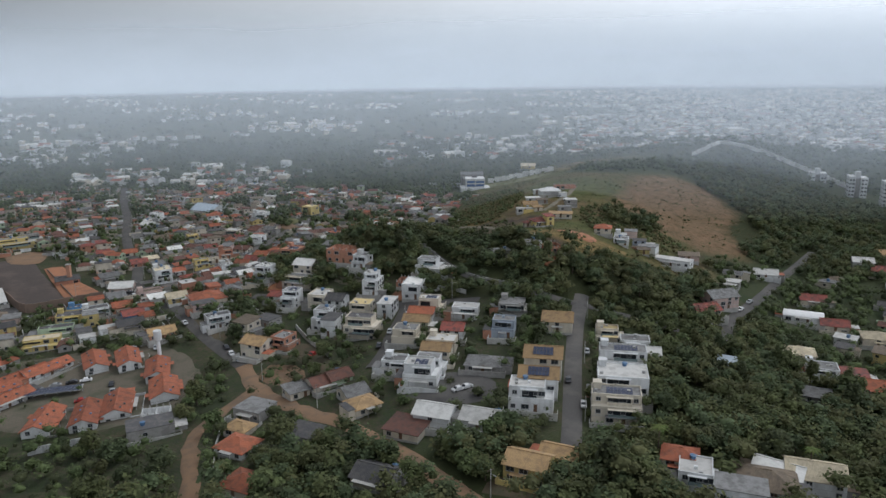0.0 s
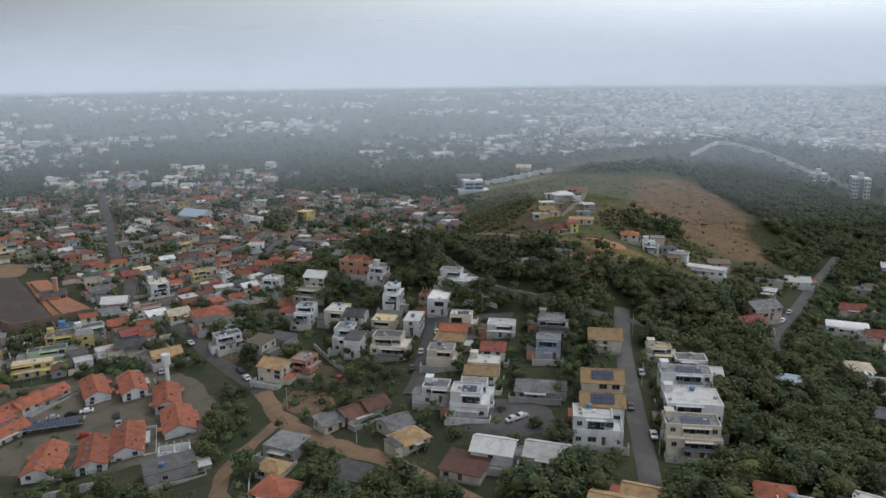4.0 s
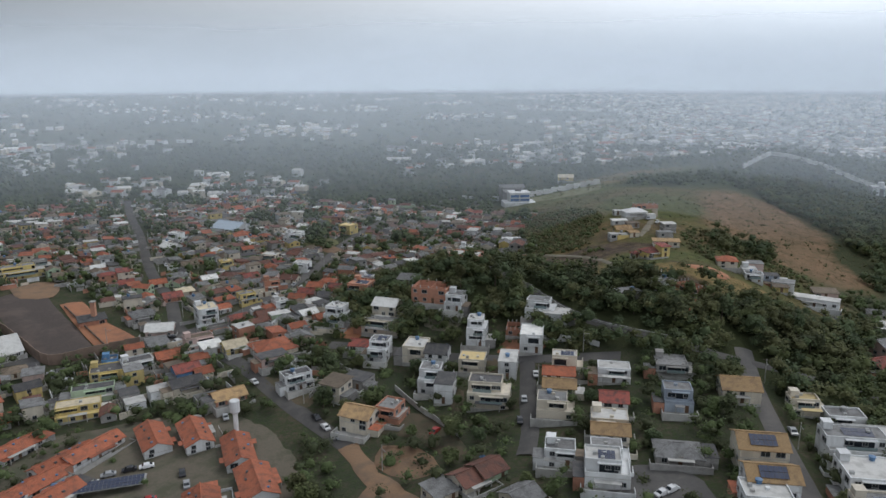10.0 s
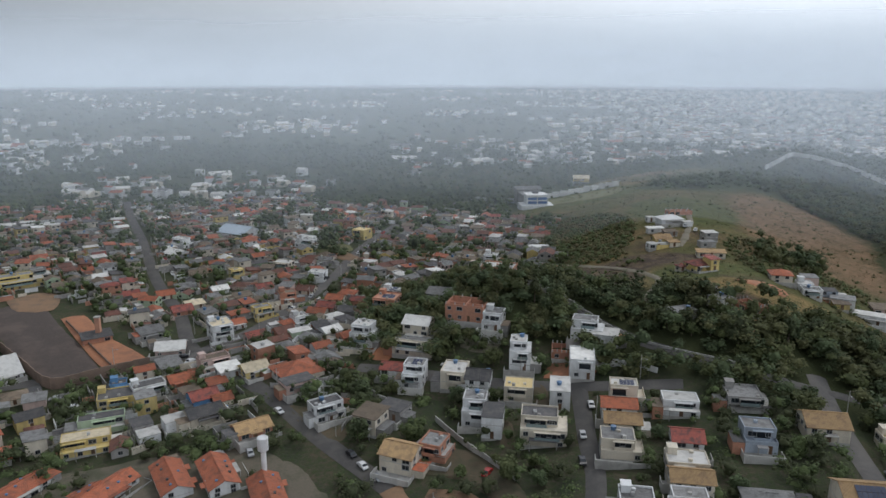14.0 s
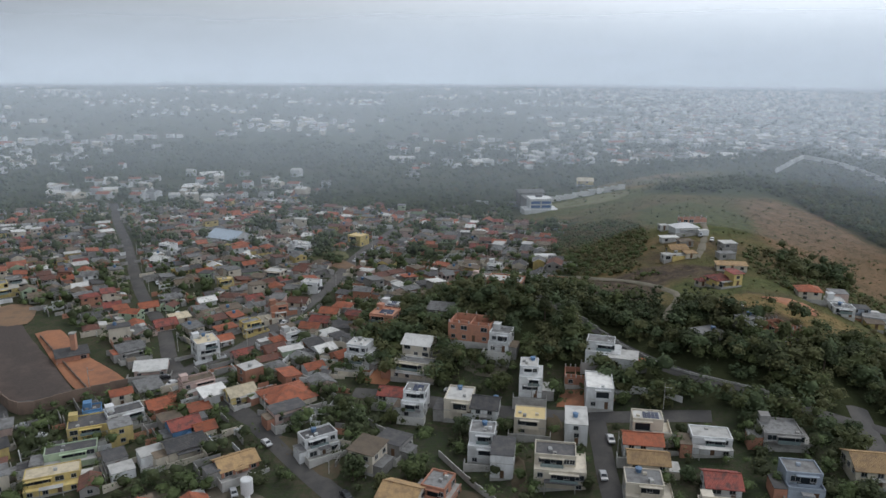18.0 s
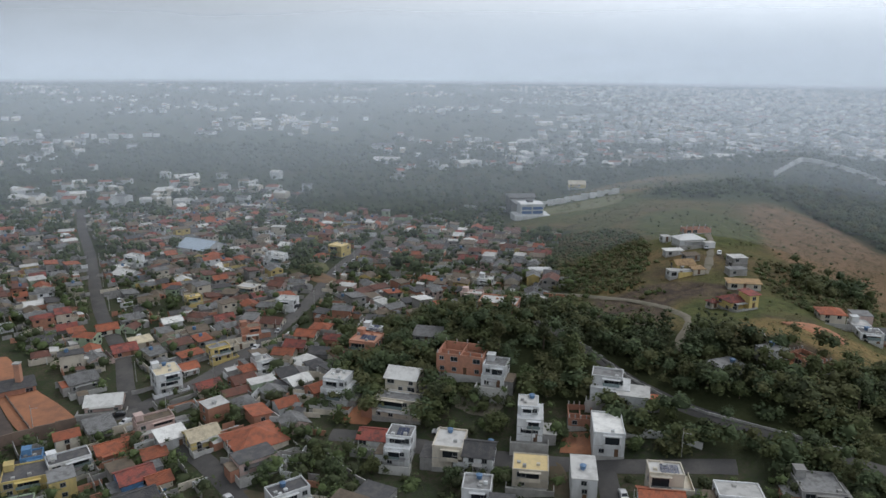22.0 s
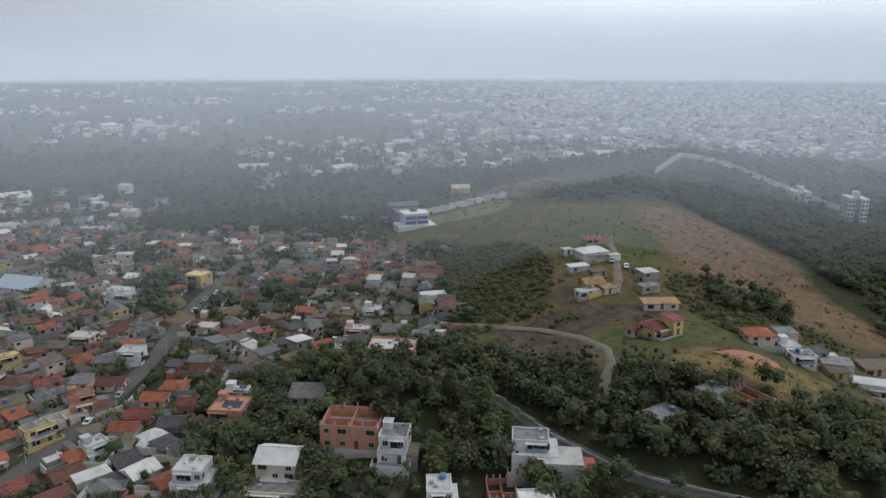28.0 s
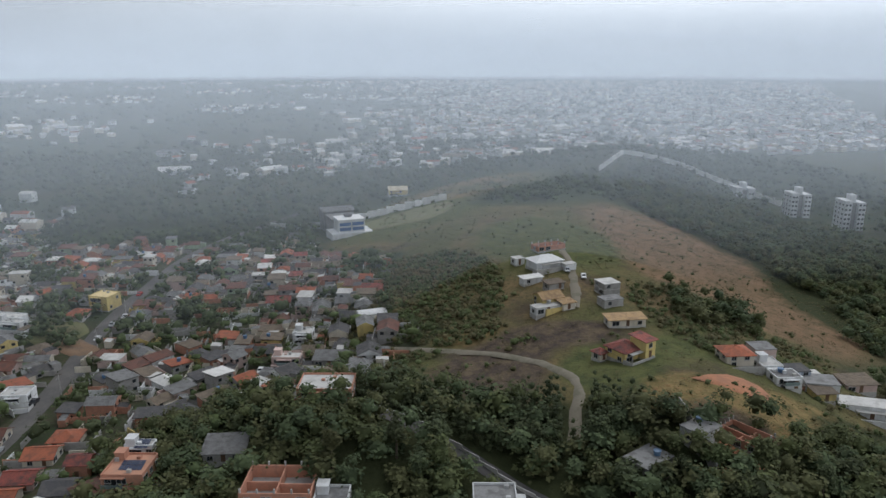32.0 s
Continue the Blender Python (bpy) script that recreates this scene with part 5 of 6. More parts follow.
def water_tower(x, y, high):
    root = tagged(place(new("water_tower"), x, y, gz(x, y)), "slim white concrete water tower with a wider drum", "water tower")
    bm = bmesh.new()
    tube(bm, 0, 0, -2, high - 4.2, 0.75, 0.7, 16)
    part("shaft", bm, WALLS["white"][0], root)
    bm = bmesh.new()
    tube(bm, 0, 0, high - 4.2, high - 3.6, 0.75, 1.45, 18)
    tube(bm, 0, 0, high - 3.6, high - 0.2, 1.45, 1.45, 18)
    tube(bm, 0, 0, high - 0.2, high, 1.52, 1.35, 18)
    part("drum", bm, WALLS["white"][0], root)
    TAKEN.append((x, y, 2))


water_tower(-105.5, 249.5, 13.2)


def brick_stack(x, y, high):
    root = tagged(place(new("chimney_stack"), x, y, gz(x, y)), "square orange brick chimney stack of the old works", "chimney")
    part("shaft", boxes((-0.9, 0.9, -0.9, 0.9, -1, high)), ROOFS["salmon"][0], root)
    part("cap", boxes((-1.1, 1.1, -1.1, 1.1, high, high + 0.4)), M_TRIM, root)


brick_stack(-190, 352, 9)


def solar_canopy(x, y, turn, n):
    root = tagged(place(new("solar_canopy"), x, y, gz(x, y), turn), "long carport roofed with dark blue solar panels", "carport")
    for k in range(n + 1):
        part("post", boxes((k * 4 - 0.1, k * 4 + 0.1, -0.1, 0.1, -1, 2.6)), M_FRAME, root)
    part("deck", boxes((0, n * 4, -2.7, 2.7, 2.6, 2.75)), M_FRAME, root)
    mesh = shared("solar", lambda: to_mesh(boxes((-0.48, 0.48, -0.8, 0.8, 0.0, 0.05)), "solar_panel", M_SOLAR))
    for i in range(int(n * 4 / 1.02)):
        for j in (-1, 0, 1):
            place(part("solar_panel", mesh, None, root), 0.55 + i * 1.02, j * 1.72, 2.79)
    c, s = math.cos(radians(turn)), math.sin(radians(turn))
    for k in range(n):
        TAKEN.append((x + c * 4 * k, y + s * 4 * k, 3))


solar_canopy(-149, 225, 15, 6)
solar_canopy(-172, 216, 20, 5)


# ---------------------------------------------------------------- cars
def car_parts(paint):
    body = bmesh.new()
    prof = [(-2.0, 0.35), (-2.02, 0.75), (-1.25, 0.92), (-0.65, 1.42), (0.75, 1.45), (1.55, 0.98), (2.0, 0.9), (2.05, 0.4)]
    rows = []
    for y, k in ((-0.84, 0.0), (-0.78, 0.0), (0.78, 0.0), (0.84, 0.0)):
        top = abs(y) < 0.8
        rows.append([body.verts.new((x, y * (0.86 if z > 1.1 else 1.0), z)) for x, z in prof])
    for a, b in zip(rows, rows[1:]):
        for i in range(len(prof)):
            j = (i + 1) % len(prof)
            body.faces.new((a[i], a[j], b[j], b[i]))
    body.faces.new(rows[0][::-1])
    body.faces.new(rows[-1])
    glass = bmesh.new()
    for s in (-1, 1):
        y = s * 0.735
        v = [glass.verts.new(c) for c in ((-1.0, y * 1.12, 0.98), (-0.6, y, 1.36), (0.7, y, 1.38), (1.35, y * 1.12, 1.0))]
        glass.faces.new(v)
    for x0, z0, x1, z1 in ((-1.27, 0.95, -0.72, 1.40), (1.53, 1.02, 0.82, 1.43)):
        s = -0.02 if x0 < 0 else 0.02
        v = [glass.verts.new(c) for c in ((x0 + s, -0.7, z0 + 0.02), (x0 + s, 0.7, z0 + 0.02), (x1 + s, 0.62, z1 + 0.02), (x1 + s, -0.62, z1 + 0.02))]
        glass.faces.new(v)
    return to_mesh(body, "body", paint), to_mesh(glass, "glazing", M_GLASS)


CAR_MESHES = {k: car_parts(m) for k, m in M_CAR.items()}


def car(x, y, turn, paint):
    root = place(new("car"), x, y, gz(x, y) + 0.32, turn)
    part("body", CAR_MESHES[paint][0], None, root)
    part("glazing", CAR_MESHES[paint][1], None, root)

    def wheel():
        bm = bmesh.new()
        tube(bm, 0, 0, -0.11, 0.11, 0.32, 0.32, 12)
        bm.transform(Matrix.Rotation(radians(90), 4, "X"))
        return to_mesh(bm, "wheel", M_TYRE)
    for wx in (-1.25, 1.3):
        for wy in (-0.76, 0.76):
            place(part("wheel", shared("wheel", wheel), None, root), wx, wy, 0.3)
    TAKEN.append((x, y, 2))
    return tagged(root, f"{paint} hatchback parked on the street", "car", "parked cars")


for cx, cy, ct, cp in ((39.5, 188, 80, "white"), (37.5, 202, 80, "black"), (47, 222, 80, "silver"), (-79.5, 251, 122, "white"), (-75.5, 245, 122, "silver"), (-83, 257, 122, "black"), (-14, 265, 85, "white"),
                       (4, 198, 30, "white"), (6.5, 199, 30, "white"), (-107, 281, 128, "white"), (-157, 377, 115, "white"), (-147, 326, 60, "white"), (-141, 313, 130, "silver"), (-151, 331, 20, "black"),
                       (-54, 300, -20, "white"), (-177, 297, 15, "white"), (-185, 303, 15, "silver"), (-41, 411, 70, "white"), (-94, 468, 75, "white"), (-90, 482, 75, "silver"), (-86, 490, 75, "white"),
                       (-82, 519, 75, "red"), (-114, 399, 75, "white"), (-111, 392, 75, "silver"), (70, 403, 65, "white"), (68, 411, 65, "silver"), (-164, 391, 115, "white"), (-171, 404, 115, "silver"),
                       (-186, 433, 113, "white"), (-199, 462, 113, "red"), (-20, 250, 85, "silver"), (-23, 238, 85, "black"), (-117, 376, 76, "white"), (-107, 420, 76, "black"), (-138, 236, 20, "silver"), (-133, 238, 20, "black"), (-128.5, 239, 20, "white"), (-117, 234, 110, "black"), (-114, 228, 110, "silver"), (-122, 222, 20, "red"), (-110, 221, 110, "black"), (-141, 232, 20, "white"), (-112, 262, 112, "silver"), (123, 283, 47, "white"), (131, 293, 47, "silver"), (-47, 240, 60, "red")):
    car(cx, cy, ct, cp)


# ---------------------------------------------------------------- street poles
def pole(x, y, turn):
    def shaft():
        bm = bmesh.new()
        tube(bm, 0, 0, -1, 7.6, 0.13, 0.08, 8)
        return to_mesh(bm, "shaft", M_TRIM)
    root = place(new("utility_pole"), x, y, gz(x, y), turn)
    part("shaft", shared("pole_shaft", shaft), None, root)
    place(part("crossarm", shared("pole_arm", lambda: to_mesh(boxes((-1.0, 1.0, -0.06, 0.06, -0.06, 0.06)), "crossarm", M_BARK)), None, root), 0, 0, 7.3)
    place(part("lamp_arm", shared("pole_lamp", lambda: to_mesh(boxes((-0.04, 0.04, -1.6, 0.0, -0.04, 0.04), (-0.1, 0.1, -1.9, -1.5, -0.05, 0.05)), "lamp_arm", M_TANKGREY)), None, root), 0, 0, 6.5)
    TAKEN.append((x, y, 0.5))
    return tagged(root, "grey concrete utility pole with crossarm and lamp", "utility pole", "street poles")


for line, width in [r for r in ROADS if r[1] >= 5]:
    run = 12.0
    for (ax, ay), (bx, by) in zip(line, line[1:]):
        d = math.hypot(bx - ax, by - ay)
        run += d
        if run > 34:
            run = 0.0
            nx, ny = -(by - ay) / d, (bx - ax) / d
            px, py = ax + nx * (width / 2 + 0.7), ay + ny * (width / 2 + 0.7)
            if free(px, py, 0.2) and ay < 520:
                pole(px, py, math.degrees(math.atan2(by - ay, bx - ax)) + 90)


# ---------------------------------------------------------------- dense town, house by house
YARD_LINE = ((-256, 378), (-226, 338), (-190, 306), (-158, 326), (-170, 346), (-203, 382), (-240, 408))


def in_yard(x, y):
    """Whether a point lies inside the works yard."""
    inside = False
    for (ax, ay), (bx, by) in zip(YARD_LINE, YARD_LINE[1:] + YARD_LINE[:1]):
        if (ay > y) != (by > y) and x < ax + (y - ay) * (bx - ax) / (by - ay):
            inside = not inside
    return inside


def mass_house(v, f, x, y, turn, w, d, h, floors, kind, wall, cover, rng):
    """One plain house into a joined mass: walls, roof and window recesses; faces carry their material's slot."""
    c, s, z, a, b = math.cos(radians(turn)), math.sin(radians(turn)), gz(x, y), w / 2, d / 2
    rise = {"gable": 0.22 * d, "hip": 0.2 * d, "shed": 0.1 * d}.get(kind, 0.0)
    e = h - rise

    def put(pts):
        k = len(v)
        v.extend((x + px * c - py * s, y + px * s + py * c, z + pz) for px, py, pz in pts)
        return k
    k = put(((-a, -b, -3), (a, -b, -3), (a, b, -3), (-a, b, -3), (-a, -b, e), (a, -b, e), (a, b, e), (-a, b, e)))
    f += [((k, k + 1, k + 5, k + 4), wall), ((k + 1, k + 2, k + 6, k + 5), wall), ((k + 2, k + 3, k + 7, k + 6), wall), ((k + 3, k, k + 4, k + 7), wall)]
    o = 0.45
    if kind in ("gable", "hip"):
        q = 0 if kind == "gable" else min(b, a - 0.3)
        k = put(((-a - o, -b - o, e - 0.1), (a + o, -b - o, e - 0.1), (a + o, b + o, e - 0.1), (-a - o, b + o, e - 0.1), (-a - o + q, 0, e + rise + 0.1), (a + o - q, 0, e + rise + 0.1)))
        f += [((k, k + 1, k + 5, k + 4), cover), ((k + 2, k + 3, k + 4, k + 5), cover), ((k + 1, k + 2, k + 5), cover if q else wall), ((k + 3, k, k + 4), cover if q else wall)]
    else:
        k = put(((-a - o, -b - o, e), (a + o, -b - o, e), (a + o, b + o, e + rise), (-a - o, b + o, e + rise), (-a - o, -b - o, e + 0.2), (a + o, -b - o, e + 0.2), (a + o, b + o, e + rise + 0.2), (-a - o, b + o, e + rise + 0.2)))
        f += [((k + 4, k + 5, k + 6, k + 7), cover), ((k, k + 1, k + 5, k + 4), cover), ((k + 1, k + 2, k + 6, k + 5), cover), ((k + 3, k, k + 4, k + 7), cover), ((k + 2, k + 3, k + 7, k + 6), cover), ((k + 3, k + 2, k + 1, k), cover)]
        if rng.random() < 0.16:
            ux, uy = rng.uniform(-0.5, 0.5) * a, rng.uniform(-0.3, 0.5) * b
            pts = [(ux + 0.7 * math.cos(i * 1.0472), uy + 0.7 * math.sin(i * 1.0472), e + rise * 0.5 + zz) for zz in (0.2, 1.3) for i in range(6)]
            k = put(pts)
            f += [((k + i, k + (i + 1) % 6, k + 6 + (i + 1) % 6, k + 6 + i), 1) for i in range(6)] + [(tuple(k + 6 + i for i in range(6)), 1)]
    if rng.random() < 0.65:
        # lean-to against one side
        sx, lw, ld, lz = rng.choice((-1, 1)), rng.uniform(2.0, 3.2), rng.uniform(0.45, 0.9) * b, rng.uniform(2.2, 2.8)
        x0, x1, yc = sx * a, sx * (a + lw), rng.uniform(-0.4, 0.4) * b
        k = put(((x0, yc - ld, -3), (x1, yc - ld, -3), (x1, yc + ld, -3), (x0, yc + ld, -3), (x0, yc - ld, lz + 0.4), (x1 + 0.3 * sx, yc - ld, lz), (x1 + 0.3 * sx, yc + ld, lz), (x0, yc + ld, lz + 0.4)))
        other = 2 + len(WALL_KEYS) + ROOF_KEYS.index(rng.choice(("grey", "dark", "brown", "dark", "pale")))
        f += [((k, k + 1, k + 5, k + 4), wall), ((k + 1, k + 2, k + 6, k + 5), wall), ((k + 2, k + 3, k + 7, k + 6), wall), ((k + 4, k + 5, k + 6, k + 7), other)]
    if rng.random() < 0.6:
        # low wall round the yard
        t, sy, g = 0.12, rng.choice((-1, 1)), rng.uniform(1.5, 2.6)
        for x0, x1, y0, y1 in ((-a - 1.2, a + 1.2, sy * (b + g) - t, sy * (b + g) + t), (-a - 1.2 - t, -a - 1.2 + t, min(sy * b, sy * (b + g)), max(sy * b, sy * (b + g)))):
            k = put(((x0, y0, -2), (x1, y0, -2), (x1, y1, -2), (x0, y1, -2), (x0, y0, 1.8), (x1, y0, 1.8), (x1, y1, 1.8), (x0, y1, 1.8)))
            f += [((k, k + 1, k + 5, k + 4), wall), ((k + 1, k + 2, k + 6, k + 5), wall), ((k + 2, k + 3, k + 7, k + 6), wall), ((k + 3, k, k + 4, k + 7), wall), ((k + 4, k + 5, k + 6, k + 7), wall)]
    for fl in range(floors):
        zc = e * (fl + 0.55) / floors
        for side in range(3):
            for u in (-0.27, 0.27):
                if rng.random() < 0.3:
                    continue
                if side == 0:
                    m = [(u * w + dx, -b - dy, zc + dz) for dy in (0.0, 0.05) for dx, dz in ((-0.6, -0.5), (0.6, -0.5), (0.6, 0.5), (-0.6, 0.5))]
                else:
                    sx = 1 if side == 1 else -1
                    m = [(sx * (a + dy), u * d + dx * sx, zc + dz) for dy in (0.0, 0.05) for dx, dz in ((-0.6, -0.5), (0.6, -0.5), (0.6, 0.5), (-0.6, 0.5))]
                k = put(m)
                f += [((k + 4, k + 5, k + 6, k + 7), 0), ((k, k + 1, k + 5, k + 4), 0), ((k + 3, k + 7, k + 6, k + 2), 0)]


WALL_KEYS, ROOF_KEYS = list(WALLS), list(ROOFS)
MASS_MATERIALS = [M_GLASS, M_TANK] + [WALLS[k][0] for k in WALL_KEYS] + [ROOFS[k][0] for k in ROOF_KEYS]


def link_mass(name, v, f, label, category):
    uvs = [(v[i][0], v[i][1]) for q, _ in f for i in q]
    me = mesh_of(name, v, [q for q, _ in f], MASS_MATERIALS, [m for _, m in f], uvs)
    return tagged(new(name, me), label, category, kind="stuff")


def grove(x, y):
    """Pockets of the town left to trees."""
    return math.sin(x * 0.047 + 1.3 * math.sin(y * 0.031)) * math.sin(y * 0.052 + 1.1 * math.sin(x * 0.028)) > 0.24


def fill_town():
    rng = random.Random(11)
    n, m = 0, 0
    walls = ["white", "cream", "concrete", "pink", "cream", "yellow", "concrete", "brick", "cream", "green", "concrete", "brick"]
    covers = ["grey", "grey", "dark", "orange", "red", "palesheet", "grey", "maroon", "brown", "orange", "dark", "brown", "maroon", "dark", "brown", "maroon"]
    v, f = [], []
    for cx, cy, turn, nx, ny, px, py in ((-190, 430, 33, 26, 33, 9.4, 9.0), (-45, 480, -15, 25, 30, 8.5, 8.4), (-165, 270, 25, 16, 11, 11, 10.5), (-100, 580, -20, 24, 20, 10.5, 10.5),
                                        (165, 265, -35, 13, 17, 13, 12), (-95, 340, 33, 11, 13, 10.5, 10), (-290, 480, 20, 14, 26, 11, 11), (130, 330, -35, 6, 9, 13, 12)):
        c, s = math.cos(radians(turn)), math.sin(radians(turn))
        for i in range(nx):
            for j in range(ny):
                u, w_ = (i - nx / 2) * px + rng.uniform(-1.6, 1.6), (j - ny / 2) * py + rng.uniform(-1.6, 1.6)
                x, y = cx + u * c - w_ * s, cy + u * s + w_ * c
                w, d = rng.uniform(5.0, 8.4), rng.uniform(4.6, 6.8)
                if rng.random() < 0.16 or (grove(x, y) and rng.random() < 0.85) or dry_at(x, y) > 0.3 or wood_at(x, y) > 0.35:
                    continue
                if not free(x, y, 0.27 * (w + d)) or road_distance(x, y) < 0.5 * max(w, d) + 1.8 or in_yard(x, y) or (x > -80 and y < 330 and x < 95) or y < 205 or (-182 < x < -86 and y < 264) or field_at(x, y):
                    continue
                if x > 95 and rng.random() < 0.35:
                    continue
                fl = rng.choice((1, 1, 1, 1, 2))
                kind = rng.choice(("gable", "gable", "gable", "shed", "shed", "flat", "hip"))
                cov = rng.choice(covers if kind != "flat" else ["grey", "pale", "dark", "brown", "pale"])
                wall = rng.choice(walls)
                t = turn + rng.choice((0, 90)) + rng.uniform(-6, 6)
                h = 2.5 * fl + rng.uniform(0.3, 0.8)
                if math.hypot(x + 60, y - 150) < 225 and n < 125:
                    house(x, y, t, w, d, h, fl, kind, wall, cov, "", rich=False, seed=n)
                    n += 1
                else:
                    mass_house(v, f, x, y, t, w, d, h, fl, kind, 2 + WALL_KEYS.index(wall), 2 + len(WALL_KEYS) + ROOF_KEYS.index(cov), rng)
                    TAKEN.append((x, y, 0.28 * (w + d)))
                    m += 1
    sheds, walls_v, walls_f, shed_f = [], [], [], []

    def block(vs, fs, x, y, t, w, d, h, slot, top, drop=0.0):
        c, s_, z, k = math.cos(radians(t)), math.sin(radians(t)), gz(x, y), len(vs)
        vs.extend((x + px * c - py * s_, y + px * s_ + py * c, z + pz) for px, py, pz in ((-w, -d, -2), (w, -d, -2), (w, d, -2), (-w, d, -2), (-w, -d, h - drop), (w, -d, h - drop), (w, d, h), (-w, d, h)))
        fs += [((k, k + 1, k + 5, k + 4), slot), ((k + 1, k + 2, k + 6, k + 5), slot), ((k + 2, k + 3, k + 7, k + 6), slot), ((k + 3, k, k + 4, k + 7), slot), ((k + 4, k + 5, k + 6, k + 7), top)]
    wall_slots = [2 + WALL_KEYS.index(k) for k in ("white", "concrete", "concrete", "brick", "cream", "concrete")]
    roof_slots = [2 + len(WALL_KEYS) + ROOF_KEYS.index(k) for k in ("grey", "dark", "brown", "maroon", "grey", "pale", "dark")]
    for _ in range(9500):
        x, y = rng.uniform(-330, 60), rng.uniform(215, 640)
        if (x > -85 and y < 335) or (-185 < x < -84 and y < 268) or in_yard(x, y) or field_at(x, y) or dry_at(x, y) > 0.3 or wood_at(x, y) > 0.3:
            continue
        t = (33 if x < -110 else -15) + rng.choice((0, 90)) + rng.uniform(-2, 2)
        near_road = road_distance(x, y)
        if near_road < 1.6:
            continue
        if rng.random() < 0.42:
            if free(x, y, 1.3) and near_road > 2.8 and not grove(x, y):
                block(sheds, shed_f, x, y, t, rng.uniform(1.2, 2.6), rng.uniform(1.1, 2.0), rng.uniform(2.1, 2.9), rng.choice(wall_slots), rng.choice(roof_slots), 0.3)
                TAKEN.append((x, y, 1.1))
        elif free(x, y, 0.3):
            slot = rng.choice(wall_slots)
            block(walls_v, walls_f, x, y, t, rng.uniform(1.5, 4.2), 0.09, rng.uniform(1.5, 2.3), slot, slot)
            TAKEN.append((x, y, 1.0))
    link_mass("outbuildings", sheds, shed_f, "small sheds and lean-tos in the town yards", "sheds")
    link_mass("yard_walls", walls_v, walls_f, "plain masonry walls between the town yards", "walls")
    link_mass("town_houses", v, f, "dense low town houses with tile and sheet roofs", "houses")
    return n, m


def field_at(x, y):
    return math.hypot(x + 111, y - 486) < 17 or (30 < x < 95 and 560 < y < 622) or math.hypot(x - 27, y - 600) < 24


def wood_at(x, y):
    return float(wood_zone(np.array(x), np.array(y)))


def dry_at(x, y):
    return float(dry_zone(np.array(x), np.array(y)))


print("town houses", fill_town())


# ---------------------------------------------------------------- trees
def leaf_cloud(rng, centres, per, leaf):
    """Loose leaf clumps: small tilted quads gathered round centres (x, y, z, radius)."""
    verts, faces = [], []
    for cx, cy, cz, r in centres:
        for _ in range(per):
            d = Vector((rng.gauss(0, 1), rng.gauss(0, 1), rng.gauss(0, 0.8))).normalized()
            p = Vector((cx, cy, cz)) + d * r * rng.uniform(0.72, 1.2)
            n = (0.5 * d + Vector((rng.uniform(-0.6, 0.6), rng.uniform(-0.6, 0.6), rng.uniform(0.4, 1.2)))).normalized()
            t = n.orthogonal().normalized()
            t.rotate(Matrix.Rotation(rng.uniform(0, 6.28), 3, n))
            s = n.cross(t)
            a, b = leaf * rng.uniform(0.6, 1.3), leaf * rng.uniform(0.5, 1.0)
            k = len(verts)
            verts += [p - t * a - s * b * 0.3, p - s * b, p + t * a, p + s * b + n * leaf * 0.25]
            faces.append((k, k + 1, k + 2, k + 3))
    return verts, faces


def ball(level):
    bm = bmesh.new()
    bmesh.ops.create_icosphere(bm, subdivisions=level, radius=1.0)
    v = np.array([x.co[:] for x in bm.verts])
    f = np.array([[x.index for x in q.verts] for q in bm.faces])
    bm.free()
    return v, f


SMALL_BALL, COARSE_BALL = ball(2), ball(1)


def add_cores(verts, faces, centres, rng):
    """Lumpy inner masses that close the crown behind its leaves."""
    for cx, cy, cz, r in centres:
        k = len(verts)
        bumps = np.array([rng.uniform(0.5, 1.12) for _ in range(len(COARSE_BALL[0]))])[:, None]
        p = COARSE_BALL[0] * bumps * r * 0.76 + np.array([cx, cy, cz])
        verts += [tuple(q) for q in p.tolist()]
        faces += [tuple(int(i) + k for i in q) for q in COARSE_BALL[1]]


def crown_centres(rng, h, r, k):
    out = [(0, 0, h * 0.66, r * 0.62)]
    for i in range(k):
        t = rng.uniform(0, 6.28)
        e = rng.uniform(0.35, 0.95)
        out.append((math.cos(t) * r * e * 0.75, math.sin(t) * r * e * 0.75, h * rng.uniform(0.45, 0.86) - 0.1 * h * e, r * rng.uniform(0.28, 0.48)))
    return out


def trunk_mesh(rng, h, r):
    bm = bmesh.new()
    tube(bm, 0, 0, -1.0, h * 0.5, 0.028 * h, 0.018 * h, 7)
    for i in range(4):
        t = i * 1.57 + rng.uniform(-0.4, 0.4)
        b = bmesh.new()
        tube(b, 0, 0, 0, r * 0.8, 0.014 * h, 0.006 * h, 5)
        b.transform(pose(0, 0, h * rng.uniform(0.35, 0.48), 0, rng.uniform(30, 55), math.degrees(t)))
        tmp = bpy.data.meshes.new("limb")
        b.to_mesh(tmp)
        b.free()
        bm.from_mesh(tmp)
        bpy.data.meshes.remove(tmp)
    return to_mesh(bm, "trunk", M_BARK)


TREES = []
for i in range(9):
    rng_t = random.Random(40 + i)
    h, r = ((7, 3.2), (9, 4.2), (6, 3.6), (11, 4.6), (5, 2.4), (8, 3.0), (12, 2.6), (6.5, 4.2), (4, 2.2))[i]
    spots = crown_centres(rng_t, h, r, 12)
    v, f = leaf_cloud(rng_t, spots, 60, 0.42)
    add_cores(v, f, spots, rng_t)
    TREES.append((trunk_mesh(rng_t, h, r), [mesh_of("crown", v, f, [m]) for m in M_LEAF], h, r))


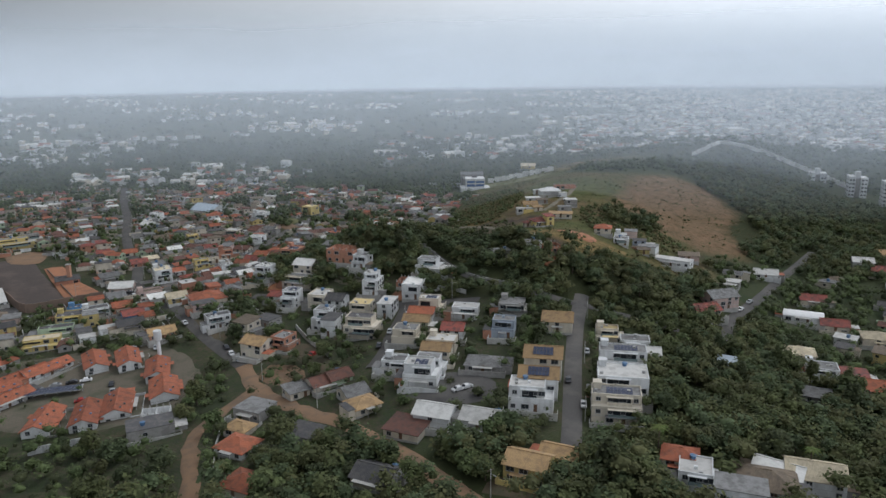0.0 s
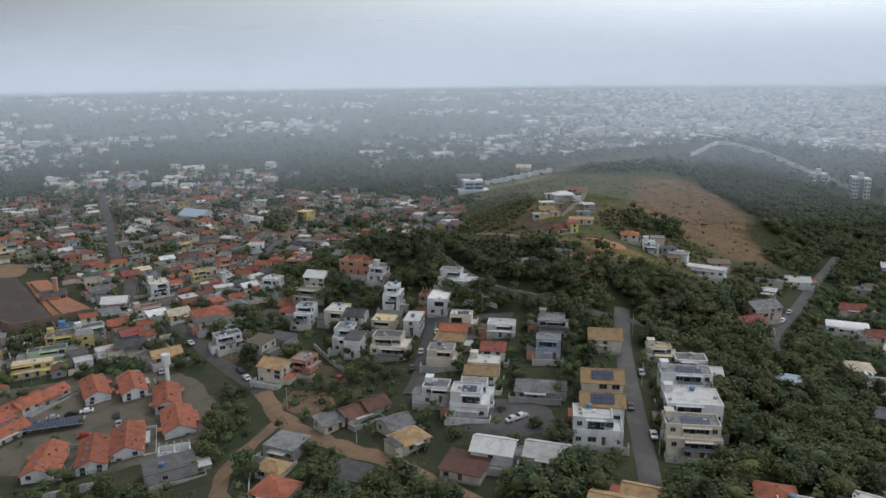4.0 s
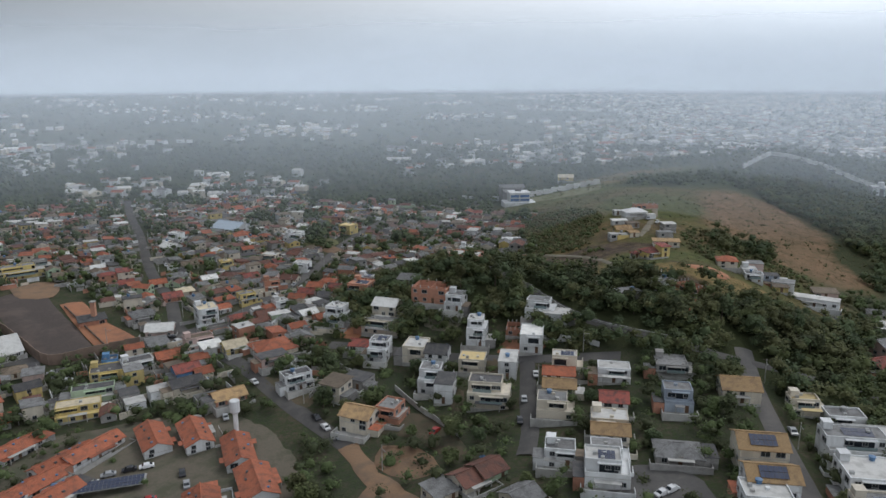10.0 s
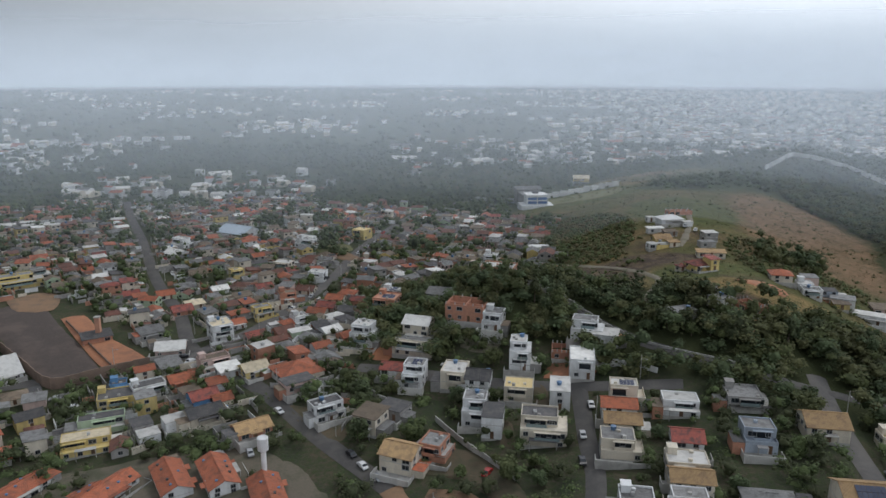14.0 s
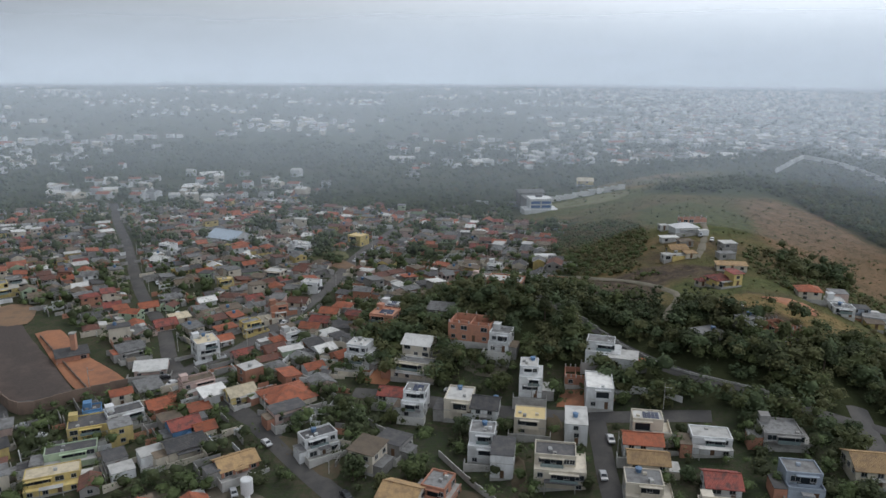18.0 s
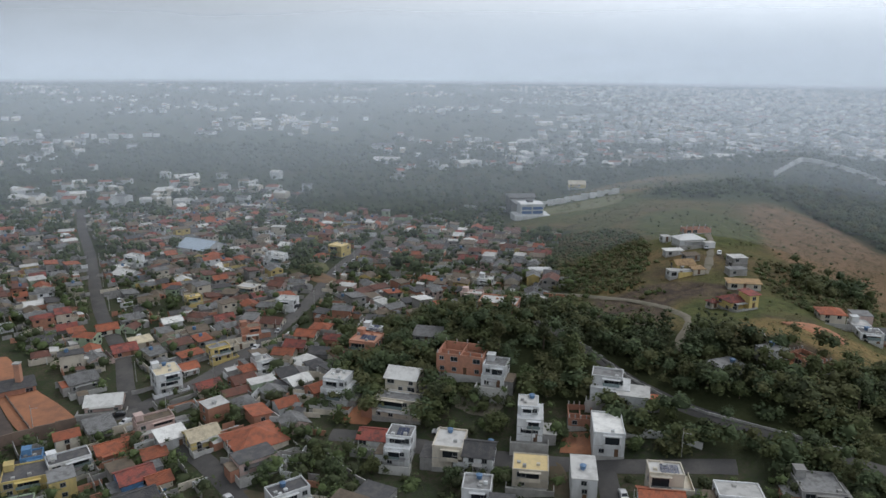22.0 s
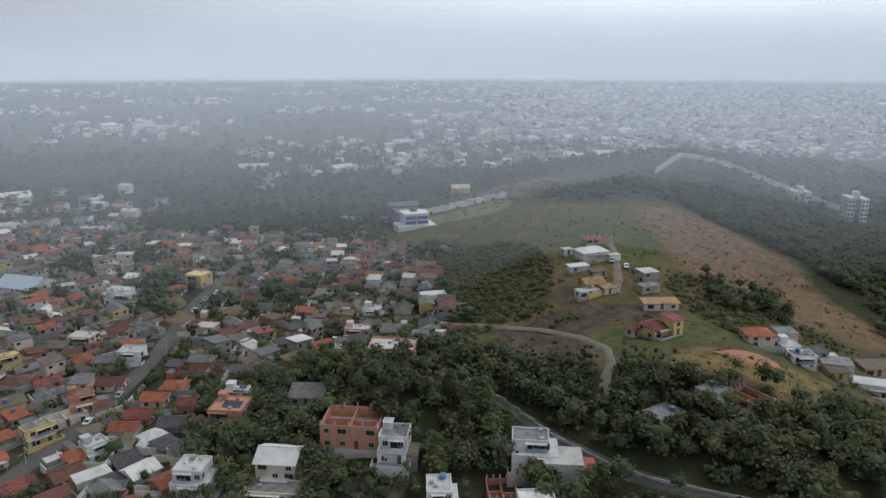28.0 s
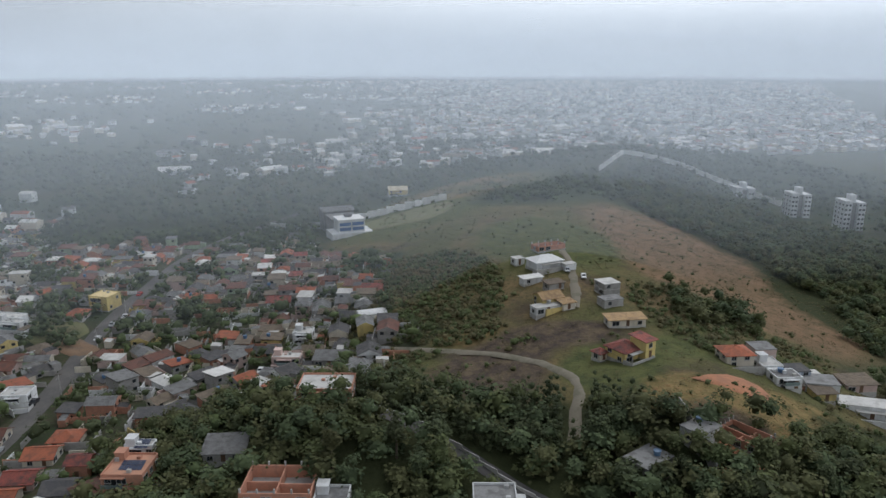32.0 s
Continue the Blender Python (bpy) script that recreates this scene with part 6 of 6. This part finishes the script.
def tree(x, y, kind, leaf, turn, size, label):
    tm, cms, h, r = TREES[kind]
    root = new("tree")
    root.matrix_basis = pose(x, y, gz(x, y), 0, 0, turn) @ Matrix.Scale(size, 4)
    part("trunk", tm, None, root)
    part("crown", cms[leaf], None, root)
    return tagged(root, label, "tree", "trees of the estate")


LEAF_WORDS = ("tree with a dense dark green crown", "tree with a full green leafy crown", "tree with a loose olive-green crown")


def palm(x, y, h=7.0, seed=0):
    rng = random.Random(seed)
    root = place(new("palm_tree"), x, y, gz(x, y), rng.uniform(0, 360))
    bm = bmesh.new()
    tube(bm, 0, 0, -1, h, 0.24, 0.15, 8)
    part("trunk", bm, M_BARK, root)
    for i in range(13):
        t, droop = i * math.tau / 13 + rng.uniform(-0.2, 0.2), rng.uniform(0.7, 1.5)
        verts, faces = [], []
        for k in range(7):
            u = k / 6
            rr, zz = 2.7 * u, h + 0.9 * u - droop * 1.6 * u * u
            wd = 0.42 * math.sin(math.pi * min(0.97, u + 0.12))
            c, s = math.cos(t), math.sin(t)
            verts += [(rr * c - wd * s, rr * s + wd * c, zz - 0.14), (rr * c, rr * s, zz), (rr * c + wd * s, rr * s - wd * c, zz - 0.14)]
            if k:
                a = 3 * k
                faces += [(a - 3, a - 2, a + 1, a), (a - 2, a - 1, a + 2, a + 1)]
        part("frond", mesh_of("frond", verts, faces, [M_PALM]), None, root)
    return tagged(root, "palm with arching feathery green fronds", "palm tree")


def plant_trees():
    rng = random.Random(5)
    count = 0
    tries = 0
    while count < 290 and tries < 30000:
        tries += 1
        x, y = rng.uniform(-150, 140), rng.uniform(105, 330)
        wz, dz = float(wood_zone(np.array(x), np.array(y))), float(dry_zone(np.array(x), np.array(y)))
        chance = 0.5 * wz + 0.4
        if dz > 0.5 or (-178 < x < -84 and 185 < y < 262):
            chance = 0.03
        if rng.random() > chance or not free(x, y, 1.8) or road_distance(x, y) < 2.0 or in_yard(x, y):
            continue
        kind = rng.choice((0, 1, 2, 3, 5, 6, 7)) if wz > 0.4 else rng.choice((0, 2, 4, 5, 7, 8, 8))
        leaf = rng.choice((0, 0, 1, 1, 2))
        tree(x, y, kind, leaf, rng.uniform(0, 360), rng.uniform(0.7, 1.15), LEAF_WORDS[leaf])
        TAKEN.append((x, y, 0.6))
        count += 1
    return count


print("trees", plant_trees())


def cloud_stuff(name, label, category, spots, material, per, leaf, seed, core=True):
    """Many crowns as one object: spots are x, y, height, radius."""
    rng = np.random.default_rng(seed)
    s = np.array(spots)
    k = len(s)
    d = rng.normal(size=(k, per, 3))
    d /= np.linalg.norm(d, axis=2, keepdims=True)
    d[..., 2] = np.abs(d[..., 2]) * 1.0 - 0.25
    base = ground(s[:, 0], s[:, 1])
    lump = 1 + 0.28 * np.sin(d[..., 0] * 3.1 + s[:, None, 0]) * np.cos(d[..., 1] * 3.7 + s[:, None, 1])
    centre = np.stack([s[:, 0], s[:, 1], base + s[:, 2] - 0.75 * s[:, 3]], -1)[:, None, :]
    p = centre + d * (s[:, 3, None] * lump * rng.uniform(0.72, 1.2, (k, per)))[..., None]
    n = 0.45 * d + rng.uniform(-0.6, 0.6, (k, per, 3)) + np.array([0, 0, 0.9])
    n /= np.linalg.norm(n, axis=2, keepdims=True)
    t = np.cross(n, rng.normal(size=(k, per, 3)))
    t /= np.linalg.norm(t, axis=2, keepdims=True)
    b = np.cross(n, t)
    size = (leaf * rng.uniform(0.6, 1.3, (k, per)) * (s[:, 3, None] / 3.2))[..., None]
    quad = np.stack([p - t * size, p - b * size * 0.8, p + t * size, p + b * size * 0.8 + n * size * 0.2], 2).reshape(-1, 3)
    lumps = np.empty((0, 3))
    tri = np.empty((0, 3), np.int64)
    if core:
        bv, bf = SMALL_BALL if per > 65 else COARSE_BALL
        nb = len(bv)
        size = s[:, 3, None, None] * rng.uniform(0.48, 1.12, (k, nb, 1)) * 0.68
        body = bv[None] * size * rng.uniform(0.75, 1.3, (k, 1, 3)) * np.array([1, 1, 0.85])
        lumps = (centre + body).reshape(-1, 3)
        tri = (bf[None] + (np.arange(k) * nb)[:, None, None]).reshape(-1, 3) + len(quad)
    me = bpy.data.meshes.new(name)
    nf, nt = k * per, len(tri)
    co = np.concatenate([quad, lumps])
    me.vertices.add(len(co))
    me.vertices.foreach_set("co", co.astype(np.float32).ravel())
    me.loops.add(nf * 4 + nt * 3)
    me.loops.foreach_set("vertex_index", np.concatenate([np.arange(nf * 4), tri.ravel()]).astype(np.int32))
    me.polygons.add(nf + nt)
    me.polygons.foreach_set("loop_start", np.concatenate([np.arange(0, nf * 4, 4), nf * 4 + np.arange(0, nt * 3, 3)]).astype(np.int32))
    me.polygons.foreach_set("use_smooth", np.concatenate([np.zeros(nf, bool), np.ones(nt, bool)]))
    me.update(calc_edges=True)
    me.materials.append(material)
    return tagged(new(name, me), label, category, kind="stuff")


def scatter(seed, n, x0, x1, y0, y1, test, h, r):
    rng = random.Random(seed)
    out = []
    for _ in range(n):
        x, y = rng.uniform(x0, x1), rng.uniform(y0, y1)
        radius = rng.uniform(*r)
        if rng.random() < test(x, y) and free(x, y, 0.3 * radius) and road_distance(x, y) > 0.4 + 0.75 * radius and not in_yard(x, y):
            out.append((x, y, rng.uniform(*h), radius))
    return out


near_wood = scatter(1, 8500, -110, 160, 100, 400, lambda x, y: 0.95 * (wood_at(x, y) > 0.22) * (dry_at(x, y) < 0.75), (2.5, 8.5), (1.5, 3.7))
near_wood += scatter(31, 4200, 150, 310, 330, 640, lambda x, y: 0.95 * (wood_at(x, y) > 0.22) * (dry_at(x, y) < 0.6), (2.5, 7.0), (1.4, 3.4))
for i in range(3):
    cloud_stuff("woodland", ("dense dark green woodland on the slopes", "mixed green woodland and bushes", "olive-green scrub woodland")[i], "woodland", near_wood[i::3], M_LEAF[i], 76, 0.54, 3 + i)
slim = scatter(21, 1500, -45, 40, 300, 384, lambda x, y: 0.9 * (float(blob(np.array(x), np.array(y), 0, 334, 42, 13, -34)) > 0.4), (4.5, 8.0), (0.8, 1.25))
slim += [(x, y, h * 0.66, r * 1.25) for x, y, h, r in slim] + [(x, y, h * 0.36, r * 1.35) for x, y, h, r in slim]
cloud_stuff("slim_trees", "close band of slim dark green trees on the slope", "trees", slim, M_LEAF[0], 50, 0.34, 22)
scrub = scatter(23, 9000, -60, 300, 280, 820, lambda x, y: 0.85 * (float(scrub_zone(np.array(x), np.array(y))) > 0.25), (0.5, 2.2), (0.6, 1.9))
scrub += scatter(33, 4200, -30, 58, 380, 492, lambda x, y: 0.85 * (float(scrub_zone(np.array(x), np.array(y))) > 0.22), (0.8, 2.8), (0.8, 2.2))
scrub += scatter(34, 3000, 72, 170, 330, 430, lambda x, y: 0.7 * (float(scrub_zone(np.array(x), np.array(y))) > 0.2), (0.7, 2.4), (0.7, 1.9))
for i in range(2):
    cloud_stuff("scrub", ("low green scrub on the slopes", "low olive scrub on the slopes")[i], "bushes", scrub[i::2], (M_LEAF[1], M_GRASS)[i], 30, 0.46, 24 + i)
def clump(x, y):
    """Gardens grow in clumps: 1 inside one, little between; the row-house yards stay bare."""
    if -152 < x < -84 and 185 < y < 262:
        return 0.1
    return 1.0 if math.sin(x * 0.21 + 2 * math.sin(y * 0.09)) * math.sin(y * 0.17 + 1.6 * math.sin(x * 0.11)) > -0.08 else 0.12


gardens = scatter(12, 9000, -210, 170, 90, 340, lambda x, y: 0.75 * clump(x, y) * (wood_at(x, y) <= 0.3) * (dry_at(x, y) < 0.4), (1.0, 5.6), (0.8, 2.9))
cloud_stuff("garden_growth", "bushes and small trees in the estate gardens", "bushes", gardens[::2], M_LEAF[1], 70, 0.42, 12)
cloud_stuff("garden_growth", "dark hedges and bushes in the estate gardens", "bushes", gardens[1::2], M_LEAF[0], 70, 0.42, 13)
far_wood = scatter(2, 12500, -520, 480, 460, 1050, lambda x, y: (0.95 * (wood_at(x, y) > 0.2) + 0.62) * (dry_at(x, y) < 0.25), (3.5, 8), (2.0, 4.6))
cloud_stuff("woodland", "distant woods between the houses", "woodland", far_wood, M_LEAF[0], 18, 0.68, 5)
town_green = scatter(3, 20000, -400, 270, 200, 640, lambda x, y: (0.95 if grove(x, y) else 0.5) * (dry_at(x, y) < 0.3) * (x < -80 or x > 100 or y > 340) * (not (-180 < x < -84 and y < 266)), (2.0, 6.5), (1.3, 3.5))
cloud_stuff("garden_trees", "garden trees and bushes between the town houses", "trees", town_green[::2], M_LEAF[1], 32, 0.46, 6)
cloud_stuff("garden_trees", "dark garden trees between the town houses", "trees", town_green[1::2], M_LEAF[0], 32, 0.46, 16)
bushes = scatter(4, 1500, -20, 190, 290, 640, lambda x, y: 0.5 * (dry_at(x, y) > 0.3), (0.6, 1.8), (0.5, 1.5))
cloud_stuff("bushes", "scattered bushes on the dry slope", "bushes", bushes, M_LEAF[2], 46, 0.4, 7)
tufts = scatter(5, 26000, -25, 220, 285, 600, lambda x, y: 0.95 * (dry_at(x, y) > 0.35), (0.3, 0.8), (0.5, 1.4))
cloud_stuff("grass_tufts", "tall dry grass tufts on the hill", "grass", tufts, M_GRASS, 12, 0.5, 8, False)
far2 = scatter(6, 9000, -2600, 3200, 900, 4200, lambda x, y: 0.9 * (abs(x) < 0.9 * y), (5, 11), (5, 13))
cloud_stuff("far_woods", "far woods on the plain", "woodland", far2, M_LEAF[0], 8, 0.9, 9)


# ---------------------------------------------------------------- far town as one mass of small houses
def far_town():
    rng = random.Random(9)
    for cover, share in (("palesheet", 0.24), ("grey", 0.32), ("orange", 0.18), ("pale", 0.14), ("brown", 0.12)):
        bm_v, bm_f = [], []
        for _ in range(int(15000 * share)):
            y = 560 + 3400 * rng.random() ** 1.5
            x = rng.uniform(-0.75, 0.95) * y
            east = min(1.0, max(0.0, (x - 0.12 * y) / (0.2 * y)))
            if rng.random() > (0.05 + 0.72 * east) + 0.4 * math.sin(x * 0.011 + 1) * math.sin(y * 0.008) or wood_at(x, y) > 0.3 or dry_at(x, y) > 0.2 or (y < 800 and x > 20):
                continue
            if not free(x, y, 6) or road_distance(x, y) < 4:
                continue
            w, d, h = rng.uniform(3.2, 6), rng.uniform(2.8, 4.6), rng.uniform(3.0, 6.5)
            if rng.random() < 0.04:
                w, d = w * 2.5, d * 2
            t = rng.uniform(-0.6, 0.6)
            c, s, z, k = math.cos(t), math.sin(t), gz(x, y), len(bm_v)
            for px, py, pz in ((-w, -d, -3), (w, -d, -3), (w, d, -3), (-w, d, -3), (-w, -d, h), (w, -d, h), (w, d, h), (-w, d, h), (-w, 0, h + 0.35 * d), (w, 0, h + 0.35 * d)):
                bm_v.append((x + px * c - py * s, y + px * s + py * c, z + pz))
            bm_f += [((k, k + 1, k + 5, k + 4), 0), ((k + 1, k + 2, k + 6, k + 9, k + 5), 0), ((k + 2, k + 3, k + 7, k + 6), 0), ((k + 3, k, k + 4, k + 8, k + 7), 0), ((k + 4, k + 5, k + 9, k + 8), 1), ((k + 8, k + 9, k + 6, k + 7), 1)]
        uvs = [(bm_v[i][0], bm_v[i][1]) for f, _ in bm_f for i in f]
        me = mesh_of("far_houses", bm_v, [f for f, _ in bm_f], [WALLS[rng.choice(("white", "cream"))][0], ROOFS[cover][0]], [m for _, m in bm_f], uvs)
        tagged(new("far_houses", me), f"far low houses, each with a {ROOFS[cover][1]}", "houses", kind="stuff")


far_town()


# ---------------------------------------------------------------- haze shells
HAZE_X, HAZE_Y = -30.0, -600.0


def far_haze_shell(y, cover, low_from, low_to, high_from, top, lean=0.0):
    """A translucent shell added to imitate the haze that closes the distance; it thins towards the ground and the sky.
    """
    r = y - HAZE_Y
    m = bpy.data.materials.new("haze_shell")
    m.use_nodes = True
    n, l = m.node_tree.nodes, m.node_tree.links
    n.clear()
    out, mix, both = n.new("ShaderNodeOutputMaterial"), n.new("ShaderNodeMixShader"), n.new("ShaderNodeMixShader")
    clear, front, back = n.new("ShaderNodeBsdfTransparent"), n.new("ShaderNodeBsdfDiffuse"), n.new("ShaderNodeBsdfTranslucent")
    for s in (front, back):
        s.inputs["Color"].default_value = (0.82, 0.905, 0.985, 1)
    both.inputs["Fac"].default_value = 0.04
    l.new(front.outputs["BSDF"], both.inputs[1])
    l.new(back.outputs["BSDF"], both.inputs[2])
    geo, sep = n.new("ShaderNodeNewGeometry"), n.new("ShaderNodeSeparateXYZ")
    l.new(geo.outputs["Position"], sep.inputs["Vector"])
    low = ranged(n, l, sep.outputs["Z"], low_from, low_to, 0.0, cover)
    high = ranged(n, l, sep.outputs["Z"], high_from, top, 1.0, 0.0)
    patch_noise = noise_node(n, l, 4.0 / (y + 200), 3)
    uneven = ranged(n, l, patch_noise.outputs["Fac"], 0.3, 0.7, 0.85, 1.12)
    # shell more opaque over the plain to the east, less over the town
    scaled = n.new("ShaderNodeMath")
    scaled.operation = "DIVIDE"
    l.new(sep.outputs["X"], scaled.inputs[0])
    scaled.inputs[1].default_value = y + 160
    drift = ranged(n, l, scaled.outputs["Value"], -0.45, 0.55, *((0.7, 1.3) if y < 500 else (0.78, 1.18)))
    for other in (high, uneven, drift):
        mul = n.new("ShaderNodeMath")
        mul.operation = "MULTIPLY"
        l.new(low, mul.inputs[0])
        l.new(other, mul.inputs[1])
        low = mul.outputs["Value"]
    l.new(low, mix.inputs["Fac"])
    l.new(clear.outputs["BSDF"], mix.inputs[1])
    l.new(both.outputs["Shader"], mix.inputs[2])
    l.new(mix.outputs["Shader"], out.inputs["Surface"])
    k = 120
    verts = [(HAZE_X + (r + lean * z) * math.cos(i * math.tau / k), HAZE_Y + (r + lean * z) * math.sin(i * math.tau / k), z) for z in (low_from - 0.5, 0.5 * (low_from + top), top) for i in range(k)]
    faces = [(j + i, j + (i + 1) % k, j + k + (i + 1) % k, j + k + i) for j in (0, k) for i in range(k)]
    me = mesh_of("haze_shell", verts, faces, [m], smooth=True)
    return tagged(new("haze_shell", me), "pale translucent shell that imitates distant haze", "mist", kind="stuff")


# nested see-through shells whose opacities add up to the haze of distance
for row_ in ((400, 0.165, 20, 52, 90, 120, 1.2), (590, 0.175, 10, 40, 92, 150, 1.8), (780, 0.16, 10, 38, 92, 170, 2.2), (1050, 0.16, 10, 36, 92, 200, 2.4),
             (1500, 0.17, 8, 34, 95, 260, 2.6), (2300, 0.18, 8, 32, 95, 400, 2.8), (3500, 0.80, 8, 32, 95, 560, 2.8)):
    far_haze_shell(*row_)


palm(54, 165, 8.5, 1)
palm(91, 161, 8.0, 2)
